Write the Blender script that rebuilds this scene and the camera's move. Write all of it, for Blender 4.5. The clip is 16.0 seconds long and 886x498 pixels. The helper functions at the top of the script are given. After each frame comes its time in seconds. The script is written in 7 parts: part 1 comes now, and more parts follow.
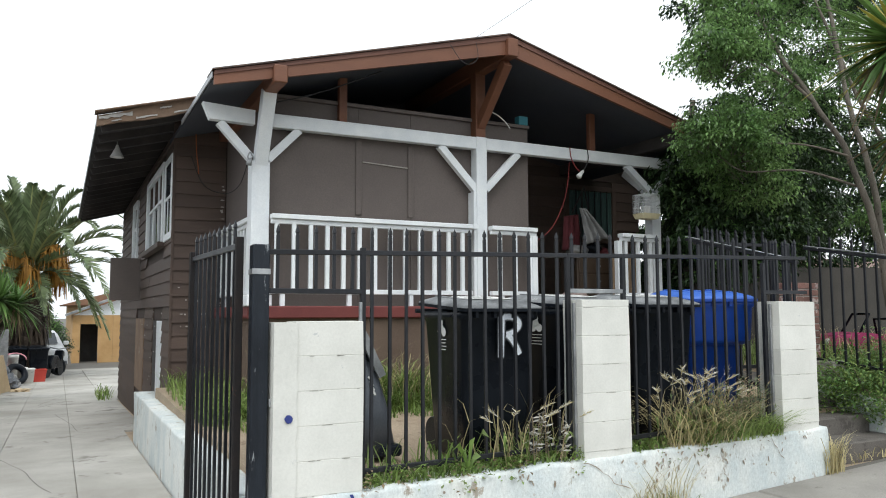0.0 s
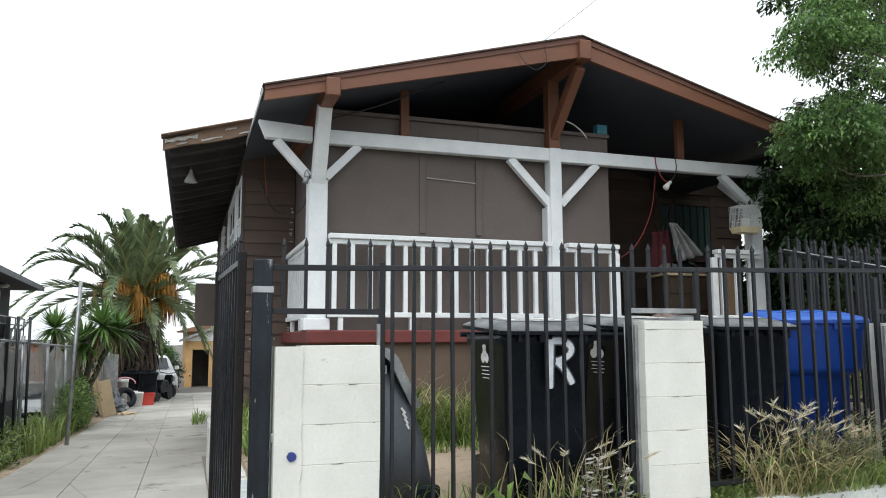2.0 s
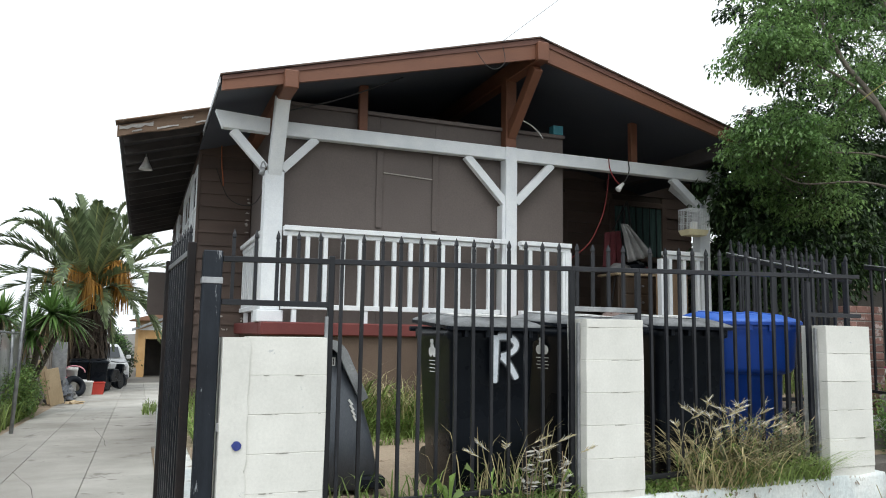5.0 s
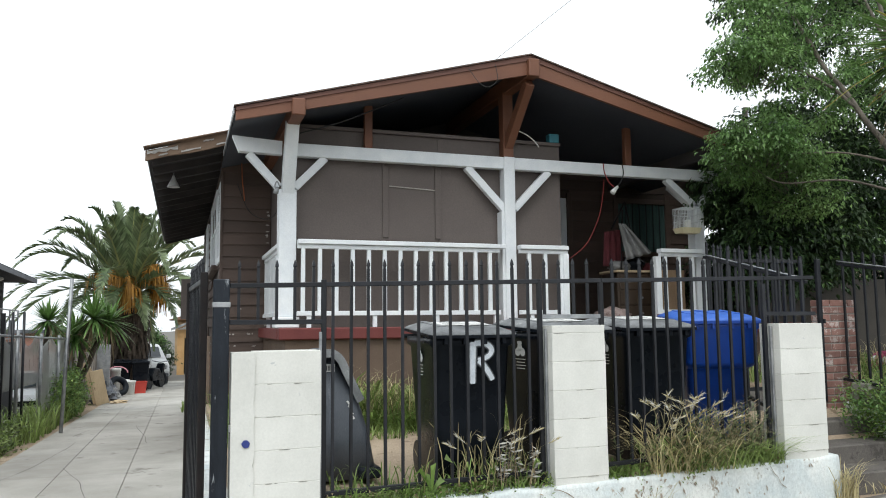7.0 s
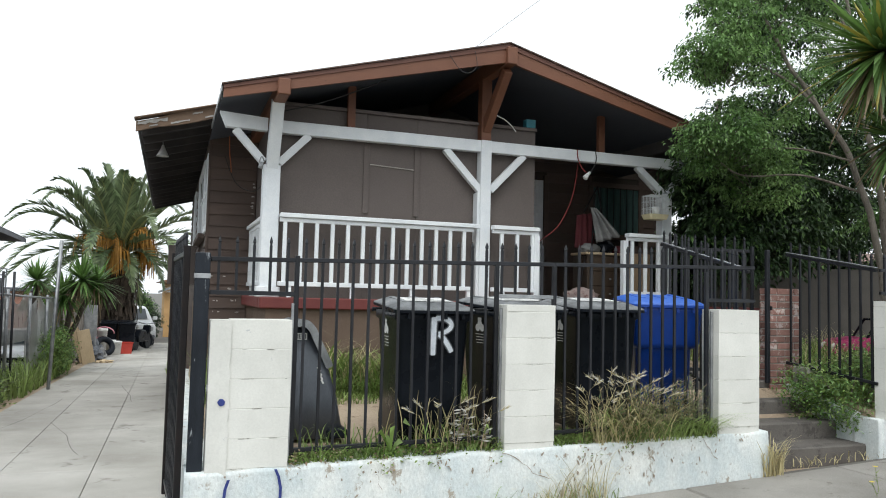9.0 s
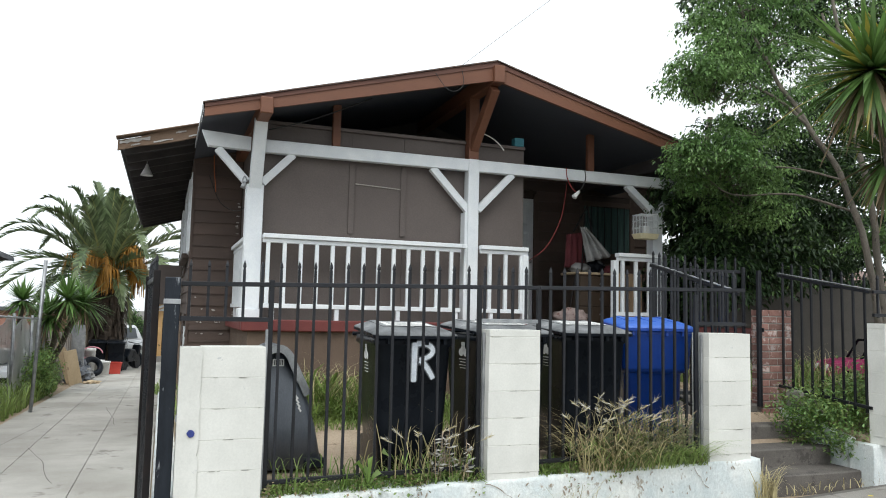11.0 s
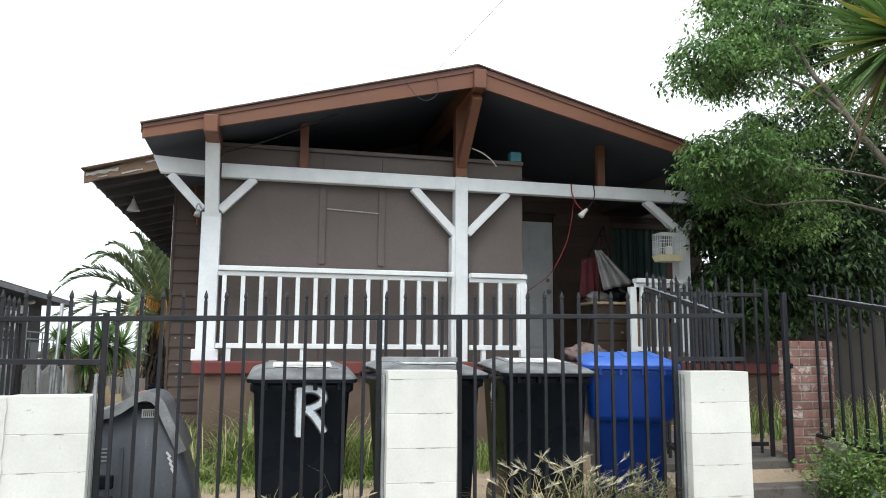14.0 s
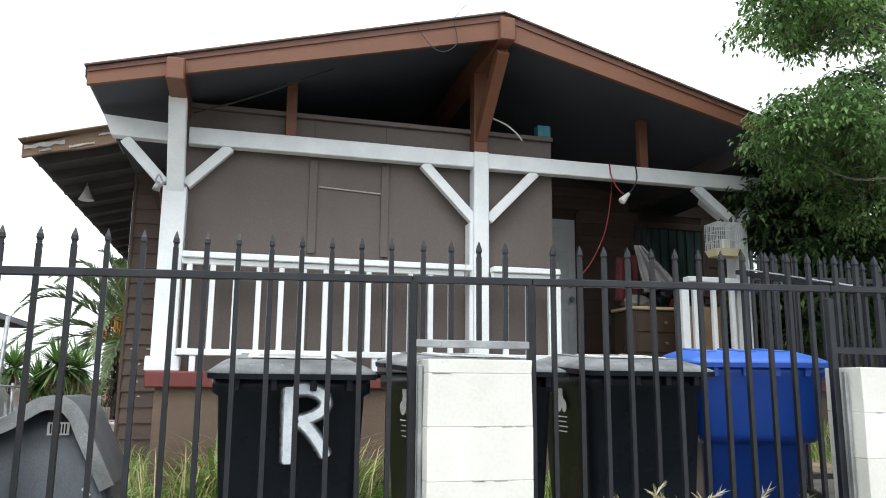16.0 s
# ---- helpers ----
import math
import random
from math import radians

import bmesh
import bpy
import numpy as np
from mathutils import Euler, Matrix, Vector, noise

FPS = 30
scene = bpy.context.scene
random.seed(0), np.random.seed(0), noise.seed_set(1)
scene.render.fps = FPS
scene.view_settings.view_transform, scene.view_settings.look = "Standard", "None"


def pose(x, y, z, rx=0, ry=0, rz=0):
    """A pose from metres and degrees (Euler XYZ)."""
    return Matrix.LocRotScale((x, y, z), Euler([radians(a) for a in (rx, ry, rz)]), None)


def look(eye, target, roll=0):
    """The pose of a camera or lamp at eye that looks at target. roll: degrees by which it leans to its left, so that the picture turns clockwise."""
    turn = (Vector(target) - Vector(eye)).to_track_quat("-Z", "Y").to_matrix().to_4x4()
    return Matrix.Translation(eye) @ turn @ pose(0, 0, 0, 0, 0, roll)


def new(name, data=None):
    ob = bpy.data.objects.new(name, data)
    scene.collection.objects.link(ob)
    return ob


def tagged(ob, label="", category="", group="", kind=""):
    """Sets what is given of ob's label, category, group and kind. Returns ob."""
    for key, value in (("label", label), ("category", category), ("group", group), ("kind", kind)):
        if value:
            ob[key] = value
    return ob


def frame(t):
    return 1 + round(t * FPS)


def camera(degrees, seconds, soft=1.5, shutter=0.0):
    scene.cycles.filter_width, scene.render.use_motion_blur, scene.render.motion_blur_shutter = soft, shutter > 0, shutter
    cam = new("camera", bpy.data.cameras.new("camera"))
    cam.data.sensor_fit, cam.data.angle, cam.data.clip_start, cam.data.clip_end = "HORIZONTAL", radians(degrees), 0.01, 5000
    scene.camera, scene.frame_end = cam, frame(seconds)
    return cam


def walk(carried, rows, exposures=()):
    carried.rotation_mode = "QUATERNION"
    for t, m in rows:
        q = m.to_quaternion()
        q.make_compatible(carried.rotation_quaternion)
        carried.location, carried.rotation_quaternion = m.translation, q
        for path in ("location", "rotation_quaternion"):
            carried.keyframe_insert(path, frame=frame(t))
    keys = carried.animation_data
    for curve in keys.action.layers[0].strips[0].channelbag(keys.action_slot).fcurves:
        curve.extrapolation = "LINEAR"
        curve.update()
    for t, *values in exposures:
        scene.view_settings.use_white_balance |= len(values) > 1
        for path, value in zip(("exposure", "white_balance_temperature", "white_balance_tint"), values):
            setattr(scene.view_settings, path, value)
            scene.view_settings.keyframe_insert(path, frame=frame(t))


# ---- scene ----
cam = camera(60.7, 16.0, soft=1.0)
EXPOSURE = 0.38
PATH = [
    (0, (-2.987, -3.943, 1.345), (-2.088, -2.164, 1.515), -0.2),
    (0.5, (-2.649, -3.848, 1.35), (-1.827, -2.034, 1.534), -0.1),
    (1, (-2.472, -3.703, 1.34), (-1.711, -1.871, 1.595), -0.5),
    (1.5, (-2.404, -3.604, 1.328), (-1.712, -1.743, 1.571), -0.2),
    (2, (-2.379, -3.608, 1.329), (-1.745, -1.726, 1.568), -0.2),
    (2.5, (-2.365, -3.6, 1.326), (-1.676, -1.737, 1.556), 0.4),
    (3, (-2.353, -3.599, 1.32), (-1.62, -1.751, 1.54), 1.1),
    (3.5, (-2.349, -3.6, 1.314), (-1.573, -1.767, 1.51), 1.4),
    (4, (-2.354, -3.608, 1.319), (-1.588, -1.774, 1.534), 1.3),
    (6.5, (-2.305, -4.164, 1.389), (-1.625, -2.296, 1.61), -0.3),
    (7, (-2.256, -4.403, 1.447), (-1.606, -2.522, 1.645), -0.6),
    (7.5, (-2.182, -4.614, 1.469), (-1.602, -2.708, 1.65), -0.2),
    (8, (-2.228, -4.762, 1.469), (-1.602, -2.869, 1.625), 0.2),
    (8.5, (-2.246, -4.834, 1.475), (-1.589, -2.949, 1.594), 0.9),
    (9, (-2.236, -4.855, 1.481), (-1.559, -2.977, 1.605), 1.4),
    (11.5, (-1.96, -4.646, 1.541), (-1.267, -2.781, 1.751), 1.1),
    (12, (-1.733, -4.511, 1.538), (-0.996, -2.679, 1.852), 1.1),
    (12.5, (-1.406, -4.462, 1.547), (-0.636, -2.652, 1.907), 1.1),
    (13, (-1.106, -4.433, 1.565), (-0.405, -2.585, 1.874), 0.3),
    (13.5, (-0.871, -4.269, 1.552), (-0.284, -2.374, 1.805), 0.5),
    (14, (-0.674, -4.112, 1.538), (-0.216, -2.184, 1.805), 0.4),
    (14.5, (-0.606, -3.895, 1.523), (-0.196, -1.959, 1.812), 1.1),
    (15, (-0.645, -3.558, 1.459), (-0.197, -1.633, 1.763), 1.8),
    (15.5, (-0.643, -3.118, 1.427), (-0.191, -1.207, 1.806), 1.0),
    (16, (-0.638, -2.59, 1.344), (-0.132, -0.688, 1.696), 0.5),
]
walk(cam, [(t, look(eye, target, roll)) for t, eye, target, roll in PATH], exposures=[(0.0, EXPOSURE + 0.06, 6400, 8), (7.0, EXPOSURE + 0.05, 6400, 8), (9.0, EXPOSURE + 0.02, 6400, 8), (12.5, EXPOSURE + 0.18, 6400, 8), (14.5, EXPOSURE + 0.36, 6400, 8), (16.0, EXPOSURE + 0.46, 6400, 8)])

# ---- overcast daylight ----
world = bpy.data.worlds.new("overcast_sky")
scene.world = world
world.use_nodes = True
wn, wl = world.node_tree.nodes, world.node_tree.links
sky = wn.new("ShaderNodeTexSky")
sky.sky_type = "NISHITA"
sky.sun_disc = False
sky.sun_elevation, sky.sun_rotation = radians(58), radians(200)
sky.air_density, sky.dust_density = 1.0, 6.0
sky_soft = wn.new("ShaderNodeHueSaturation")
sky_soft.inputs["Saturation"].default_value = 0.12
cloud = wn.new("ShaderNodeMix")
cloud.data_type = "RGBA"
cloud.inputs[0].default_value = 0.72
cloud.inputs[7].default_value = (9.45, 9.95, 10.35, 1)
wl.new(sky.outputs[0], sky_soft.inputs["Color"])
wl.new(sky_soft.outputs[0], cloud.inputs[6])
wl.new(cloud.outputs[2], wn["Background"].inputs["Color"])
wn["Background"].inputs["Strength"].default_value = 0.12
sun = new("sun", bpy.data.lights.new("sun", "SUN"))
sun.data.energy, sun.data.angle, sun.data.color = 0.8, radians(25), (0.99, 0.98, 0.95)
sun.matrix_world = look((-6, -14, 24), (0, 0, 0))

# ---- materials ----
def surface(name, a, b, rough=0.8, scale=3.0, grain=60.0, bump=0.15, metal=0.0, spots=None, spot_scale=9.0, spot_cut=0.62,
            vary=0.0, stretch=(1, 1, 1), depth=0.01, soft=0.12, island=0.0, shine=0.5):
    """Two tones mixed by broad noise, fine grain in colour and relief, and worn spots of a third tone."""
    m = bpy.data.materials.new(name)
    m.use_nodes = True
    n, l = m.node_tree.nodes, m.node_tree.links
    p = n["Principled BSDF"]
    co, mp = n.new("ShaderNodeTexCoord"), n.new("ShaderNodeMapping")
    mp.inputs["Scale"].default_value = stretch
    l.new(co.outputs["Object"], mp.inputs[0])
    def tex(sc, detail, rg=0.6):
        t = n.new("ShaderNodeTexNoise")
        t.inputs["Scale"].default_value, t.inputs["Detail"].default_value, t.inputs["Roughness"].default_value = sc, detail, rg
        l.new(mp.outputs[0], t.inputs["Vector"])
        return t
    def mix(fac, c1, c2):
        x = n.new("ShaderNodeMix")
        x.data_type = "RGBA"
        l.new(fac, x.inputs[0])
        for sock, c in ((x.inputs[6], c1), (x.inputs[7], c2)):
            if isinstance(c, tuple):
                sock.default_value = (*c, 1)
            else:
                l.new(c, sock)
        return x.outputs[2]
    def ramp(src, lo, hi):
        r = n.new("ShaderNodeMapRange")
        r.inputs[1].default_value, r.inputs[2].default_value = lo, hi
        l.new(src, r.inputs[0])
        return r.outputs[0]
    broad, fine = tex(scale, 4), tex(grain, 5, 0.7)
    col = mix(ramp(broad.outputs[0], 0.32, 0.68), a, b)
    dark = n.new("ShaderNodeMix")
    dark.data_type, dark.blend_type = "RGBA", "MULTIPLY"
    dark.inputs[0].default_value = 1.0
    l.new(col, dark.inputs[6])
    g = n.new("ShaderNodeMapRange")
    g.inputs[1].default_value, g.inputs[2].default_value, g.inputs[3].default_value, g.inputs[4].default_value = 0.25, 0.75, 1 - soft, 1 + soft
    l.new(fine.outputs[0], g.inputs[0])
    l.new(g.outputs[0], dark.inputs[7])
    col = dark.outputs[2]
    if spots:
        s = tex(spot_scale, 6, 0.75)
        col = mix(ramp(s.outputs[0], spot_cut, spot_cut + 0.05), col, spots)
    if vary or island:
        v = n.new("ShaderNodeMix")
        v.data_type, v.blend_type = "RGBA", "MULTIPLY"
        v.inputs[0].default_value = 1.0
        r = n.new("ShaderNodeMapRange")
        k = vary or island
        r.inputs[3].default_value, r.inputs[4].default_value = 1 - k, 1 + k
        if vary:
            l.new(n.new("ShaderNodeObjectInfo").outputs["Random"], r.inputs[0])
        else:
            l.new(n.new("ShaderNodeNewGeometry").outputs["Random Per Island"], r.inputs[0])
        l.new(col, v.inputs[6])
        l.new(r.outputs[0], v.inputs[7])
        col = v.outputs[2]
    l.new(col, p.inputs["Base Color"])
    p.inputs["Metallic"].default_value = metal
    p.inputs["Specular IOR Level"].default_value = shine
    rr = n.new("ShaderNodeMapRange")
    rr.inputs[3].default_value, rr.inputs[4].default_value = max(rough - 0.12, 0.05), min(rough + 0.1, 1)
    l.new(broad.outputs[0], rr.inputs[0])
    l.new(rr.outputs[0], p.inputs["Roughness"])
    if bump:
        h = n.new("ShaderNodeMath")
        h.operation = "ADD"
        l.new(fine.outputs[0], h.inputs[0])
        l.new(broad.outputs[0], h.inputs[1])
        bp = n.new("ShaderNodeBump")
        bp.inputs["Strength"].default_value, bp.inputs["Distance"].default_value = bump, depth
        l.new(h.outputs[0], bp.inputs["Height"])
        l.new(bp.outputs[0], p.inputs["Normal"])
    return m


def leafy(name, a, b, rough=0.5, through_light=0.25):
    """Leaves of two greens, each leaf a little different, that let some light through."""
    m = surface(name, a, b, rough, 1.2, 25, 0.0, island=0.45, soft=0.1)
    n, l = m.node_tree.nodes, m.node_tree.links
    p, out = n["Principled BSDF"], n["Material Output"]
    tr, mx = n.new("ShaderNodeBsdfTranslucent"), n.new("ShaderNodeMixShader")
    l.new(p.inputs["Base Color"].links[0].from_socket, tr.inputs["Color"])
    mx.inputs[0].default_value = through_light
    l.new(p.outputs[0], mx.inputs[1])
    l.new(tr.outputs[0], mx.inputs[2])
    l.new(mx.outputs[0], out.inputs["Surface"])
    return m


def glassy(name, tint, rough=0.05, clear=0.0):
    m = bpy.data.materials.new(name)
    m.use_nodes = True
    p = m.node_tree.nodes["Principled BSDF"]
    p.inputs["Base Color"].default_value = (*tint, 1)
    p.inputs["Roughness"].default_value = rough
    p.inputs["Transmission Weight"].default_value = clear
    return m


BROWN = surface("brown_panel_paint", (0.108, 0.088, 0.080), (0.132, 0.109, 0.099), 0.75, 1.6, 60, 0.25, soft=0.14, spots=(0.105, 0.088, 0.080), spot_scale=4, spot_cut=0.70)
SIDING = surface("brown_siding_paint", (0.072, 0.048, 0.038), (0.098, 0.066, 0.052), 0.7, 2.2, 70, 0.3, vary=0.16, spots=(0.12, 0.10, 0.085), spot_scale=14, spot_cut=0.72, stretch=(0.5, 0.5, 3))
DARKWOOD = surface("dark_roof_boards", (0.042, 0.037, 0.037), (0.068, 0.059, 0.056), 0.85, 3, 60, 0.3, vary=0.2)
FASCIA = surface("red_brown_fascia_paint", (0.135, 0.052, 0.027), (0.180, 0.073, 0.039), 0.6, 1.5, 60, 0.25, spots=(0.082, 0.036, 0.023), spot_scale=5, spot_cut=0.64, stretch=(0.6, 1, 2))
TRIM = surface("brown_rake_trim_paint", (0.105, 0.042, 0.028), (0.145, 0.062, 0.041), 0.65, 2.5, 60, 0.3, spots=(0.21, 0.13, 0.10), spot_scale=9, spot_cut=0.68, stretch=(0.5, 1, 2))
OLDBOARD = surface("peeling_brown_board", (0.17, 0.110, 0.072), (0.26, 0.175, 0.12), 0.8, 3, 50, 0.4, spots=(0.42, 0.39, 0.36), spot_scale=3.2, spot_cut=0.63, soft=0.04)
WHITE = surface("white_trim_paint", (0.67, 0.70, 0.73), (0.79, 0.81, 0.82), 0.55, 4, 80, 0.2, spots=(0.36, 0.35, 0.34), spot_scale=11, spot_cut=0.70, soft=0.08)
BLOCK = surface("cream_block_paint", (0.60, 0.597, 0.555), (0.695, 0.69, 0.645), 0.85, 3.0, 70, 0.22, vary=0.03, soft=0.07, spots=(0.47, 0.485, 0.48), spot_scale=6, spot_cut=0.64, depth=0.004)
STUCCO_W = surface("chipped_white_stucco", (0.52, 0.58, 0.59), (0.74, 0.75, 0.72), 0.9, 3, 60, 0.6, spots=(0.37, 0.335, 0.28), spot_scale=7, spot_cut=0.585, soft=0.18, stretch=(1, 1, 0.7))
STUCCO_B = surface("brown_stucco", (0.110, 0.075, 0.055), (0.155, 0.108, 0.080), 0.92, 2, 130, 0.6, spots=(0.17, 0.13, 0.10), spot_scale=4, spot_cut=0.68)
REDPAINT = surface("red_ledge_paint", (0.120, 0.022, 0.020), (0.160, 0.035, 0.030), 0.6, 3, 70, 0.2, spots=(0.08, 0.03, 0.03), spot_scale=8, spot_cut=0.68)
IRON = surface("black_iron_paint", (0.009, 0.010, 0.013), (0.019, 0.020, 0.024), 0.34, 8, 70, 0.12, spots=(0.12, 0.095, 0.078), spot_scale=22, spot_cut=0.70, shine=0.34, vary=0.25)
IRON_WORN = surface("worn_iron_post", (0.007, 0.009, 0.013), (0.018, 0.023, 0.031), 0.4, 5, 60, 0.25, spots=(0.24, 0.255, 0.27), spot_scale=11, spot_cut=0.62, stretch=(2, 2, 0.5), shine=0.25)
RUST = surface("rusty_iron", (0.010, 0.010, 0.011), (0.022, 0.017, 0.016), 0.7, 6, 60, 0.4, spots=(0.10, 0.05, 0.032), spot_scale=9, spot_cut=0.62, shine=0.2)
STEEL = surface("bare_grey_steel", (0.22, 0.23, 0.24), (0.42, 0.43, 0.44), 0.45, 5, 70, 0.2, 0.6, spots=(0.08, 0.08, 0.08), spot_scale=10, spot_cut=0.66)
CONCRETE = surface("worn_concrete", (0.22, 0.207, 0.185), (0.33, 0.312, 0.285), 0.9, 1.4, 120, 0.45, vary=0.07, spots=(0.17, 0.155, 0.135), spot_scale=3.5, spot_cut=0.60, soft=0.22)
CONCRETE_PALE = surface("pale_drive_concrete", (0.30, 0.284, 0.252), (0.50, 0.482, 0.445), 0.9, 0.7, 120, 0.35, vary=0.07, spots=(0.235, 0.22, 0.195), spot_scale=1.6, spot_cut=0.59, soft=0.22)
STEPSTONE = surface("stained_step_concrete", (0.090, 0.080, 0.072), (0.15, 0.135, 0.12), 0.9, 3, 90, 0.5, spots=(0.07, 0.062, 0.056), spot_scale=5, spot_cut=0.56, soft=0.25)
SOIL = surface("dry_soil", (0.36, 0.275, 0.195), (0.48, 0.38, 0.275), 0.95, 1.5, 45, 0.8, spots=(0.22, 0.165, 0.11), spot_scale=5, spot_cut=0.58, depth=0.03, soft=0.2)
FARSOIL = surface("earth_and_asphalt", (0.10, 0.095, 0.085), (0.16, 0.15, 0.13), 0.95, 0.3, 40, 0.4)
ASPHALT = surface("asphalt", (0.045, 0.045, 0.047), (0.060, 0.060, 0.060), 0.9, 1.2, 160, 0.5)
BRICK = surface("weathered_red_brick", (0.21, 0.105, 0.085), (0.31, 0.175, 0.145), 0.9, 9, 120, 0.5, vary=0.25, spots=(0.48, 0.40, 0.37), spot_scale=9, spot_cut=0.545)
MORTAR = surface("grey_mortar", (0.30, 0.28, 0.26), (0.40, 0.38, 0.35), 0.95, 8, 120, 0.5)
BINBLACK = surface("black_bin_plastic", (0.006, 0.008, 0.012), (0.012, 0.015, 0.020), 0.30, 2.5, 150, 0.12, soft=0.15, spots=(0.030, 0.032, 0.036), spot_scale=7, spot_cut=0.70, shine=0.12)
LIDGREY = surface("sunbleached_lid_plastic", (0.11, 0.115, 0.12), (0.27, 0.28, 0.285), 0.6, 5, 140, 0.2, spots=(0.42, 0.42, 0.41), spot_scale=7, spot_cut=0.62, soft=0.25, shine=0.3)
BINGREY = surface("grey_bin_plastic", (0.036, 0.041, 0.050), (0.115, 0.125, 0.142), 0.42, 2.6, 140, 0.15, spots=(0.20, 0.21, 0.225), spot_scale=3.0, spot_cut=0.64, soft=0.25, shine=0.5, stretch=(1.6, 1.6, 0.6))
BINSLATE = surface("slate_bin_plastic", (0.036, 0.042, 0.053), (0.095, 0.107, 0.126), 0.36, 1.8, 140, 0.15, spots=(0.17, 0.18, 0.195), spot_scale=3.2, spot_cut=0.64, soft=0.3, shine=0.5, stretch=(1.8, 1.8, 0.5))
BINBLUE = surface("blue_bin_plastic", (0.004, 0.045, 0.30), (0.008, 0.066, 0.39), 0.38, 2.5, 140, 0.12, soft=0.06)
LIDBLUE = surface("blue_lid_plastic", (0.028, 0.105, 0.46), (0.055, 0.16, 0.56), 0.45, 3, 140, 0.12, soft=0.06)
PAPER = surface("white_label_paper", (0.62, 0.62, 0.60), (0.74, 0.74, 0.72), 0.7, 6, 80, 0.05)
BARK = surface("pale_bark", (0.12, 0.104, 0.087), (0.22, 0.19, 0.156), 0.95, 5, 50, 0.7, stretch=(2, 2, 0.6), spots=(0.085, 0.072, 0.061), spot_scale=8, spot_cut=0.58, depth=0.02)
PALMBARK = surface("shaggy_palm_bark", (0.035, 0.026, 0.020), (0.085, 0.062, 0.045), 0.95, 6, 40, 0.9, depth=0.04)
LEAF = leafy("ficus_leaf", (0.105, 0.21, 0.060), (0.26, 0.40, 0.145), 0.40, 0.46)
# Leaf green darkened so the colour itself holds the shade under the canopy.
LEAFDARK = leafy("shaded_green_leaf", (0.021, 0.047, 0.016), (0.044, 0.084, 0.028), 0.5, 0.12)
STEM = surface("mottled_yucca_stem", (0.075, 0.063, 0.05), (0.14, 0.12, 0.095), 0.95, 6, 50, 0.7, spots=(0.32, 0.30, 0.26), spot_scale=7, spot_cut=0.6, depth=0.02)
YUCCALEAF = leafy("yucca_blade", (0.070, 0.150, 0.034), (0.165, 0.275, 0.078), 0.5)
YUCCAGOLD = leafy("yellowing_yucca_blade", (0.30, 0.285, 0.045), (0.46, 0.385, 0.08), 0.45)
DEADLEAF = leafy("dead_leaf", (0.24, 0.18, 0.11), (0.36, 0.28, 0.18), 0.8)
PALMLEAF = leafy("palm_frond", (0.085, 0.13, 0.055), (0.20, 0.245, 0.125), 0.35, 0.25)
DATES = surface("orange_date_stalks", (0.30, 0.14, 0.02), (0.42, 0.21, 0.035), 0.7, 5, 60, 0.3, island=0.25)
GRASS = leafy("fresh_grass", (0.13, 0.215, 0.045), (0.29, 0.37, 0.12), 0.5, 0.35)
DRYGRASS = leafy("dry_grass", (0.40, 0.34, 0.17), (0.60, 0.53, 0.32), 0.8)
WEED = leafy("grey_green_weed", (0.10, 0.14, 0.06), (0.20, 0.24, 0.12), 0.7)


# ---- building helpers ----
def box(bm, x0, x1, y0, y1, z0, z1, m=None):
    vs = [bm.verts.new((x, y, z)) for z in (z0, z1) for x, y in ((x0, y0), (x1, y0), (x1, y1), (x0, y1))]
    fs = [bm.faces.new([vs[i] for i in q]) for q in ((3, 2, 1, 0), (4, 5, 6, 7), (0, 1, 5, 4), (1, 2, 6, 5), (2, 3, 7, 6), (3, 0, 4, 7))]
    if m is not None:
        for v in vs:
            v.co = m @ v.co
    return vs, fs


def soft_box(bm, x0, x1, y0, y1, z0, z1, r=0.006, m=None):
    vs, fs = box(bm, x0, x1, y0, y1, z0, z1, m)
    es = {e for f in fs for e in f.edges}
    bmesh.ops.bevel(bm, geom=list(es), offset=r, segments=1, affect="EDGES")


def beam(bm, a, b, w, h, up=(0, 0, 1), r=0.0):
    """A bar from a to b, w wide across and h along up."""
    a, b = Vector(a), Vector(b)
    d = (b - a)
    ln = d.length
    d.normalize()
    s = d.cross(Vector(up))
    if s.length < 1e-4:
        s = d.cross(Vector((0, 1, 0)))
    s.normalize()
    u = s.cross(d)
    m = Matrix(((s.x, d.x, u.x, a.x), (s.y, d.y, u.y, a.y), (s.z, d.z, u.z, a.z), (0, 0, 0, 1)))
    if r:
        soft_box(bm, -w / 2, w / 2, 0, ln, -h / 2, h / 2, r, m)
    else:
        box(bm, -w / 2, w / 2, 0, ln, -h / 2, h / 2, m)


def tube(bm, pts, radii, n=8, cap=True):
    """A round bar along pts."""
    pts = [Vector(p) for p in pts]
    if not isinstance(radii, (list, tuple)):
        radii = [radii] * len(pts)
    rings, ref = [], None
    for i, p in enumerate(pts):
        d = (pts[min(i + 1, len(pts) - 1)] - pts[max(i - 1, 0)]).normalized()
        ref = ref or (Vector((1, 0, 0)) if abs(d.x) < 0.8 else Vector((0, 1, 0)))
        s = d.cross(ref).normalized()
        ref = s.cross(d)
        rings.append([bm.verts.new(p + radii[i] * (math.cos(k * math.tau / n) * s + math.sin(k * math.tau / n) * ref)) for k in range(n)])
    for r0, r1 in zip(rings, rings[1:]):
        for k in range(n):
            f = bm.faces.new((r0[k], r0[(k + 1) % n], r1[(k + 1) % n], r1[k]))
            f.smooth = True
    if cap:
        bm.faces.new(list(reversed(rings[0])))
        bm.faces.new(rings[-1])


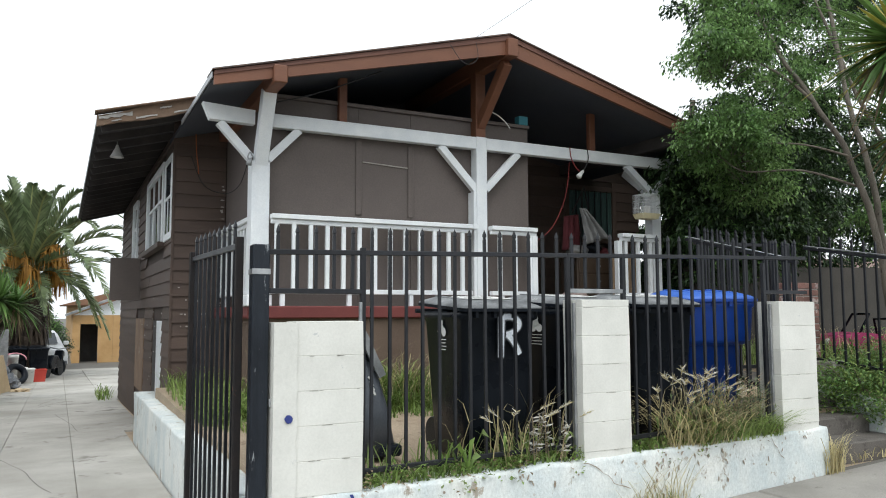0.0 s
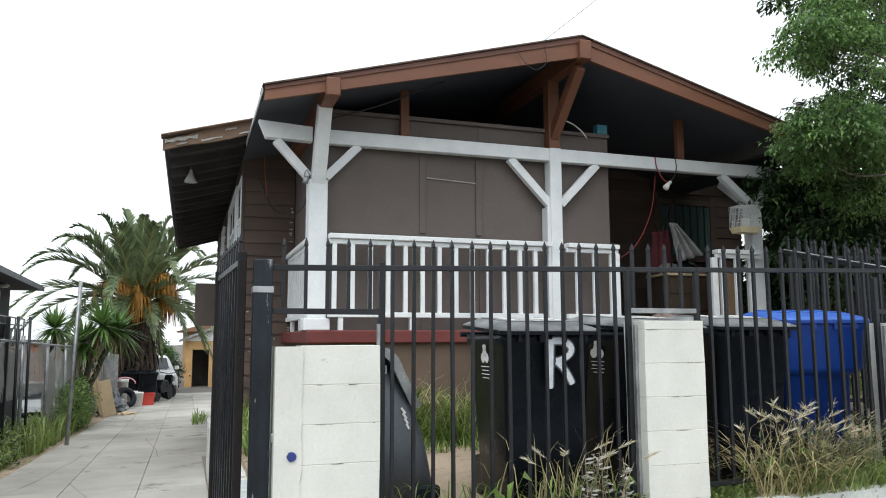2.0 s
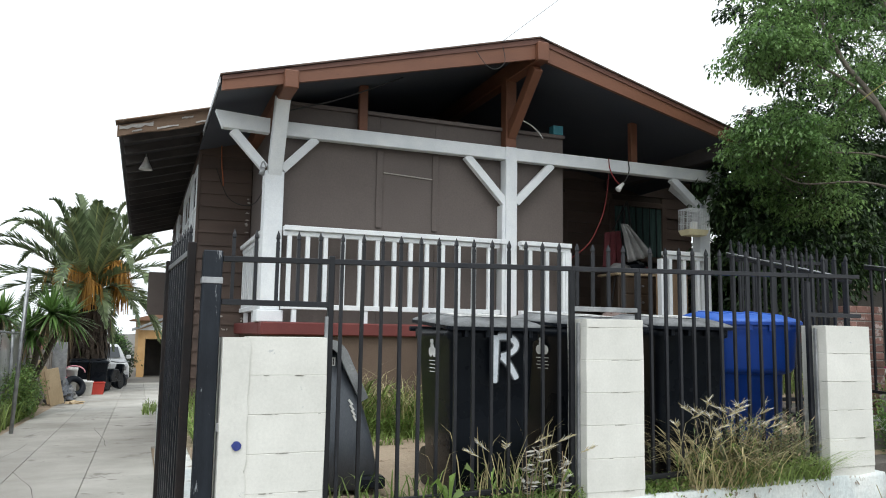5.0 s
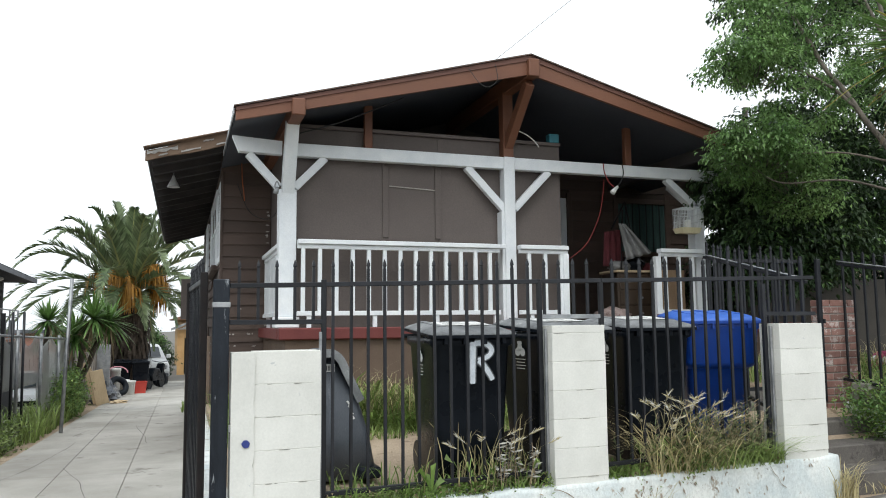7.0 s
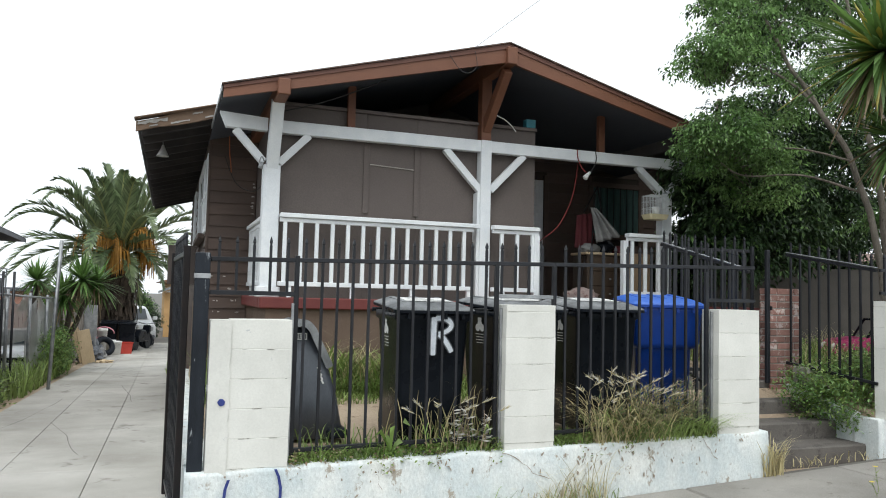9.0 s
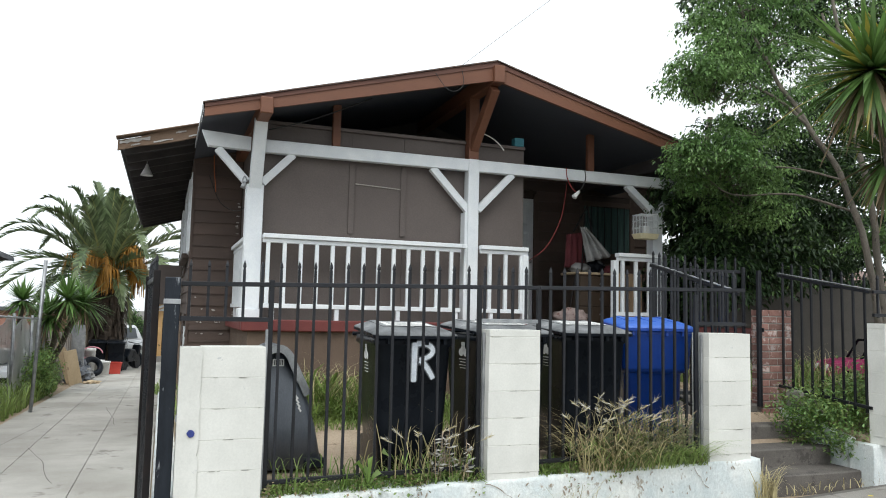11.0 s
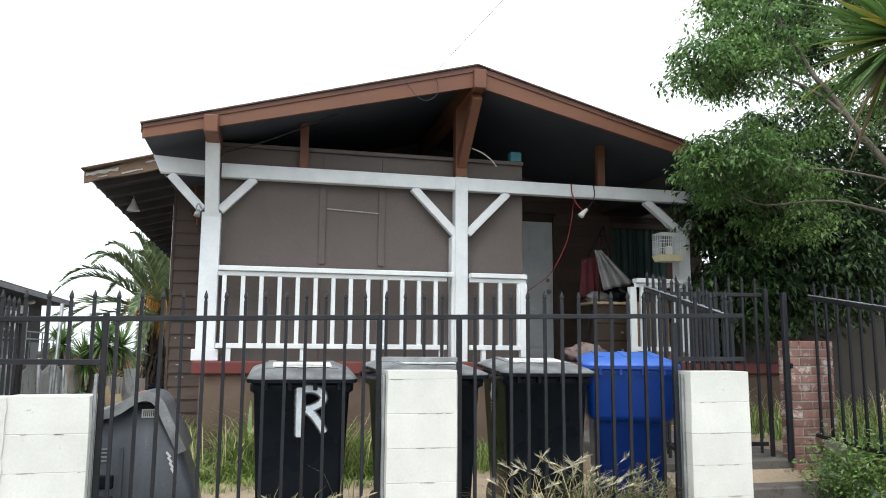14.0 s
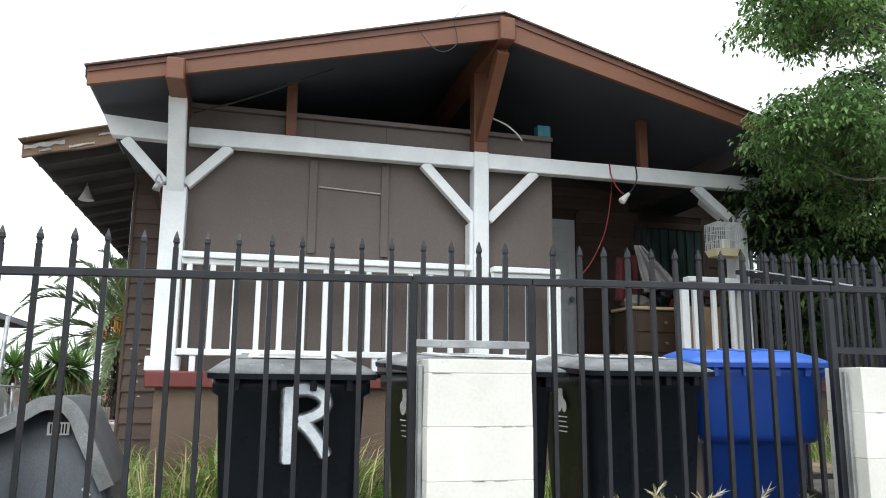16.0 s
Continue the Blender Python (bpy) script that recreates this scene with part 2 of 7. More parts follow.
def loft(bm, rings, cap=True, smooth=False):
    vs = [[bm.verts.new(p) for p in r] for r in rings]
    for a, b in zip(vs, vs[1:]):
        for k in range(len(a)):
            f = bm.faces.new((a[k], a[(k + 1) % len(a)], b[(k + 1) % len(a)], b[k]))
            f.smooth = smooth
    if cap:
        bm.faces.new(list(reversed(vs[0])))
        bm.faces.new(vs[-1])
    return vs


def mesh_of(name, bm, mat):
    bmesh.ops.recalc_face_normals(bm, faces=bm.faces)
    me = bpy.data.meshes.new(name)
    bm.to_mesh(me)
    bm.free()
    for k in (mat if isinstance(mat, (list, tuple)) else [mat]):
        me.materials.append(k)
    return me


def part(name, bm, mat, parent=None, label=""):
    ob = new(name, mesh_of(name, bm, mat))
    if parent:
        ob.parent = parent
        ob.matrix_parent_inverse = Matrix.Identity(4)
    return tagged(ob, label)


def thing(name, label, category, group="", m=None):
    ob = new(name)
    ob.empty_display_size = 0.1
    if m is not None:
        ob.matrix_world = m
    return tagged(ob, label, category, group)


def bar(name, mat, parent, a, b, w, h, up=(0, 0, 1), r=0.004, label=""):
    bm = bmesh.new()
    beam(bm, a, b, w, h, up, r)
    return part(name, bm, mat, parent, label)


def block(name, mat, parent, x0, x1, y0, y1, z0, z1, r=0.004, label="", m=None):
    bm = bmesh.new()
    if r:
        soft_box(bm, x0, x1, y0, y1, z0, z1, r, m)
    else:
        box(bm, x0, x1, y0, y1, z0, z1, m)
    return part(name, bm, mat, parent, label)


def blades(name, parts, mats, label="", category="", kind="", parent=None):
    """One mesh out of many thin strips: parts are (points along the strip, half widths, sideways vector, material index)."""
    co, faces, idx = [], [], []
    for pts, ws, side, k in parts:
        base = len(co)
        for p, w in zip(pts, ws):
            co.append((p[0] - side[0] * w, p[1] - side[1] * w, p[2] - side[2] * w))
            co.append((p[0] + side[0] * w, p[1] + side[1] * w, p[2] + side[2] * w))
        for i in range(len(pts) - 1):
            q = base + 2 * i
            faces.append((q, q + 1, q + 3, q + 2))
            idx.append(k)
    me = bpy.data.meshes.new(name)
    me.from_pydata(co, [], faces)
    for mt in mats:
        me.materials.append(mt)
    me.polygons.foreach_set("material_index", idx)
    ob = new(name, me)
    if parent:
        ob.parent = parent
    return tagged(ob, label, category, kind=kind)


def leaf_mesh(name, centers, sizes, mats, rng, droop=0.5, slim=0.42, parent=None, label="", pick=None, out=None):
    """Folded pointed leaves, one island each, at the given centres; out: the way each one grows."""
    n = len(centers)
    az = rng.uniform(0, math.tau, n)
    tilt = -droop + rng.normal(0, 0.55, n)
    if out is not None:
        az = np.arctan2(out[:, 1], out[:, 0]) + rng.normal(0, 0.7, n)
        tilt = -droop + 0.55 * out[:, 2] + rng.normal(0, 0.35, n)
    d = np.stack([np.cos(az) * np.cos(tilt), np.sin(az) * np.cos(tilt), np.sin(tilt)], 1)
    s = np.stack([-np.sin(az), np.cos(az), rng.normal(0, 0.35, n)], 1)
    s /= np.linalg.norm(s, axis=1)[:, None]
    u = np.cross(d, s)
    L = sizes[:, None]
    c = np.asarray(centers)
    v = np.stack([c - d * L * 0.5, c + s * L * slim * 0.5 + u * L * 0.1 - d * L * 0.05, c + d * L * 0.5 - u * L * 0.08, c - s * L * slim * 0.5 + u * L * 0.1 - d * L * 0.05], 1)
    co = v.reshape(-1, 3)
    i = np.arange(n) * 4
    faces = np.concatenate([np.stack([i, i + 1, i + 2], 1), np.stack([i, i + 2, i + 3], 1)], 1).reshape(-1, 3)
    me = bpy.data.meshes.new(name)
    me.from_pydata(co.tolist(), [], faces.tolist())
    for mt in mats:
        me.materials.append(mt)
    if len(mats) > 1:
        k = (rng.random(n) < 0.5).astype(int) if pick is None else pick
        me.polygons.foreach_set("material_index", np.repeat(k, 2).tolist())
    ob = new(name, me)
    if parent:
        ob.parent = parent
    return tagged(ob, label)


def smooth_line(pts, n=8):
    """A smooth line through the points."""
    out = []
    p = [Vector(q) for q in pts]
    p = [p[0]] + p + [p[-1]]
    for i in range(1, len(p) - 2):
        for k in range(n):
            t = k / n
            out.append(0.5 * ((2 * p[i]) + (-p[i - 1] + p[i + 1]) * t + (2 * p[i - 1] - 5 * p[i] + 4 * p[i + 1] - p[i + 2]) * t * t + (-p[i - 1] + 3 * p[i] - 3 * p[i + 1] + p[i + 2]) * t ** 3))
    out.append(p[-2])
    return out


# ---- the lie of the land ----
def lerp(a, b, k):
    return a + (b - a) * min(max(k, 0), 1)


def street_z(x):
    return 0.054 * min(max(x, -12), 12)


def drive_z(y):
    return -0.06 - 0.028 * min(max(y, 0), 30)


def yard_z(x, y):
    return lerp(0.38, 0.46, y / 4) + 0.02 * math.sin(3.1 * x + 1.3 * y)


def ground_z(x, y):
    if y < 0.12:
        return street_z(x) - 0.03
    if x < (-1.95 if y < 5.7 else -1.45):
        d = drive_z(y) - 0.03
        return lerp(d, min(d, -1.35), (-5.0 - x) / 3.5)
    if y > 14.22 and x < 4:
        return drive_z(y) - 0.03
    if x < 2.3:
        return yard_z(x, y)
    if x < 3.68:
        return lerp(0.1, 0.66, (y - 0.3) / 0.9)
    return lerp(0.55, 0.75, (y - 0.2) / 1.5)


def build_ground():
    xs = [-400, -120, -40, -16, -10, -8.6, -7, -5.4, -4.9, -3.5, -1.96, -1.94] + [-1.6 + 0.35 * i for i in range(11)] + [2.29, 2.31, 3.0, 3.67, 3.69, 5, 7, 10, 16, 40, 120, 400]
    ys = [-400, -100, -30, -10, -5, -2, -0.5, 0.11, 0.13] + [0.3 + 0.3 * i for i in range(12)] + [4.2, 5.69, 5.71, 6.5, 9, 13, 14.15, 14.25, 18, 24, 30, 40, 80, 200, 500]
    bm = bmesh.new()
    g = [[bm.verts.new((x, y, ground_z(x, y))) for x in xs] for y in ys]
    for j in range(len(ys) - 1):
        for i in range(len(xs) - 1):
            f = bm.faces.new((g[j][i], g[j][i + 1], g[j + 1][i + 1], g[j + 1][i]))
            near = -5.2 < xs[i] < 7 and 0 < ys[j] < 30
            f.material_index = 0 if near else 1
    tagged(part("ground", bm, [SOIL, FARSOIL]), "bare dry soil and patchy earth round the house", "ground", kind="structure")


build_ground()


def slab_piece(name, parent, corners, thick, mat, r=0.012):
    """A concrete slab with four top corners."""
    bm = bmesh.new()
    top = [bm.verts.new(c) for c in corners]
    bot = [bm.verts.new((c[0], c[1], c[2] - thick)) for c in corners]
    ft = bm.faces.new(top)
    for i in range(4):
        bm.faces.new((top[i], bot[i], bot[(i + 1) % 4], top[(i + 1) % 4]))
    bmesh.ops.bevel(bm, geom=list(ft.edges), offset=r, segments=1, affect="EDGES")
    return part(name, bm, mat, parent)


def build_paving():
    road = bmesh.new()
    for x0, x1 in ((-60, -12), (-12, 12), (12, 60)):
        q = [road.verts.new(p) for p in ((x0, -14, street_z(x0) - 0.12), (x1, -14, street_z(x1) - 0.12), (x1, -6.3, street_z(x1) - 0.12), (x0, -6.3, street_z(x0) - 0.12))]
        road.faces.new(q)
    tagged(part("road", road, ASPHALT), "dark asphalt street beside the pavement", "road", kind="structure")
    kerb = bmesh.new()
    beam(kerb, (-12, -6.28, street_z(-12) - 0.08), (12, -6.28, street_z(12) - 0.08), 0.14, 0.18, r=0.015)
    tagged(part("kerb", kerb, CONCRETE), "worn concrete kerb along the street", "kerb", kind="structure")
    walkway = thing("pavement", "pale worn concrete pavement in front of the wall", "pavement")
    tagged(walkway, kind="structure")
    x = -9.0
    while x < 9:
        for y0, y1 in ((-6.2, -4.2), (-4.18, -2.1), (-2.08, -0.02)):
            slab_piece("slab", walkway, [(x, y0, street_z(x)), (x + 1.48, y0, street_z(x + 1.48)), (x + 1.48, y1, street_z(x + 1.48)), (x, y1, street_z(x))], 0.12, CONCRETE)
        x += 1.5
    drive = thing("driveway", "cracked pale concrete driveway beside the house", "driveway")
    tagged(drive, kind="structure")
    y = 0.0
    while y < 31:
        y1 = y + 2.595
        e0, e1 = -4.45 + 0.016 * y, -4.45 + 0.016 * y1
        for a0, a1, b in ((e0, e1, -3.545), (-3.54, -3.54, -2.805), (-2.80, -2.80, -2.12 if y < 7 else -1.84)):
            slab_piece("slab", drive, [(a0, y, drive_z(y)), (b, y, drive_z(y)), (b, y1, drive_z(y1)), (a1, y1, drive_z(y1))], 0.12, CONCRETE_PALE, 0.0035)
        y += 2.6
    apron = [(-2.1, 13.9), (0.6, 13.9), (0.6, 31.5), (-2.1, 31.5)]
    slab_piece("slab", drive, [(x, y, drive_z(y) - 0.005) for x, y in apron], 0.1, CONCRETE_PALE)
    crack = surface("crack_shadow_dirt", (0.09, 0.085, 0.075), (0.14, 0.13, 0.115), 0.95, 20, 80, 0.2)
    rng = random.Random(5)
    for x, y, ln, turn in ((-4.2, 4.5, 4.2, 0.1), (-3.0, 3.4, 2.5, -0.25), (-3.9, 9.5, 4.0, 0.2), (-2.7, 8.0, 3.0, -0.1), (-3.3, 13.0, 3.5, 0.15)):
        bm = bmesh.new()
        prev, a = None, turn
        for i in range(14):
            w = 0.002 + 0.003 * rng.random()
            cur = (bm.verts.new((x - w, y, drive_z(y) + 0.003)), bm.verts.new((x + w, y + 0.001, drive_z(y) + 0.003)))
            if prev:
                bm.faces.new((prev[0], prev[1], cur[1], cur[0]))
            prev = cur
            a += rng.uniform(-0.09, 0.09)
            a = lerp(a, turn, 0.3)
            x, y = x + math.sin(a) * ln / 13, y + math.cos(a) * ln / 13
        part("crack", bm, crack, drive)


build_paving()


# ---- the house ----
SLOPE = 0.275
RX, RZ = 1.37, 4.418           # porch ridge
PSLOPE = 0.2705
MX, MZ = 1.93, 4.80            # main ridge
WX0, WX1, WY = -1.77, 5.57, 5.78   # main walls
WEND = 14.2
FLOOR = 1.42


def porch_roof_z(x):
    return RZ - PSLOPE * abs(x - RX)


def main_roof_z(x):
    return MZ - SLOPE * abs(x - MX)


house = thing("house", "dark brown wooden bungalow with white porch posts and gable roof", "house")


def roof_slab(name, parent, x0, z0, x1, z1, y0, y1, thick, mat, label=""):
    bm = bmesh.new()
    loft(bm, [[(x0, y, z0), (x1, y, z1), (x1, y, z1 - thick), (x0, y, z0 - thick)] for y in (y0, y1)])
    return part(name, bm, mat, parent, label)


SHINGLE = surface("old_brown_shingle", (0.055, 0.040, 0.036), (0.10, 0.072, 0.062), 0.95, 6, 60, 0.6, vary=0.3)


def build_roofs():
    sheath = surface("old_roof_sheathing", (0.034, 0.032, 0.036), (0.054, 0.050, 0.053), 0.85, 4, 50, 0.3, stretch=(6, 1, 1))
    soffit = surface("dark_blue_ceiling_paint", (0.046, 0.052, 0.070), (0.066, 0.073, 0.092), 0.7, 1.2, 50, 0.2, soft=0.15, spots=(0.05, 0.05, 0.055), spot_scale=2.5, spot_cut=0.66)
    for sx, ex, ez in ((-1, -1.80, porch_roof_z(-1.80)), (1, 4.62, porch_roof_z(4.62))):
        roof_slab("roof", house, RX, RZ, ex, ez, 3.07, 6.2, 0.05, soffit, "porch roof with smooth dark blue underside")
        # fascia along the front rake, in boards
        bm = bmesh.new()
        loft(bm, [[(RX, y, RZ + 0.012), (ex, y, ez + 0.012), (ex, y, ez - 0.118), (RX, y, RZ - 0.205)] for y in (3.035, 3.075)])
        part("fascia", bm, FASCIA, house, "red-brown painted gable board")
        bm = bmesh.new()
        loft(bm, [[(RX, y, RZ + 0.028), (ex - 0.02 * -sx, y, ez + 0.024), (ex - 0.02 * -sx, y, ez + 0.012), (RX, y, RZ + 0.014)] for y in (3.005, 3.3)])
        part("roof_edge", bm, surface("roofing_felt_edge", (0.10, 0.065, 0.05), (0.15, 0.10, 0.08), 0.9, 6, 60, 0.5), house, "thin roofing edge over the gable board")
        bm = bmesh.new()
        loft(bm, [[(RX, y, RZ + 0.010), (ex, y, ez + 0.010), (ex, y, ez - 0.026), (RX, y, RZ - 0.046)] for y in (3.023, 3.034)])
        part("rake_trim", bm, TRIM, house, "narrow brown trim along the gable board")
        x = RX
        while abs(x - ex) > 0.12:
            w = random.uniform(0.10, 0.17)
            x2 = x + sx * w
            lift = 0.024 + random.uniform(-0.002, 0.002)
            bm = bmesh.new()
            yy = 3.008 + random.uniform(-0.006, 0.004)
            loft(bm, [[(x, y, porch_roof_z(x) + lift), (x2 - sx * 0.006, y, porch_roof_z(x2) + lift + random.uniform(-0.002, 0.003)), (x2 - sx * 0.006, y, porch_roof_z(x2) + lift - 0.010), (x, y, porch_roof_z(x) + lift - 0.010)] for y in (yy, 3.35)])
            part("shingle", bm, SHINGLE, house)
            x = x2
    # drip edge on the eave
    bar("drip_edge", STEEL, house, (-1.815, 3.05, porch_roof_z(-1.8) - 0.025), (-1.815, 5.0, porch_roof_z(-1.8) - 0.025), 0.012, 0.06, label="pale metal drip edge")
    roof_slab("roof", house, MX, MZ, -2.68, main_roof_z(-2.68), 5.05, WEND + 0.6, 0.045, sheath, "main roof with open eaves")
    roof_slab("roof", house, MX, MZ, 6.5, main_roof_z(6.5), 5.05, WEND + 0.6, 0.045, sheath)
    bm = bmesh.new()
    n = 12
    top, bot = [], []
    for i in range(n + 1):
        x = lerp(-2.70, 0.2, i / n)
        top.append((x, main_roof_z(x) + 0.02 - (0.03 if i < 2 else 0)))
        bot.append((x, main_roof_z(x) - 0.13 + 0.012 * math.sin(i * 1.9)))
    loft(bm, [[(x, y, z) for x, z in top] + [(x, y, z) for x, z in reversed(bot)] for y in (5.0, 5.045)])
    part("fascia", bm, OLDBOARD, house, "weathered peeling brown gable board")
    flake = surface("lifted_grey_paint", (0.40, 0.38, 0.36), (0.56, 0.54, 0.51), 0.85, 12, 80, 0.3)
    for x, dz, w, h in ((-2.68, -0.045, 0.34, 0.05), (-2.30, -0.105, 0.22, 0.022), (-2.05, -0.03, 0.12, 0.03), (-1.90, -0.10, 0.26, 0.018), (-2.55, -0.10, 0.10, 0.02)):
        bm = bmesh.new()
        top, bot = [], []
        for i in range(9):
            xx = x + w * i / 8
            top.append((xx, main_roof_z(xx) + dz + h * random.uniform(0.2, 0.6)))
            bot.append((xx, main_roof_z(xx) + dz - h * random.uniform(0.1, 0.6)))
        loft(bm, [[(a, y + 0.012 * noise.noise(Vector((a * 9, b * 9, 0))), b) for a, b in top] + [(a, y, b) for a, b in reversed(bot)] for y in (4.984, 4.996)])
        part("paint_flake", bm, flake, house, "curled pale flake of old paint")
    bar("roof_edge", OLDBOARD, house, (-2.72, 5.0, main_roof_z(-2.72) + 0.022), (0, 5.0, main_roof_z(0) + 0.026), 0.2, 0.014, label="lifted roofing edge")
    y = 5.35
    while y < WEND + 0.5:
        bar("rafter", DARKWOOD, house, (-2.64, y, main_roof_z(-2.64) - 0.09), (-1.72, y, main_roof_z(-1.72) - 0.09), 0.05, 0.09, r=0)
        y += 0.58
    bar("drip_edge", STEEL, house, (-2.69, 5.05, main_roof_z(-2.68) - 0.02), (-2.69, WEND + 0.6, main_roof_z(-2.68) - 0.02), 0.012, 0.05)
    # porch rafters, ridge beam and outlookers
    bar("ridge_beam", FASCIA, house, (RX + 0.02, 2.97, RZ - 0.14), (RX + 0.02, 6.0, RZ - 0.14), 0.13, 0.2, r=0.008, label="brown ridge beam end")
    for x in (-1.2, 4.04):
        bar("outlooker", DARKWOOD if x > 0 else FASCIA, house, (x, 2.96, porch_roof_z(x) - 0.115), (x, 5.75, porch_roof_z(x) - 0.115), 0.13, 0.17, r=0.01, label="heavy brown beam end under the eave")
    bar("brace", FASCIA, house, (RX + 0.02, 3.12, RZ - 0.27), (RX + 0.02, 3.74, 3.56), 0.10, 0.12, up=(0, 1, 0), label="brown diagonal knee brace")
    bar("king_post", FASCIA, house, (RX + 0.015, 3.77, 3.42), (RX + 0.015, 3.77, RZ - 0.2), 0.13, 0.13, label="brown king post")
    for x in (-0.31, 3.06):
        bar("strut", FASCIA, house, (x, 3.78, 3.42), (x, 3.78, porch_roof_z(x) - 0.05), 0.09, 0.07)


build_roofs()


def build_porch():
    # base with red ledge
    block("porch_base", STUCCO_B, house, -1.24, 5.4, 3.56, 5.74, 0.25, 1.30, 0, "brown stucco porch base")
    bm = bmesh.new()
    soft_box(bm, -1.31, 5.45, 3.5, 3.70, 1.30, FLOOR + 0.005, 0.012)
    part("ledge", bm, REDPAINT, house, "dark red painted porch ledge")
    bm = bmesh.new()
    soft_box(bm, -1.31, -1.12, 3.705, 5.7, 1.30, FLOOR + 0.005, 0.012)
    part("ledge", bm, REDPAINT, house, "dark red painted porch ledge")
    block("porch_floor", surface("grey_porch_boards", (0.13, 0.12, 0.11), (0.19, 0.175, 0.16), 0.85, 3, 60, 0.3), house, -1.11, 5.4, 3.705, 5.74, 1.302, FLOOR, 0)
    # long beam in two pieces butting the first post
    yb0, yb1 = 3.70, 3.80
    block("porch_beam", WHITE, house, -1.13, 4.66, yb0, yb1, 3.272, 3.415, 0.006, "long white porch beam")
    bm = bmesh.new()
    loft(bm, [[(-1.27, y, 3.425), (-1.79, y, 3.455), (-1.72, y, 3.29), (-1.27, y, 3.28)] for y in (yb0, yb1)])
    part("porch_beam", bm, WHITE, house, "white beam end beyond the corner post")
    # posts
    p1 = block("post", WHITE, house, -1.30, -1.115, 3.68, 3.865, FLOOR + 0.12, 2.90, 0.006, "white boxed corner post")
    bar("post_cap", WHITE, p1, (-1.205, 3.745, 2.86), (-1.205, 3.395, 3.56), 0.135, 0.12, (0, 1, 0), 0.006, "narrower white upper post leaning forward")
    block("post_base", WHITE, p1, -1.335, -1.08, 3.65, 3.9, FLOOR + 0.005, FLOOR + 0.12, 0.008)
    p2 = block("post", WHITE, house, 1.315, 1.455, 3.685, 3.83, FLOOR + 0.005, 3.418, 0.006, "white centre post")
    block("post_board", WHITE, p2, 1.275, 1.313, 3.69, 3.83, FLOOR + 0.005, 2.76, 0.004)
    block("post", WHITE, house, 3.97, 4.125, 3.685, 3.83, FLOOR + 0.005, 2.93, 0.006, "white corner post beside the tree")
    for xa, za, xb in ((-1.30, 2.93, -1.62), (-1.13, 2.93, -0.80), (1.335, 2.785, 0.86), (1.46, 2.80, 1.92), (4.01, 2.95, 3.60), (4.08, 2.94, 4.40)):
        bar("brace", WHITE, house, (xa, 3.75, za), (xb, 3.75, 3.275), 0.075, 0.085, r=0.004, label="white diagonal post brace")
    bar("brace", WHITE, house, (4.05, 3.77, 2.9), (4.05, 4.3, 3.3), 0.08, 0.09, label="white diagonal post brace")
    # brown plywood enclosure behind the rail
    enc = block("enclosure_panel", BROWN, house, -1.16, -0.10, 3.845, 3.875, FLOOR + 0.002, 3.62, 0, "brown painted plywood enclosing the porch")
    block("panel", BROWN, enc, -0.097, 0.535, 3.848, 3.875, FLOOR + 0.002, 3.62, 0)
    block("panel", BROWN, enc, 0.538, 2.13, 3.845, 3.875, FLOOR + 0.002, 3.62, 0)
    for x0, x1 in ((-0.13, -0.06), (0.50, 0.57)):
        block("batten", BROWN, enc, x0, x1, 3.828, 3.843, 2.43, 3.26, 0.003)
    block("batten", BROWN, enc, -1.16, 2.13, 3.80, 3.843, 3.62, 3.66, 0.003)
    bm = bmesh.new()
    beam(bm, (-0.05, 3.838, 3.02), (0.50, 3.838, 2.995), 0.012, 0.012)
    part("scar", bm, surface("bare_wood_scar", (0.30, 0.27, 0.24), (0.42, 0.39, 0.35), 0.9, 30, 90, 0.3), enc, "pale scratched seam on the brown panel")
    block("panel", BROWN, enc, -1.16, -1.13, 3.88, 4.74, FLOOR + 0.002, 3.62, 0)
    block("panel", BROWN, enc, -1.157, -1.133, 4.745, 5.74, FLOOR + 0.002, 3.62, 0)
    block("panel", BROWN, enc, 2.10, 2.13, 3.88, 5.74, FLOOR + 0.002, 3.62, 0)

    def rail(p, q, n, label, post_end=False, first=0.6):
        """A white rail from p to q (plan), with n balusters."""
        (xa, ya), (xb, yb) = p, q
        rl = bar("railing", WHITE, house, (xa, ya, 2.335), (xb, yb, 2.335), 0.11, 0.05, r=0.006, label=label)
        bar("under_rail", WHITE, rl, (xa, ya, 2.285), (xb, yb, 2.285), 0.045, 0.045)
        bar("bottom_rail", WHITE, rl, (xa, ya, 1.575), (xb, yb, 1.575), 0.07, 0.05, r=0.004)
        for i in range(n):
            k = (i + first) / n
            x, y = lerp(xa, xb, k), lerp(ya, yb, k)
            bar("baluster", WHITE, rl, (x, y, 1.60), (x, y, 2.263), 0.042, 0.042, up=(0, 1, 0), r=0.003)
        for i in range(0, n, 4):
            k = (i + 0.7) / n
            x, y = lerp(xa, xb, k), lerp(ya, yb, k)
            bar("foot", WHITE, rl, (x, y, FLOOR + 0.004), (x, y, 1.55), 0.045, 0.05, up=(0, 1, 0), r=0)
        if post_end:
            bar("end_post", WHITE, rl, (xb - 0.035, yb, FLOOR + 0.004), (xb - 0.035, yb, 2.262), 0.075, 0.075, up=(0, 1, 0), r=0.003)
    rail((-1.11, 3.63), (1.205, 3.63), 13, "white wooden porch railing with square balusters", False, 0.34)
    bar("railing", WHITE, house, (1.206, 3.63, 2.335), (1.272, 3.63, 2.335), 0.11, 0.05, r=0.004)
    rail((1.46, 3.63), (2.09, 3.63), 3, "short white railing beside the porch entry", True)
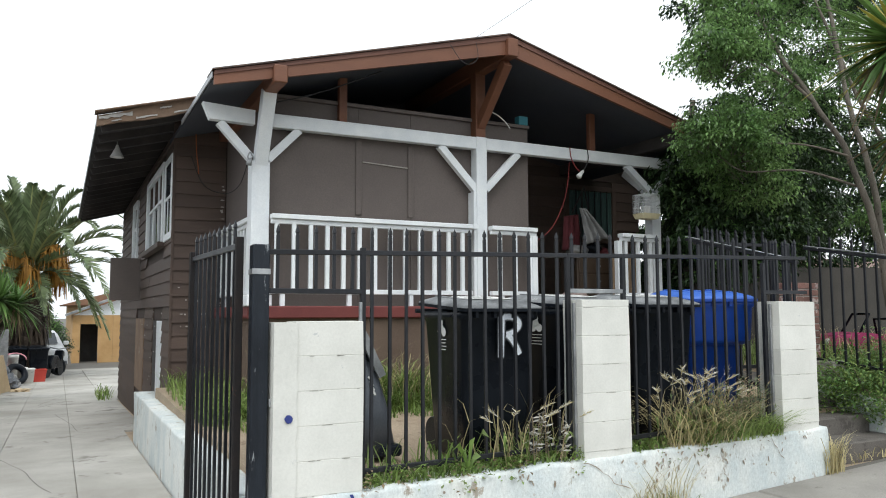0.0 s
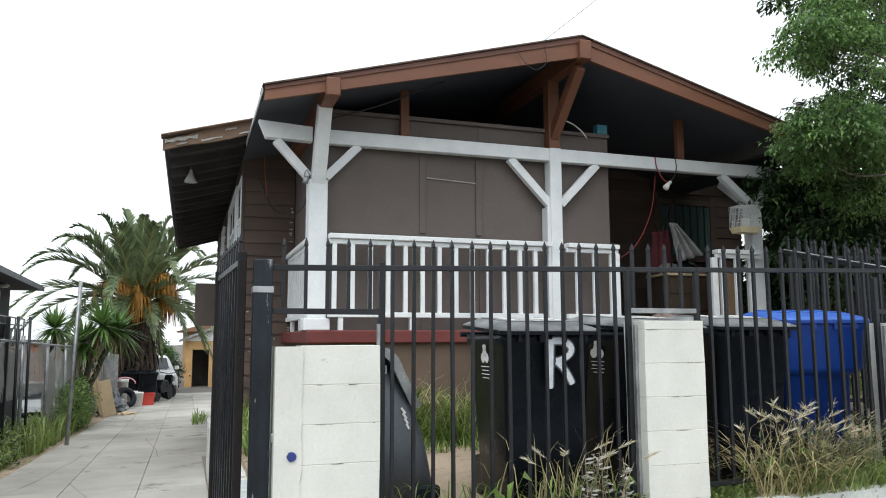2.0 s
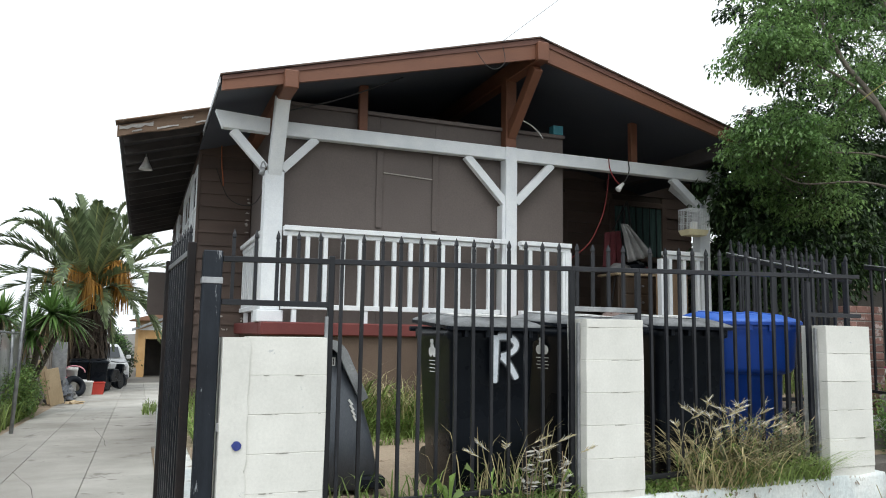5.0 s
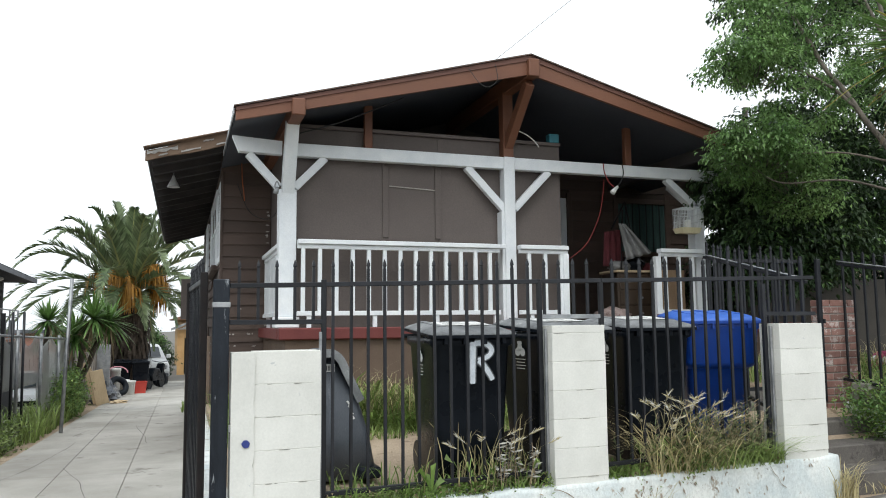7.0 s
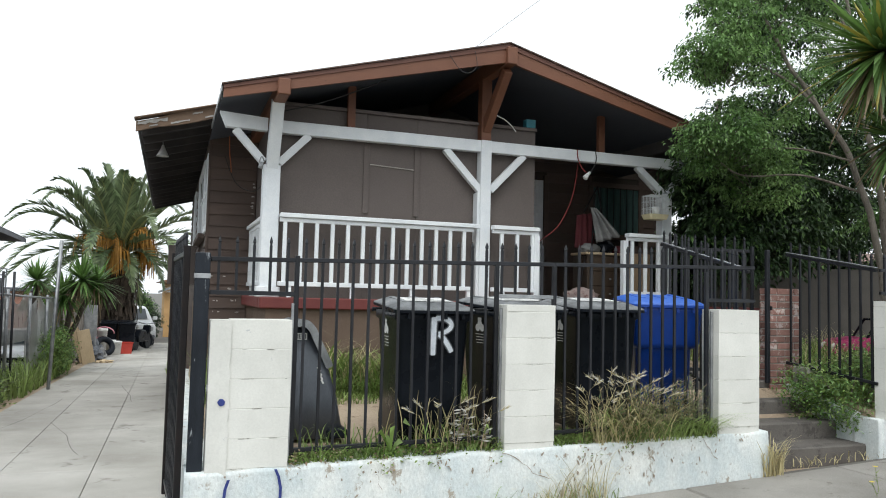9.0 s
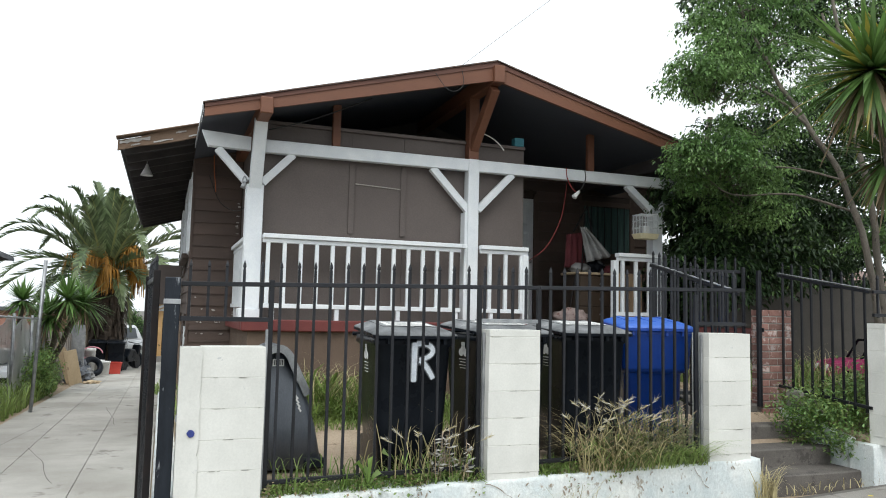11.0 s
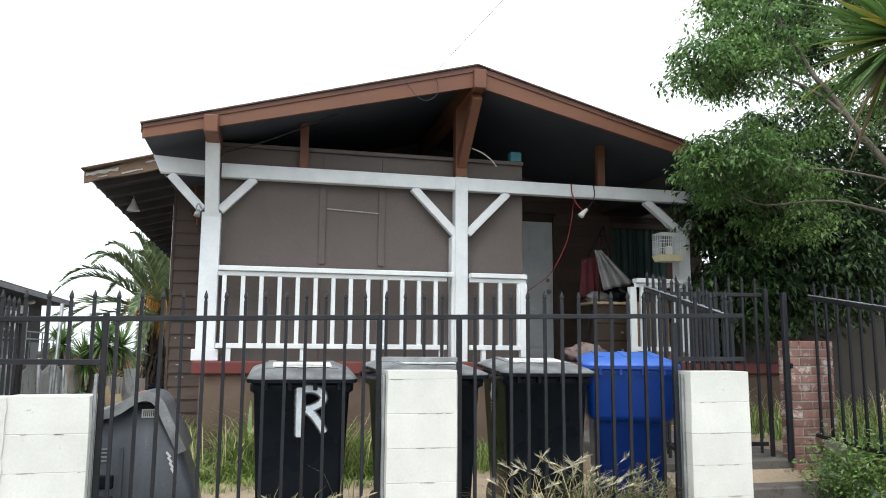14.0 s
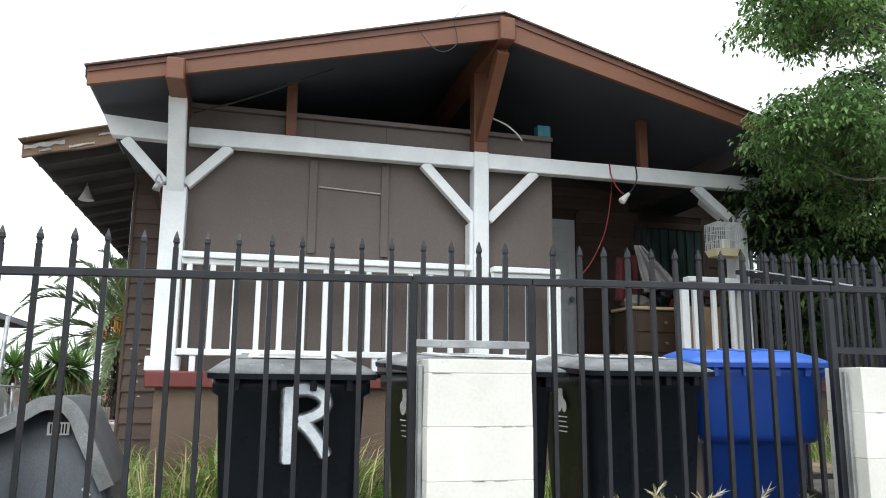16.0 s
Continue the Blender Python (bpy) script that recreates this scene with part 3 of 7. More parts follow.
    rail((3.99, 3.63), (3.38, 3.63), 3, "short white railing beside the corner post", True)
    rail((-1.22, 3.88), (-1.22, 5.72), 11, "white side railing running back to the wall")


build_porch()


def lap_boards(parent, along, fixed, a0, a1, z0, z1, holes, face, step=0.158, lean=0.0):
    """Lap siding as single boards. along: 'x' or 'y'; fixed: the wall's plane; face: -1 or 1, outward; holes: (a0, a1, z0, z1)."""
    rng = random.Random(int(abs(fixed) * 100) + int(a0))
    z = z0
    while z < z1 - 0.02:
        ztop = min(z + step + 0.012, z1)
        cuts = [(a0, a1)]
        for h0, h1, hz0, hz1 in holes:
            if z + step > hz0 and z < hz1:
                cuts = [c for s, e in cuts for c in ((s, min(e, h0)), (max(s, h1), e)) if c[1] - c[0] > 0.03]
        pieces = []
        for s, e in cuts:
            while e - s > 3.6:
                k = s + rng.uniform(2.4, 3.4)
                pieces.append((s, k - 0.004))
                s = k
            pieces.append((s, e))
        for s, e in pieces:
            bm = bmesh.new()
            j = rng.uniform(-0.004, 0.004)
            sag = rng.uniform(-0.006, 0.006)
            prof = [(0.030 + j, z), (0.010, ztop), (0.0, ztop), (0.0, z)]
            rings = []
            for a, dz in ((s, sag), (e, -sag)):
                rings.append([((a, fixed + face * d, zz + dz) if along == "x" else (fixed + face * d, a, zz + dz)) for d, zz in prof])
            loft(bm, rings)
            part("siding_board", bm, SIDING, parent)
        z += step


def window_unit(parent, x, y0, y1, z0, z1, panes=3, muntin_top=True, label="white framed sash window"):
    """A window in the side wall, seen from outside at -x."""
    w = block("window", WHITE, parent, x - 0.035, x + 0.01, y0, y0 + 0.11, z0 - 0.06, z1 + 0.09, 0.004, label)
    block("window_frame", WHITE, w, x - 0.035, x + 0.01, y1 - 0.11, y1, z0 - 0.06, z1 + 0.09, 0.004)
    block("window_frame", WHITE, w, x - 0.036, x + 0.01, y0 + 0.112, y1 - 0.112, z1, z1 + 0.09, 0.004)
    block("window_sill", SIDING, w, x - 0.09, x + 0.01, y0 - 0.05, y1 + 0.05, z0 - 0.13, z0 - 0.062, 0.006)
    n = panes
    span = (y1 - y0 - 0.224) / n
    for i in range(n):
        ya = y0 + 0.112 + i * span
        block("pane", GLASS, w, x + 0.012, x + 0.02, ya + 0.03, ya + span - 0.03, z0 - 0.03, z1 - 0.02, 0)
        for yy in (ya, ya + span - 0.03):
            block("stile", WHITE, w, x - 0.01, x + 0.022, yy, yy + 0.03, z0 - 0.06, z1, 0)
        if muntin_top:
            for k in (1, 2, 3):
                yk = ya + 0.03 + (span - 0.06) * k / 4
                block("muntin", SIDING, w, x - 0.004, x + 0.01, yk - 0.008, yk + 0.008, z1 - 0.36, z1 - 0.02, 0)
        block("rail", WHITE, w, x - 0.008, x + 0.011, ya + 0.031, ya + span - 0.031, z1 - 0.40, z1 - 0.36, 0)
    # Near-black sheet added behind the panes for the unlit room.
    block("blind", surface("dim_room_side", (0.03, 0.03, 0.03), (0.05, 0.05, 0.05)), w, x + 0.05, x + 0.06, y0 + 0.1, y1 - 0.1, z0, z1, 0)
    return w


GLASS = glassy("window_glass", (0.06, 0.07, 0.08), 0.04)
CURTAIN = surface("teal_curtain", (0.035, 0.075, 0.070), (0.070, 0.120, 0.110), 0.9, 8, 60, 0.3, stretch=(12, 1, 0.4))


def build_walls():
    core = surface("wall_sheathing", (0.05, 0.035, 0.028), (0.06, 0.042, 0.034), 0.9)
    west = block("wall_west", core, house, WX0 + 0.004, WX0 + 0.12, WY + 0.004, WEND, -0.55, 3.60, 0, "brown lap-sided side wall")
    front = block("wall_front", core, house, WX0 + 0.125, WX1, WY + 0.004, WY + 0.12, 0.2, 3.75, 0, "brown lap-sided front wall")
    bm = bmesh.new()
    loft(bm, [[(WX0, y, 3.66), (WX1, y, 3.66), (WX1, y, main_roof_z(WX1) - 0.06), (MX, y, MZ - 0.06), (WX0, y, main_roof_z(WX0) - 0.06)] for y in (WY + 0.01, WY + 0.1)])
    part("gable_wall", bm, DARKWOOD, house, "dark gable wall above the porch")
    block("wall_east", core, house, WX1 - 0.12, WX1 - 0.004, WY + 0.124, WEND, 0.2, 3.75, 0)
    block("wall_back", core, house, WX0 + 0.13, WX1 - 0.13, WEND - 0.12, WEND - 0.004, -0.5, 3.75, 0)
    holes_w = [(6.55, 8.75, 2.22, 3.4), (10.3, 11.3, 2.2, 3.4), (6.6, 7.7, 0.15, 1.3), (8.88, 10.3, 0.1, 1.3)]
    lap_boards(west, "y", WX0, WY - 0.03, WEND, -0.45, 3.62, holes_w, -1)
    lap_boards(front, "x", WY, WX0 - 0.03, -1.165, 0.3, 3.75, [], -1)
    lap_boards(front, "x", WY, 2.14, WX1, FLOOR, 3.75, [(2.36, 3.31, FLOOR - 0.2, 3.42), (4.12, 5.02, 2.5, 3.36)], -1)
    chip = surface("bare_chipped_paint", (0.30, 0.27, 0.24), (0.46, 0.43, 0.40), 0.9, 30, 90, 0.3)
    rng = random.Random(77)
    for i in range(46):
        if i < 16:
            x, y, z, fx = -1.19 + rng.uniform(-0.03, 0.0), WY - 0.036, rng.uniform(1.3, 3.3), True
        elif i < 30:
            x, y, z, fx = WX0 + rng.uniform(-0.02, 0.45), WY - 0.036, rng.choice((1.18, 1.34, 1.5, 1.66)) + rng.uniform(0, 0.02), True
        else:
            x, y, z, fx = WX0 - 0.036, WY + rng.uniform(0.05, 3.5), rng.uniform(0.2, 1.7), False
        bm = bmesh.new()
        a, b = rng.uniform(0.006, 0.03), rng.uniform(0.005, 0.016)
        n = 7
        ring = [((x + a * math.cos(k * math.tau / n) * rng.uniform(0.6, 1.2), y, z + b * math.sin(k * math.tau / n) * rng.uniform(0.6, 1.2)) if fx else
                 (x, y + a * 2 * math.cos(k * math.tau / n), z + b * math.sin(k * math.tau / n))) for k in range(n)]
        off = Vector((0, -0.002, 0)) if fx else Vector((-0.002, 0, 0))
        loft(bm, [ring, [tuple(Vector(q) + off) for q in ring]])
        part("paint_chip", bm, chip, front if fx else west)
    block("corner_board", SIDING, west, WX0 - 0.034, WX0 - 0.004, WY - 0.034, WY - 0.008, -0.2, 3.62, 0.003)
    window_unit(house, WX0 - 0.02, 6.58, 8.72, 2.36, 3.28)
    sash = block("window_sash", WHITE, house, -1.814, -1.79, 5.80, 5.87, 2.28, 3.34, 0.004, "white casement sash folded back against the wall")
    block("stile", WHITE, sash, -1.814, -1.79, 6.42, 6.49, 2.28, 3.34, 0.004)
    for z0, z1 in ((2.28, 2.37), (2.80, 2.835), (3.26, 3.34)):
        block("rail", WHITE, sash, -1.814, -1.79, 5.872, 6.418, z0, z1, 0.003)
    block("muntin", WHITE, sash, -1.812, -1.792, 6.13, 6.155, 2.372, 2.798, 0)
    block("pane", GLASS, sash, -1.806, -1.802, 5.872, 6.418, 2.372, 3.258, 0)
    window_unit(house, WX0 - 0.02, 10.35, 11.25, 2.36, 3.28, 1)
    block("basement_hatch", OLDBOARD, house, WX0 - 0.03, WX0 - 0.006, 8.9, 10.25, 0.12, 1.28, 0.005, "grey weathered basement hatch")
    block("basement_hatch", WHITE, house, WX0 - 0.03, WX0 - 0.006, 6.62, 7.1, 0.2, 1.26, 0.005, "white board beside the basement opening")
    # Solid dark slab; its colour stands for the unlit depth of the opening.
    block("basement_opening", DARKWOOD, house, WX0 - 0.012, WX0 + 0.0, 7.12, 7.68, 0.2, 1.26, 0)
    # a brown board standing out from the wall
    block("shutter_board", BROWN, house, -2.27, -1.81, 9.58, 9.62, 1.58, 2.28, 0.004, "square brown board standing out from the wall")
    # porch door
    door = block("door", WHITE, house, 2.44, 3.25, WY - 0.02, WY + 0.02, FLOOR + 0.01, 3.34, 0.004, "white six-panel front door")
    for x0, x1 in ((2.53, 2.81), (2.88, 3.16)):
        for z0, z1 in ((1.58, 2.12), (2.22, 2.82), (2.92, 3.24)):
            bm = bmesh.new()
            loft(bm, [[(x0, WY - 0.021, z0), (x1, WY - 0.021, z0), (x1, WY - 0.021, z1), (x0, WY - 0.021, z1)],
                      [(x0 + 0.03, WY - 0.031, z0 + 0.03), (x1 - 0.03, WY - 0.031, z0 + 0.03), (x1 - 0.03, WY - 0.031, z1 - 0.03), (x0 + 0.03, WY - 0.031, z1 - 0.03)]])
            part("door_panel", bm, WHITE, door)
    bm = bmesh.new()
    bmesh.ops.create_uvsphere(bm, u_segments=12, v_segments=8, radius=0.033, matrix=Matrix.Translation((3.17, WY - 0.075, 2.36)))
    tube(bm, [(3.17, WY - 0.02, 2.36), (3.17, WY - 0.06, 2.36)], 0.012, 8)
    part("door_knob", bm, STEEL, door, "round metal knob")
    bm = bmesh.new()
    tube(bm, [(3.17, WY - 0.02, 2.52), (3.17, WY - 0.035, 2.52)], 0.028, 12)
    part("deadbolt", bm, STEEL, door)
    for x0, x1 in ((2.36, 2.435), (3.255, 3.33)):
        block("door_frame", SIDING, house, x0, x1, WY - 0.045, WY + 0.02, FLOOR + 0.005, 3.42, 0.003)
    # porch window with curtain
    wx0, wx1, wz0, wz1 = 4.14, 5.0, 2.54, 3.3
    win = block("window", SIDING, house, wx0 - 0.08, wx0, WY - 0.05, WY + 0.02, wz0 - 0.08, wz1 + 0.08, 0.003, "dim window with a teal curtain")
    block("window_frame", SIDING, win, wx1, wx1 + 0.08, WY - 0.05, WY + 0.02, wz0 - 0.08, wz1 + 0.08, 0.003)
    block("window_frame", SIDING, win, wx0 + 0.002, wx1 - 0.002, WY - 0.05, WY + 0.02, wz1, wz1 + 0.08, 0.003)
    block("window_sill", SIDING, win, wx0 + 0.002, wx1 - 0.002, WY - 0.07, WY + 0.02, wz0 - 0.08, wz0, 0.003)
    bm = bmesh.new()
    prev = None
    for i in range(61):
        x = lerp(wx0, wx1, i / 60)
        y = WY + 0.012 + 0.012 * math.sin(i * 1.05) + 0.005 * math.sin(i * 2.7)
        cur = (bm.verts.new((x, y - 0.03, wz0 + 0.01)), bm.verts.new((x, y - 0.03, wz1 - 0.005)))
        if prev:
            bm.faces.new((prev[0], cur[0], cur[1], prev[1])).smooth = True
        prev = cur
    part("curtain", bm, CURTAIN, win, "pleated teal curtain")
    for k in range(1, 7):
        x = lerp(wx0, wx1, k / 7)
        bar("window_bar", IRON, win, (x, WY - 0.06, wz0), (x, WY - 0.06, wz1), 0.012, 0.012, up=(0, 1, 0), r=0)


build_walls()


# ---- the front wall, pillars and iron fence ----
PITS = surface("dirty_mortar", (0.27, 0.26, 0.235), (0.42, 0.40, 0.36), 0.95, 30, 90, 0.3)


def course_pillar(name, x0, x1, y0, y1, z0, ztop, label, group="block pillars", cap=0.05):
    """A pillar of painted blocks, one object per course."""
    p = thing(name, label, "pillar", group)
    block("core", BLOCK, p, x0 + 0.004, x1 - 0.004, y0 + 0.003, y1 - 0.004, z0, ztop - 0.01, 0)
    z = ztop
    pits = bmesh.new()
    heights = [cap] if cap else []
    while sum(heights) + 0.183 < ztop - z0 + 0.05:
        heights.append(0.183)
    for h in heights:
        z -= h
        bm = bmesh.new()
        soft_box(bm, x0, x1, y0, y1, max(z + 0.0006, z0), z + h - 0.0006, 0.0022)
        for v in bm.verts:
            v.co.x += 0.007 * noise.noise(v.co * 9)
            v.co.y += 0.003 * noise.noise(v.co * 9 + Vector((9, 0, 0)))
            v.co.z += 0.0025 * noise.noise(v.co * 11 + Vector((0, 5, 0)))
        part("block", bm, BLOCK, p)
        for k in range(3):
            w = random.uniform(0.006, 0.05)
            x = random.uniform(x0 + 0.01, x1 - 0.02 - w)
            t = random.uniform(0.0004, 0.0011)
            if z > z0 + 0.02:
                box(pits, x, x + w, y0 - 0.0028, y0 + 0.004, z - t, z + t)
    tagged(part("mortar_pit", pits, PITS, p), kind="stuff")
    return p


P1X0, P1X1 = -1.985, -1.485
pillar_1 = course_pillar("block_pillar", -1.868, P1X1, 0.0, 0.20, 0.30, 1.305, "cream painted block pillar with a blue paint dot", cap=0)
bm = bmesh.new()
rings = []
for i in range(22):
    z = 0.30 + 1.0 * i / 21
    e = 0.012 * noise.noise(Vector((3, 0, z * 14))) + 0.006 * noise.noise(Vector((8, 0, z * 40)))
    rings.append([(P1X0, -0.006, z), (-1.860 + e, -0.010, z), (-1.860 + e, 0.19, z), (P1X0, 0.19, z)])
loft(bm, rings)
part("mortar_fill", bm, BLOCK, pillar_1, "rough mortared edge beside the gate")
bm = bmesh.new()
bmesh.ops.create_circle(bm, cap_ends=True, segments=14, radius=0.022, matrix=Matrix.Translation((-1.905, -0.016, 0.80)) @ Matrix.Rotation(radians(90), 4, "X"))
for v in bm.verts:
    v.co.x += 0.006 * noise.noise(v.co * 60)
    v.co.z += 0.006 * noise.noise(v.co * 50)
BLUEPAINT = surface("blue_spray_paint", (0.015, 0.025, 0.16), (0.03, 0.05, 0.22), 0.6, 20, 80, 0.1)
part("paint_dot", bm, BLUEPAINT, pillar_1, "blue spray paint dot")
pillar_2 = course_pillar("block_pillar", 0.0, 0.39, 0.0, 0.20, 0.41, 1.432, "cream painted block pillar between iron fence panels", cap=0.05)
pillar_3 = course_pillar("block_pillar", 1.825, 2.22, 0.0, 0.20, 0.44, 1.428, "cream painted block pillar beside the front steps", cap=0)
pillar_4 = course_pillar("block_pillar", 3.68, 3.985, 0.02, 0.20, 0.50, 1.53, "cream painted block pillar beyond the front steps", cap=0.05)


def low_wall(name, x0, x1, y0, y1, ztop0, ztop1, base, label):
    """A low plastered wall with an uneven skin."""
    bm = bmesh.new()
    n = max(4, int(abs(x1 - x0) / 0.06) if abs(x1 - x0) > abs(y1 - y0) else int(abs(y1 - y0) / 0.08))
    longx = abs(x1 - x0) > abs(y1 - y0)
    rings = []
    for i in range(n + 1):
        k = i / n
        zt = lerp(ztop0, ztop1, k)
        a = lerp(x0, x1, k) if longx else lerp(y0, y1, k)
        zb = base(a)
        prof = []
        for (d, z) in ((0, zb), (0, lerp(zb, zt, 0.33)), (0, lerp(zb, zt, 0.66)), (0, zt - 0.025), (0.02, zt), (0.98, zt), (1, zt - 0.03), (1, zb)):
            c = (lerp(y0, y1, d) if longx else lerp(x0, x1, d))
            v = Vector((a * 3, c * 3, z * 3))
            wob = 0.012 * noise.noise(v) + 0.006 * noise.noise(v * 4)
            zz = z + (0.012 * noise.noise(v * 1.7 + Vector((5, 5, 5))) if z >= zt - 0.03 else 0)
            prof.append((a, c + (wob if d < 0.5 else 0), zz) if longx else (c + (wob if d < 0.5 else 0), a, zz))
        rings.append(prof)
    loft(bm, rings, smooth=True)
    ob = part(name, bm, STUCCO_W)
    return tagged(ob, label, "wall", kind="structure")


low_wall("wall_low_front", -2.10, 2.30, -0.012, 0.26, 0.375, 0.47, lambda x: street_z(x) - 0.2, "low chipped white plaster wall along the pavement")
low_wall("wall_low_drive", -2.10, -1.86, 0.265, 6.6, 0.38, 0.36, lambda y: drive_z(y) - 0.3, "low white retaining wall along the driveway")
low_wall("wall_low_garden", 3.60, 9.5, 0.10, 0.34, 0.50, 0.75, lambda x: street_z(x) - 0.2, "low white garden wall beyond the steps")
low_wall("wall_low_steps", 3.62, 3.80, 0.345, 1.2, 0.52, 0.70, lambda y: 0.0, "white side wall of the steps")


def wall_skin(x, z):
    """Where the low front wall's uneven face lies."""
    v = Vector((x * 3, -0.036, z * 3))
    return -0.012 + 0.012 * noise.noise(v) + 0.006 * noise.noise(v * 4)


def wall_wear():
    """Peeled spots with curling rims, and a crack, on the low front wall."""
    rng = random.Random(88)
    bare = surface("bare_brown_render", (0.24, 0.195, 0.15), (0.38, 0.33, 0.27), 0.95, 20, 90, 0.5)
    wear = thing("peeled_paint", "peeled brown spots and cracks on the low white wall", "peeling paint")
    for k in range(64):
        x = rng.gauss(0.95, 0.62) if k < 50 else rng.uniform(-1.9, 0.0)
        if not -1.95 < x < 2.15:
            continue
        top = lerp(0.375, 0.47, (x + 2.1) / 4.4)
        z = top - 0.02 - abs(rng.gauss(0, 0.11))
        z = max(z, street_z(x) + 0.05)
        a, b, tilt, n = rng.uniform(0.003, 0.009), rng.uniform(0.006, 0.024), rng.uniform(-0.8, 0.8), 9
        bm = bmesh.new()
        ring = []
        for i in range(n):
            w = i * math.tau / n
            u, v = a * math.cos(w) * rng.uniform(0.5, 1.25), b * math.sin(w) * rng.uniform(0.5, 1.25)
            px, pz = x + u * math.cos(tilt) - v * math.sin(tilt), min(z + u * math.sin(tilt) + v * math.cos(tilt), top - 0.025)
            ring.append((px, wall_skin(px, pz) - 0.006, pz))
        loft(bm, [ring, [(q[0], q[1] - 0.002, q[2]) for q in ring]])
        part("peeled_spot", bm, bare, wear)
    for x, z, ln, turn in ((-0.02, 0.405, 0.42, -0.45), (1.66, 0.44, 0.22, -0.9), (0.62, 0.36, 0.2, -1.4), (-0.9, 0.36, 0.16, -1.3)):
        bm = bmesh.new()
        prev, a = None, turn
        for i in range(13):
            h = 0.0012 + 0.0025 * rng.random()
            y = wall_skin(x, z) - 0.008
            cur = (bm.verts.new((x, y, z - h)), bm.verts.new((x + 0.001, y, z + h)))
            if prev:
                bm.faces.new((prev[0], prev[1], cur[1], cur[0]))
            prev = cur
            a = lerp(a + rng.uniform(-0.7, 0.7), turn, 0.4)
            x, z = x + math.cos(a) * ln / 12, z + math.sin(a) * ln / 12
        part("crack", bm, bare, wear)


wall_wear()


def picket(bm, x, y, z0, z1, w=0.0172, tip=0.058):
    """A square bar with a pointed spear head."""
    h = w / 2
    box(bm, x - h, x + h, y - h, y + h, z0, z1 - tip)
    s = w * 0.58
    zz = z1 - tip
    loft(bm, [[(x + a * r, y + b * r, z) for a, b in ((-1, -1), (1, -1), (1, 1), (-1, 1))]
              for r, z in ((h * 0.8, zz), (h * 0.8, zz + tip * 0.2), (s, zz + tip * 0.32), (s * 0.85, zz + tip * 0.55), (0.001, z1))])


def iron_panel(label, a, b, bottom, rail_lo, rail_hi, tips, n, x0=None, low=IRON):
    """An iron fence panel between two plan points; heights are pairs (at a, at b)."""
    (xa, ya), (xb, yb) = a, b
    f = thing("iron_fence", label, "fence", "iron fence panels")
    up = (0, 0, 1)
    bar("rail", IRON, f, (xa, ya, rail_hi[0]), (xb, yb, rail_hi[1]), 0.028, 0.028, up, 0.003)
    bar("rail", low, f, (xa, ya, rail_lo[0]), (xb, yb, rail_lo[1]), 0.028, 0.028, up, 0.003)
    mesh = None
    for i in range(n):
        k = (i + 0.5) / n
        x, y = lerp(xa, xb, k), lerp(ya, yb, k)
        if x0 is not None:
            x = x0 + 0.1067 * i
        z0, z1 = lerp(bottom[0], bottom[1], k), lerp(tips[0], tips[1], k)
        if mesh is None:
            bm = bmesh.new()
            picket(bm, 0, 0, 0, z1 - z0)
            mesh = mesh_of("picket", bm, IRON)
            hh = z1 - z0
        ob = new("picket", mesh)
        ob.parent = f
        ob.matrix_world = Matrix.Translation((x + random.uniform(-.002, .002), y, z1 - hh)) @ Matrix.Rotation(random.uniform(-.003, .003), 4, "Y") @ Matrix.Rotation(random.uniform(-.1, .1), 4, "Z")
    return f


FY = 0.10

def top_pair(xa, xb, over=0.0):
    """Heights of the fence's top rail at two places along it."""
    return (1.722 + 0.0215 * xa + over, 1.722 + 0.0215 * xb + over)


def fence_posts(f, xs, z0, z1):
    for x in xs:
        bar("post", IRON, f, (x, FY, z0), (x, FY, z1), 0.030, 0.030, (0, 1, 0), 0.003)
    for x, s in ((xs[0], -1), (xs[-1], 1)):
        bar("edge_strip", STEEL, f, (x + s * 0.024, FY - 0.03, z0), (x + s * 0.024, FY - 0.03, 1.41), 0.016, 0.02, (0, 1, 0), 0.002, "bare grey steel strip against the pillar")


fence_a = iron_panel("black iron picket fence panel between block pillars", (-1.46, FY), (-0.04, FY), (0.44, 0.47), (0.47, 0.50), top_pair(-1.46, -0.04), top_pair(-1.46, -0.04, 0.15), 13, x0=-1.399)
fence_posts(fence_a, (-1.455, -0.035), 0.41, 1.72)
fence_b = iron_panel("black iron picket fence panel behind dry weeds", (0.43, FY), (1.79, FY), (0.49, 0.53), (0.51, 0.56), top_pair(0.43, 1.79), top_pair(0.43, 1.79, 0.15), 12, x0=0.521)
fence_posts(fence_b, (0.425, 1.785), 0.44, 1.72)
fence_over_1 = iron_panel("short black iron pickets above the gate pillar", (-1.995, FY), (-1.462, FY), (1.455, 1.455), (1.47, 1.47), top_pair(-1.995, -1.462), top_pair(-1.995, -1.462, 0.15), 5, x0=-1.945)
fence_over_2 = iron_panel("short black iron pickets above a block pillar", (-0.038, FY), (0.428, FY), (1.475, 1.475), (1.49, 1.49), top_pair(-0.038, 0.428), top_pair(-0.038, 0.428, 0.15), 4, x0=0.004, low=STEEL)
fence_over_3 = iron_panel("short black iron pickets above the step pillar", (1.792, FY), (2.26, FY), (1.48, 1.48), (1.5, 1.5), top_pair(1.792, 2.26), top_pair(1.792, 2.26, 0.15), 4, x0=1.83)
fence_side = iron_panel("black iron fence climbing beside the front steps", (2.26, 0.16), (2.30, 1.40), (0.55, 0.85), (0.62, 0.95), (1.74, 2.04), (1.89, 2.19), 13)
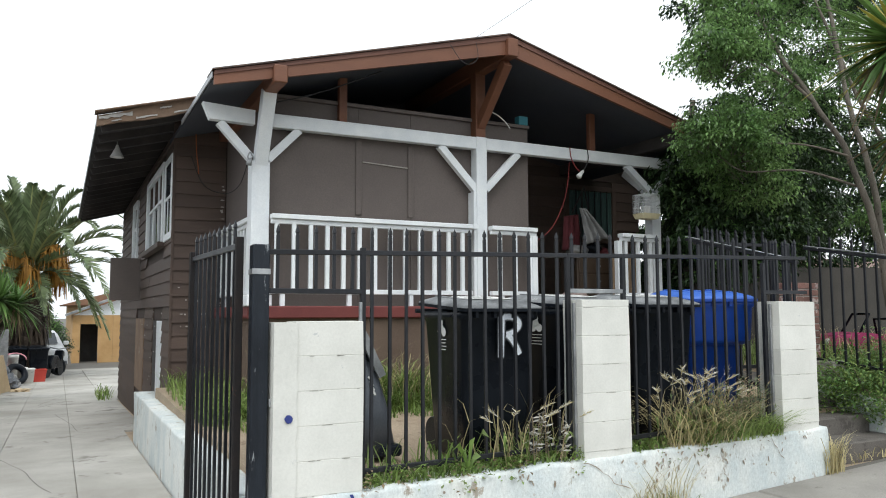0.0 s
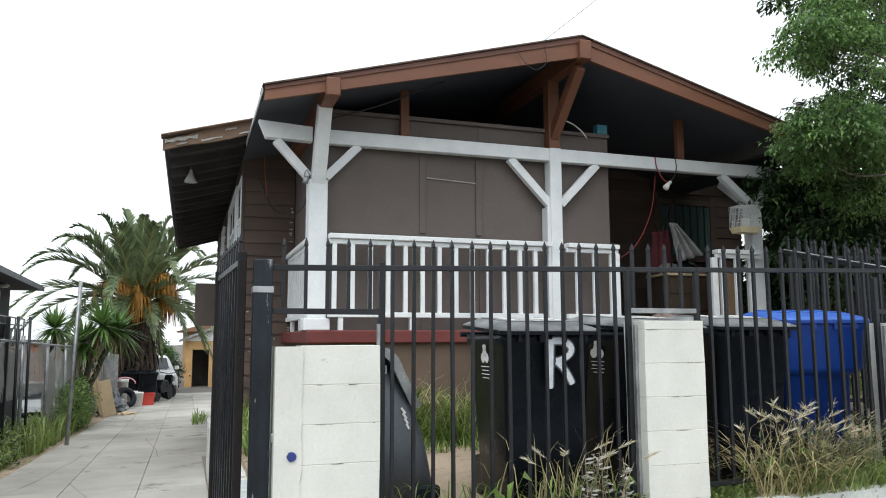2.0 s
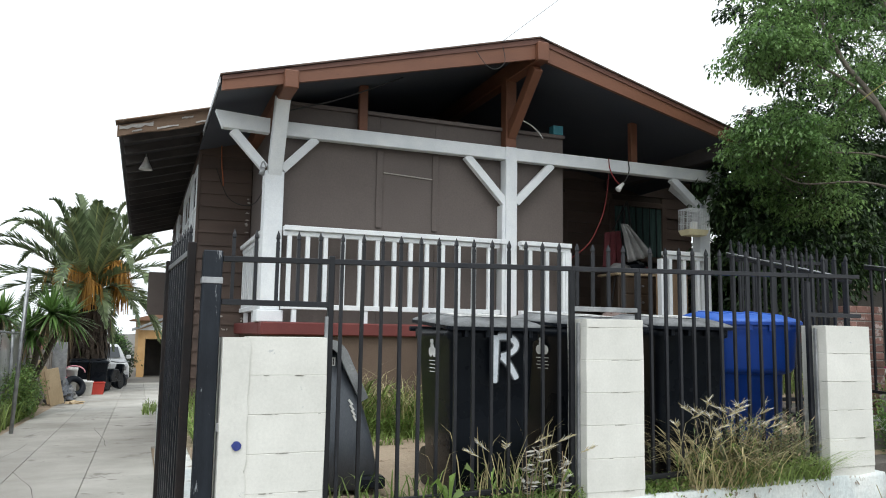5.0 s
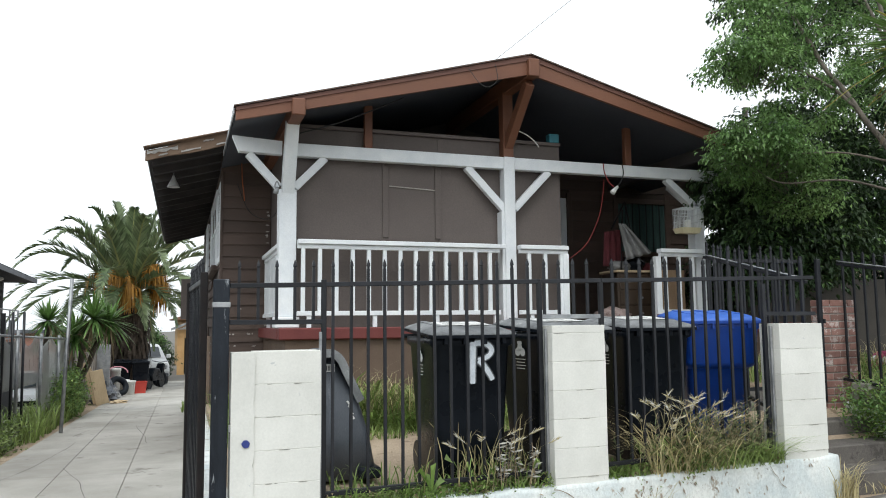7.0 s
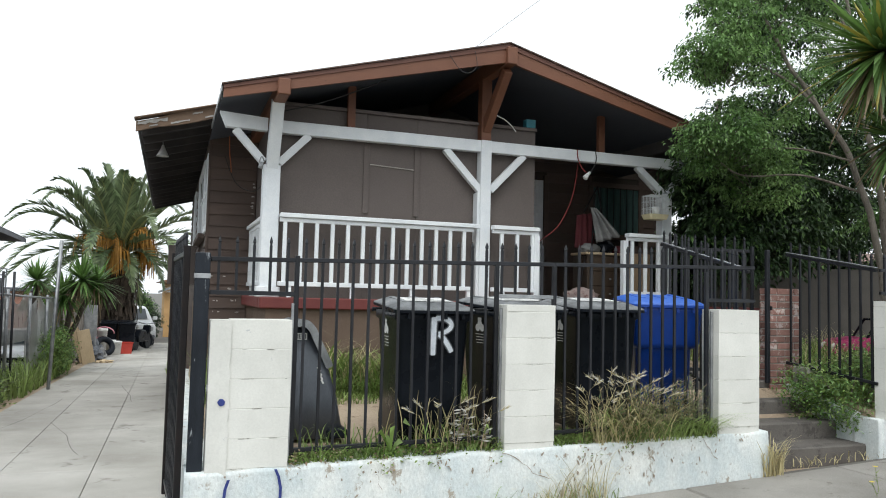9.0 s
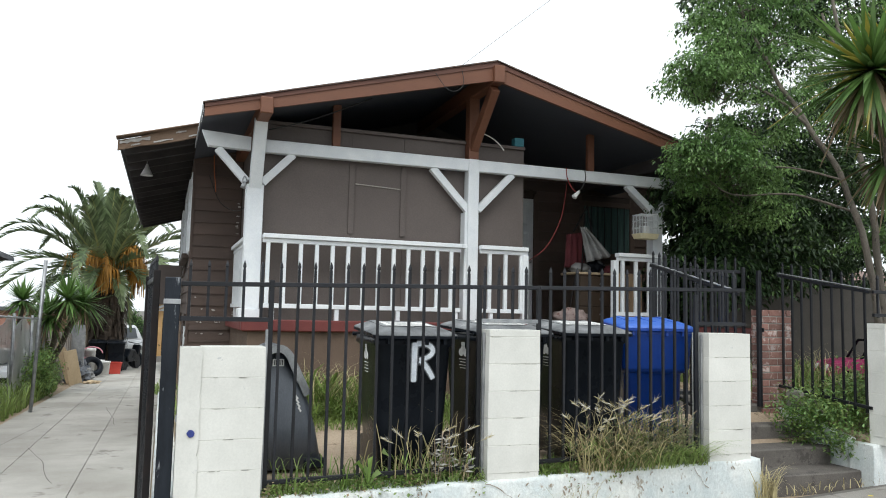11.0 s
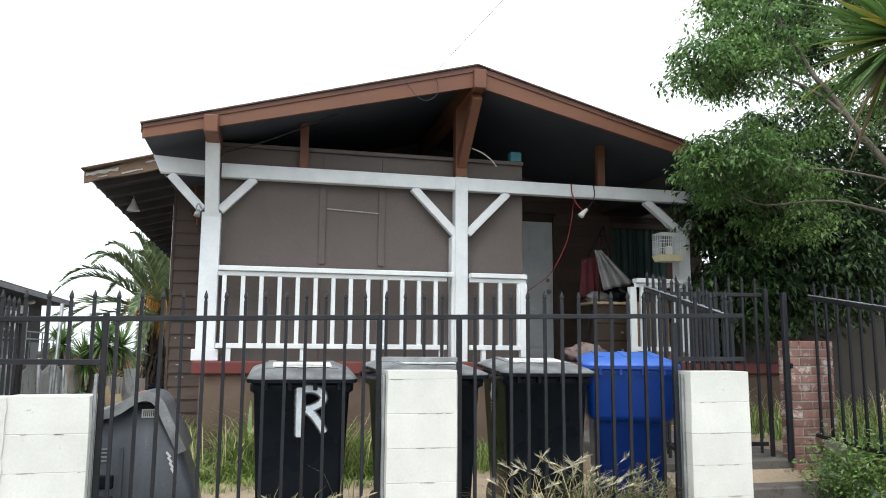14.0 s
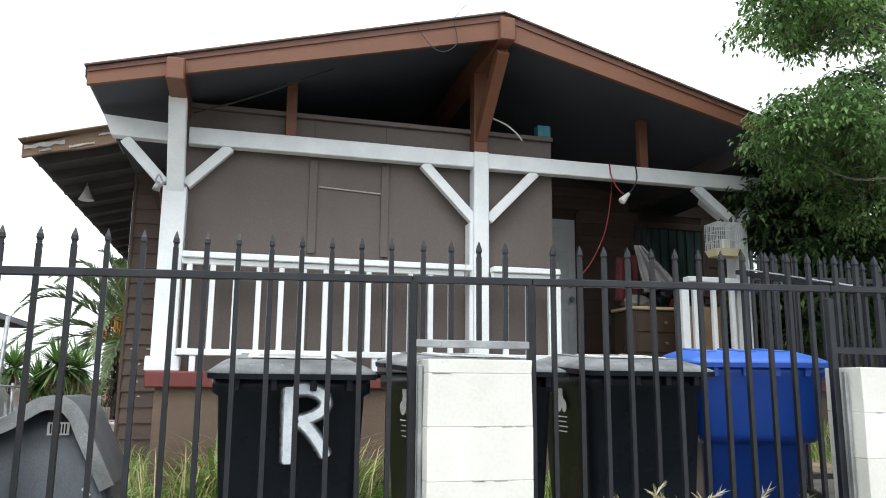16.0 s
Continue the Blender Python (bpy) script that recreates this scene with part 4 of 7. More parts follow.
fence_c = iron_panel("black iron fence beyond the step pillar", (4.0, FY), (7.4, FY), (0.62, 0.8), (0.66, 0.84), (1.80, 1.95), (1.95, 2.10), 31)
fence_over_4 = iron_panel("short black iron pickets above the far pillar", (3.64, FY), (4.0, FY), (1.58, 1.58), (1.6, 1.6), (1.80, 1.80), (1.95, 1.95), 3)
fence_side_2 = iron_panel("black iron fence on the far side of the steps", (3.68, 0.16), (3.62, 1.15), (0.75, 0.85), (0.80, 0.90), (1.80, 1.98), (1.95, 2.12), 9)


def iron_gate(label, m, width, z0, z1, n, mats=(IRON, IRON), group="iron gates", stile=0.05):
    g = thing("iron_gate", label, "gate", group, m)
    bm = bmesh.new()
    soft_box(bm, 0, stile * 0.8, -stile * 0.4, stile * 0.4, z0, z1 - 0.1, 0.004)
    part("stile", bm, mats[1], g)
    bm = bmesh.new()
    soft_box(bm, width - stile, width, -stile / 2, stile / 2, z0, z1 - 0.1, 0.004)
    part("stile", bm, mats[1], g)
    for z in (z0 + 0.1, z1 - 0.15):
        bm = bmesh.new()
        soft_box(bm, 0.052, width - 0.052, -0.015, 0.015, z - 0.016, z + 0.016, 0.003)
        part("rail", bm, mats[0], g)
    for i in range(n):
        bm = bmesh.new()
        picket(bm, 0.05 + (width - 0.1) * (i + 0.5) / n, 0, z0 + 0.03, z1)
        part("picket", bm, mats[0], g)
    return g


# the driveway gate stands open, folded back along the drive
gate_post = thing("gate_post", "thick worn black steel post holding the driveway gate", "post")
block("post", IRON_WORN, gate_post, -2.088, -1.998, 0.05, 0.14, -0.25, 1.715, 0.006)
block("band", STEEL, gate_post, -2.092, -1.994, 0.046, 0.144, 1.555, 1.585, 0.002, "pale tape round the post")
block("hinge", STEEL, gate_post, -1.994, -1.94, 0.04, 0.06, 0.86, 0.9, 0.003)
drive_gate = iron_gate("tall black iron driveway gate standing open", pose(-2.135, 0.15, 0, 0, 0, 93), 1.2, -0.06, 1.86, 9, (IRON, RUST))
walk_gate = iron_gate("narrow black iron gate at the top of the steps", pose(2.36, 1.42, 0, 0, 0, -6), 1.0, 0.72, 2.16, 8, stile=0.03)

# ---- steps and brick pillar ----
steps = thing("steps", "stained grey concrete steps up from the pavement", "steps")
for i in range(4):
    zt = 0.27 + 0.15 * i
    bm = bmesh.new()
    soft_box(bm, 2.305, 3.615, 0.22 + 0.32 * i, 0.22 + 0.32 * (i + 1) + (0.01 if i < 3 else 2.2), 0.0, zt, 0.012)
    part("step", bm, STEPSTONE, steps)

brick_pillar = thing("brick_pillar", "weathered red brick pillar beside the step gate", "pillar")
block("core", MORTAR, brick_pillar, 3.425, 3.815, 1.165, 1.295, 0.6, 1.60, 0)
z, k = 0.62, 0
while z < 1.60:
    edges = [3.415, 3.61, 3.825] if k % 2 else [3.415, 3.51, 3.72, 3.825]
    for a, b in zip(edges, edges[1:]):
        block("brick", BRICK, brick_pillar, a + 0.005, b - 0.005, 1.155 + random.uniform(0, 0.005), 1.305, z, z + 0.058, 0.004)
    z += 0.0685
    k += 1
gate_jamb = thing("gate_post", "black steel post against the brick pillar", "post")
block("post", IRON, gate_jamb, 3.366, 3.408, 1.14, 1.18, 0.70, 2.02, 0.005)
block("bracket", IRON, gate_jamb, 3.409, 3.43, 1.135, 1.150, 1.42, 1.46, 0.003)
lump = thing("concrete_block", "small pale concrete block beside the brick pillar", "block")
block("block", CONCRETE, lump, 3.60, 3.80, 0.86, 1.06, 0.69, 0.88, 0.015)
# Pale bars added over the sloped rails stand in for their top highlight.
for f, p, q in ((fence_side, (2.26, 0.16, 1.735), (2.30, 1.40, 2.035)), (fence_side_2, (3.68, 0.16, 1.795), (3.62, 1.15, 1.975))):
    bar("rail_cap", STEEL, f, (p[0], p[1], p[2] + 0.030), (q[0], q[1], q[2] + 0.030), 0.032, 0.010, label="pale added bar for the highlight along the rail top")

# blue spray arcs on the low wall below the gate pillar
tag_paint = thing("paint_mark", "two short dark blue spray strokes on the white wall", "graffiti")
for pts in ([(-1.845, 0.335), (-1.862, 0.28), (-1.87, 0.20), (-1.868, 0.12)], [(-1.565, 0.385), (-1.545, 0.34), (-1.53, 0.27), (-1.532, 0.18)]):
    bm = bmesh.new()
    prev = None
    for x, z in pts:
        cur = (bm.verts.new((x - 0.009, -0.034, z)), bm.verts.new((x + 0.009, -0.034, z)))
        if prev:
            bm.faces.new((prev[0], prev[1], cur[1], cur[0]))
        prev = cur
    part("stroke", bm, BLUEPAINT, tag_paint)


# ---- bins ----
def rounded(w, d, r, z, n=4, cx=0.0, cy=0.0):
    """A rounded rectangle, w by d, at height z."""
    pts = []
    for sx, sy, a0 in ((1, 1, 0), (-1, 1, 90), (-1, -1, 180), (1, -1, 270)):
        for k in range(n + 1):
            a = radians(a0 + 90 * k / n)
            pts.append((cx + sx * (w / 2 - r) + r * math.cos(a), cy + sy * (d / 2 - r) + r * math.sin(a), z))
    return pts


def wheelie_bin(label, m, body_mat, lid_mat, sticker=True, emblem=True, waist=False, height=1.0):
    """A household bin on two wheels; its front looks to -y, the front face stands at y = 0."""
    b = thing("wheelie_bin", label, "bin", "wheelie bins", m)
    h = height
    bm = bmesh.new()
    if waist:
        rings = [rounded(0.44, 0.46, 0.06, 0.03, cy=0.37), rounded(0.475, 0.51, 0.06, 0.655, cy=0.375), rounded(0.48, 0.52, 0.06, 0.66, cy=0.37),
                 rounded(0.525, 0.60, 0.07, 0.675, cy=0.345), rounded(0.555, 0.645, 0.06, 0.71, cy=0.34), rounded(0.58, 0.68, 0.06, h - 0.08, cy=0.34), rounded(0.61, 0.71, 0.05, h - 0.06, cy=0.34), rounded(0.61, 0.71, 0.05, h - 0.02, cy=0.34)]
    else:
        rings = [rounded(0.45, 0.50, 0.05, 0.03, cy=0.33), rounded(0.485, 0.56, 0.05, 0.40, cy=0.34), rounded(0.535, 0.63, 0.05, h - 0.09, cy=0.345),
                 rounded(0.575, 0.68, 0.05, h - 0.075, cy=0.345), rounded(0.575, 0.68, 0.05, h - 0.02, cy=0.345)]
    loft(bm, rings, smooth=True)
    part("body", bm, body_mat, b)
    bm = bmesh.new()
    lw = 0.60 if not waist else 0.61
    back = 0.05
    def tip(pts, lift):
        return [(x, y, z + lift * (y + 0.03) / 0.76) for x, y, z in pts]
    loft(bm, [tip(rounded(lw, 0.76, 0.06, h - 0.018, cy=0.335), back), tip(rounded(lw + 0.004, 0.764, 0.06, h - 0.002, cy=0.335), back),
              tip(rounded(lw - 0.05, 0.70, 0.07, h + 0.014, cy=0.34), back), tip(rounded(lw - 0.16, 0.56, 0.08, h + 0.036, cy=0.36), back)], smooth=True)
    lid = part("lid", bm, lid_mat, b, "pale sun-bleached lid")
    for k in (-0.18, 0, 0.18):
        bm = bmesh.new()
        beam(bm, (k, 0.12, h + 0.044), (k, 0.60, h + 0.080), 0.05, 0.012)
        part("rib", bm, lid_mat, lid)
    bm = bmesh.new()
    loft(bm, [tip(rounded(lw + 0.010, 0.772, 0.06, h - 0.028, cy=0.335), back), tip(rounded(lw + 0.012, 0.774, 0.06, h - 0.008, cy=0.335), back)])
    part("rim", bm, body_mat, lid)
    for k in (-0.2, -0.07, 0.07, 0.2):
        bm = bmesh.new()
        soft_box(bm, k - 0.012, k + 0.012, -0.035, 0.02, h - 0.07, h - 0.018, 0.003)
        part("tab", bm, body_mat, lid)
    if sticker:
        bm = bmesh.new()
        beam(bm, (0.0, 0.17, h + 0.056), (0.0, 0.42, h + 0.076), 0.34, 0.004)
        part("sticker", bm, PAPER, lid, "white paper sticker with faded print")
        for k in range(3):
            bm = bmesh.new()
            y = 0.22 + 0.07 * k
            beam(bm, (-0.13, y, h + 0.0625 + 0.0056 * k), (0.12 - 0.05 * k, y, h + 0.0625 + 0.0056 * k), 0.02, 0.002)
            part("print_bar", bm, STEEL, lid)
    bm = bmesh.new()
    tube(bm, [(-0.30, 0.73, h - 0.02), (0.30, 0.73, h - 0.02)], 0.016, 8)
    part("handle", bm, body_mat, b)
    bm = bmesh.new()
    tube(bm, [(-0.20, 0.62, 0.125), (0.20, 0.62, 0.125)], 0.012, 8)
    part("axle", bm, IRON, b)
    for sx in (-1, 1):
        bm = bmesh.new()
        tube(bm, [(sx * 0.175, 0.62, 0.125), (sx * 0.195, 0.62, 0.125), (sx * 0.225, 0.62, 0.125)], [0.11, 0.124, 0.115], 20)
        part("wheel", bm, BINBLACK, b)
    if emblem:
        bm = bmesh.new()
        for cz, cy, r in ((0.905, 0.35, 0.026), (0.87, 0.35, 0.028), (0.838, 0.322, 0.030), (0.838, 0.378, 0.030)):
            bmesh.ops.create_circle(bm, cap_ends=True, segments=12, radius=r, matrix=Matrix.Translation((-0.2835 + 0.0 * cz, cy, cz)) @ Matrix.Rotation(radians(90), 4, "Y"))
        for v in bm.verts:
            v.co.x = -0.256 - (v.co.z - 0.62) * 0.055 - 0.004
            v.co.y = 0.35 + (v.co.y - 0.35) * 1.15
        part("emblem", bm, PAPER, b, "plain white three-lobed emblem")
        for k in range(4):
            bm = bmesh.new()
            z = 0.785 - 0.022 * k
            w = 0.065 - 0.012 * (k % 2)
            xx = -0.256 - (z - 0.62) * 0.055 - 0.004
            box(bm, xx - 0.001, xx, 0.35 - w, 0.35 + w, z, z + 0.005)
            part("print_bar", bm, PAPER, b)
    return b


bin_r = wheelie_bin("black wheelie bin with a spray-painted white letter on its front", pose(-0.440, 0.25, 0.385, 0, 0, -2), BINBLACK, LIDGREY)
bin_2 = wheelie_bin("black wheelie bin with grey lid standing behind the pillar", pose(0.372, 0.30, 0.405, 0, 0, 8), BINBLACK, LIDGREY)
bin_3 = wheelie_bin("black wheelie bin with grey lid beside the blue bin", pose(1.07, 0.36, 0.415, 0, 0, -3), BINBLACK, LIDGREY)
bin_4 = wheelie_bin("blue recycling bin with a lighter blue lid", pose(1.65, 0.40, 0.425, 0, 0, -20), BINBLUE, LIDBLUE, False, False, True, 1.035)


def spray_letter():
    """The letter R as soft spray strokes on the bin's front."""
    paint = surface("white_spray_paint", (0.55, 0.60, 0.66), (0.74, 0.78, 0.82), 0.7, 14, 120, 0.05, soft=0.15)
    x0 = -0.012
    def face_y(z):
        return -0.004 + (0.905 - z) * 0.062 - 0.004
    haze = surface("faint_spray_haze", (0.020, 0.023, 0.028), (0.036, 0.040, 0.046), 0.6, 30, 200, 0.0, soft=0.4, shine=0.15)
    mist = surface("thin_spray_mist", (0.06, 0.066, 0.074), (0.11, 0.118, 0.13), 0.7, 30, 200, 0.0, soft=0.4, shine=0.2)
    veil = surface("spray_veil", (0.20, 0.215, 0.235), (0.30, 0.32, 0.34), 0.7, 30, 200, 0.0, soft=0.3, shine=0.2)
    def stroke(pts, w0, w1, lift=0.0):
        pts = [(x0 + (q.x - x0) * 1.14, q.z) for q in smooth_line([(a, 0, b) for a, b in pts], 4)]
        prev = None
        n = len(pts)
        for i, (x, z) in enumerate(pts):
            dx = pts[min(i + 1, n - 1)][0] - pts[max(i - 1, 0)][0]
            dz = pts[min(i + 1, n - 1)][1] - pts[max(i - 1, 0)][1]
            ln = math.hypot(dx, dz) or 1
            w = lerp(w0, w1, i / (n - 1)) * (1 + 0.12 * noise.noise(Vector((i * 0.7, w0 * 50, 3)))) / 2
            if i in (0, n - 1):
                w *= 0.7
            a, b = (x - dz / ln * w, z + dx / ln * w), (x + dz / ln * w, z - dx / ln * w)
            cur = [bm.verts.new((p[0], face_y(p[1]) - lift, p[1])) for p in (a, b)]
            if prev:
                bm.faces.new((prev[0], prev[1], cur[1], cur[0]))
            prev = cur
    bowl = [(x0 + 0.01, 0.935), (x0 + 0.05, 0.938), (x0 + 0.09, 0.925), (x0 + 0.113, 0.898), (x0 + 0.108, 0.868), (x0 + 0.085, 0.846), (x0 + 0.055, 0.832), (x0 + 0.03, 0.826)]
    stem = [(x0, 0.945 - 0.272 * k / 6) for k in range(7)]
    leg = [(x0 + 0.035, 0.826), (x0 + 0.06, 0.80), (x0 + 0.085, 0.765), (x0 + 0.108, 0.725), (x0 + 0.122, 0.695)]
    for nm, mt, k, lift, lab in (("spray_haze", haze, 1.62, 0.0, "faint overspray round the letter"), ("spray_mist", mist, 1.36, 0.0012, "thin grey overspray round the letter"),
                                 ("spray_veil", veil, 1.14, 0.0024, "thin outer edge of the sprayed letter"), ("sprayed_letter", paint, 0.92, 0.0036, "white spray-painted letter R")):
        bm = bmesh.new()
        stroke(stem, 0.042 * k, 0.036 * k, lift)
        stroke(bowl, 0.038 * k, 0.030 * k, lift + 0.0004)
        stroke(leg, 0.038 * k, 0.032 * k, lift + 0.0008)
        part(nm, bm, mt, bin_r, lab)


spray_letter()


def tipped_bin():
    """A grey bin thrown over, leaning upside down behind the gate pillar."""
    b = thing("tipped_bin", "scuffed grey wheelie bin with its lid flopped over", "bin", "", pose(-1.38, 0.92, 0.42))
    bm = bmesh.new()
    loft(bm, [rounded(0.70, 0.45, 0.06, 0.0, cx=0.06), rounded(0.65, 0.45, 0.06, 0.30, cx=0.025), rounded(0.58, 0.45, 0.06, 0.53, cx=-0.015), rounded(0.51, 0.38, 0.06, 0.64, cx=-0.04), rounded(0.46, 0.34, 0.06, 0.72, cx=-0.05), rounded(0.26, 0.32, 0.05, 0.80, cx=0.02)], smooth=True)
    part("body", bm, BINSLATE, b)
    arc = [(q.x, q.z) for q in smooth_line([(-0.42, 0, 0.72), (-0.24, 0, 0.752), (-0.12, 0, 0.775), (-0.05, 0, 0.82), (0.02, 0, 0.86), (0.10, 0, 0.86), (0.16, 0, 0.81), (0.20, 0, 0.73), (0.26, 0, 0.61), (0.30, 0, 0.53)], 3)]
    n = len(arc) - 1
    bm = bmesh.new()
    rim = bmesh.new()
    rings, edge = [], []
    for i, (x, z) in enumerate(arc):
        dx = arc[min(i + 1, n)][0] - arc[max(i - 1, 0)][0]
        dz = arc[min(i + 1, n)][1] - arc[max(i - 1, 0)][1]
        ln = math.hypot(dx, dz)
        nx, nz = -dz / ln, dx / ln
        rings.append([(x - nx * 0.018, -0.235, z - nz * 0.018), (x, -0.235, z), (x, 0.25, z), (x - nx * 0.018, 0.25, z - nz * 0.018)])
        edge.append([(x - nx * 0.050, -0.262, z - nz * 0.050), (x + nx * 0.004, -0.258, z + nz * 0.004), (x + nx * 0.004, -0.237, z + nz * 0.004), (x - nx * 0.050, -0.237, z - nz * 0.050)])
    loft(bm, rings, smooth=False)
    lid = part("lid", bm, BINGREY, b, "faded grey lid folded over the top")
    loft(rim, edge, smooth=False)
    part("rim", rim, LIDGREY, lid)
    bm = bmesh.new()
    soft_box(bm, 0.27, 0.425, -0.25, 0.2, 0.0, 0.075, 0.015)
    part("foot", bm, BINBLACK, b)
    bm = bmesh.new()
    box(bm, 0.035, 0.115, -0.186, -0.178, 0.715, 0.765)
    part("label_sticker", bm, PAPER, b)
    bm = bmesh.new()
    for k in range(6):
        box(bm, 0.045 + 0.011 * k, 0.0505 + 0.011 * k, -0.188, -0.1865, 0.722, 0.758)
    part("print_bar", bm, BINBLACK, b)
    for k in range(4):
        bm = bmesh.new()
        beam(bm, (0.19 + 0.010 * k, -0.231, 0.52 - 0.03 * k), (0.215 + 0.008 * k, -0.231, 0.49 - 0.03 * k), 0.008, 0.012)
        part("print_bar", bm, PAPER, b)
        bm = bmesh.new()
        box(bm, -0.25 + 0.01 * k, -0.11 - 0.02 * (k % 2), -0.232, -0.2285, 0.54 - 0.022 * k, 0.548 - 0.022 * k)
        part("print_bar", bm, STEEL, b)
    # Flat black blocks on the face paint the darkness of two recessed slots.
    for z0, z1 in ((0.32, 0.40), (0.20, 0.28)):
        bm = bmesh.new()
        soft_box(bm, -0.26, -0.09, -0.236, -0.20, z0, z1, 0.008)
        part("recess", bm, BINBLACK, b)
    bm = bmesh.new()
    beam(bm, (-0.055, -0.226, 0.0), (-0.055, -0.232, 0.55), 0.02, 0.016)
    part("fold", bm, BINSLATE, b)


tipped_bin()


# ---- on the porch ----
def hang(name, pts, r, mat, label, category, n=6):
    bm = bmesh.new()
    tube(bm, pts, r, n)
    return tagged(part(name, bm, mat), label, category)


REDCORD = surface("red_cord", (0.22, 0.02, 0.02), (0.28, 0.03, 0.03), 0.6)
CORD = surface("black_cord", (0.015, 0.015, 0.015), (0.03, 0.03, 0.03), 0.6)
PALECORD = surface("pale_cord", (0.55, 0.55, 0.52), (0.65, 0.65, 0.62), 0.7)
hang("red_cable", smooth_line([(2.75, 3.83, 3.27), (2.70, 3.80, 3.0), (2.62, 3.79, 2.72), (2.43, 3.78, 2.40), (2.17, 3.80, 2.20)]), 0.004, REDCORD, "thin red cable hanging from the porch beam", "cable")
bulb = thing("hanging_lamp", "white bulb hanging on red and black wires over the beam", "lamp")
bm = bmesh.new()
tube(bm, smooth_line([(2.66, 3.69, 3.42), (2.67, 3.685, 3.30), (2.72, 3.67, 3.18), (2.78, 3.66, 3.12)]), 0.006, 6)
part("wire", bm, REDCORD, bulb)
bm = bmesh.new()
tube(bm, smooth_line([(2.93, 3.69, 3.42), (2.94, 3.685, 3.30), (2.88, 3.67, 3.18), (2.82, 3.66, 3.12)]), 0.006, 6)
part("wire", bm, CORD, bulb)
bm = bmesh.new()
tube(bm, [(2.83, 3.65, 3.125), (2.80, 3.645, 3.10), (2.775, 3.64, 3.075), (2.745, 3.63, 3.045), (2.735, 3.628, 3.035)], [0.018, 0.022, 0.028, 0.036, 0.02], 12)
part("bulb", bm, PAPER, bulb)
hang("orange_wire", smooth_line([(-1.55, 5.70, 3.60), (-1.54, 5.69, 3.35), (-1.52, 5.69, 3.20), (-1.51, 5.69, 3.08)]), 0.007, surface("orange_wire", (0.35, 0.09, 0.03), (0.42, 0.14, 0.05)), "orange wire hanging on the siding", "wire")
hang("loose_wire", smooth_line([(-1.1, 3.60, 3.50), (-0.75, 3.50, 3.60), (-0.45, 3.45, 3.72), (0.0, 3.4, 3.93)]), 0.007, CORD, "dark wire strung under the porch roof", "wire")
hang("gable_wire", smooth_line([(0.62, 3.002, 4.19), (0.74, 2.995, 4.04), (0.85, 2.995, 4.01), (0.95, 2.995, 4.10), (0.93, 3.002, 4.27)]), 0.0035, CORD, "dark wire looped on the gable board", "wire")
hang("pale_cord", smooth_line([(1.50, 3.70, 3.75), (1.62, 3.69, 3.70), (1.72, 3.69, 3.63), (1.78, 3.69, 3.56)]), 0.008, PALECORD, "short pale cord beside the king post", "cord")
hang("power_line", smooth_line([(0.93, 3.0, 4.32), (3.0, -4.0, 5.95), (6.0, -14.0, 8.6)], 14), 0.0025, surface("grey_line", (0.25, 0.25, 0.26), (0.32, 0.32, 0.33)), "thin power line running to the gable", "cable")
hang("panel_wire", smooth_line([(-1.60, 5.70, 3.30), (-1.45, 5.68, 2.95), (-1.28, 5.2, 2.78), (-1.19, 4.8, 2.83), (-1.18, 4.4, 3.05)]), 0.005, CORD, "slack dark wire on the side wall", "wire")
bm = bmesh.new()
tube(bm, smooth_line([(-1.32, 3.66, 2.86), (-1.35, 3.64, 2.92), (-1.33, 3.63, 2.97), (-1.30, 3.64, 2.92)]), 0.008, 6)
tube(bm, [(-1.345, 3.63, 2.84), (-1.335, 3.63, 2.88), (-1.325, 3.63, 2.91)], [0.03, 0.026, 0.012], 10)
tagged(part("porch_spotlight", bm, STEEL), "small grey spotlight strapped to the corner post", "lamp")


def eave_lamp():
    l = thing("eave_lamp", "white cone lamp hanging from the eave", "lamp")
    x, y, z = -2.40, 6.5, 3.36
    bm = bmesh.new()
    tube(bm, [(x, y, z + 0.16), (x, y, z + 0.12), (x, y, z + 0.10), (x, y, z)], [0.02, 0.03, 0.035, 0.085], 16, False)
    part("shade", bm, PAPER, l)
    bm = bmesh.new()
    tube(bm, [(x, y, z + 0.12), (x, y, main_roof_z(x) - 0.05)], 0.018, 8)
    part("stem", bm, STEEL, l)


eave_lamp()


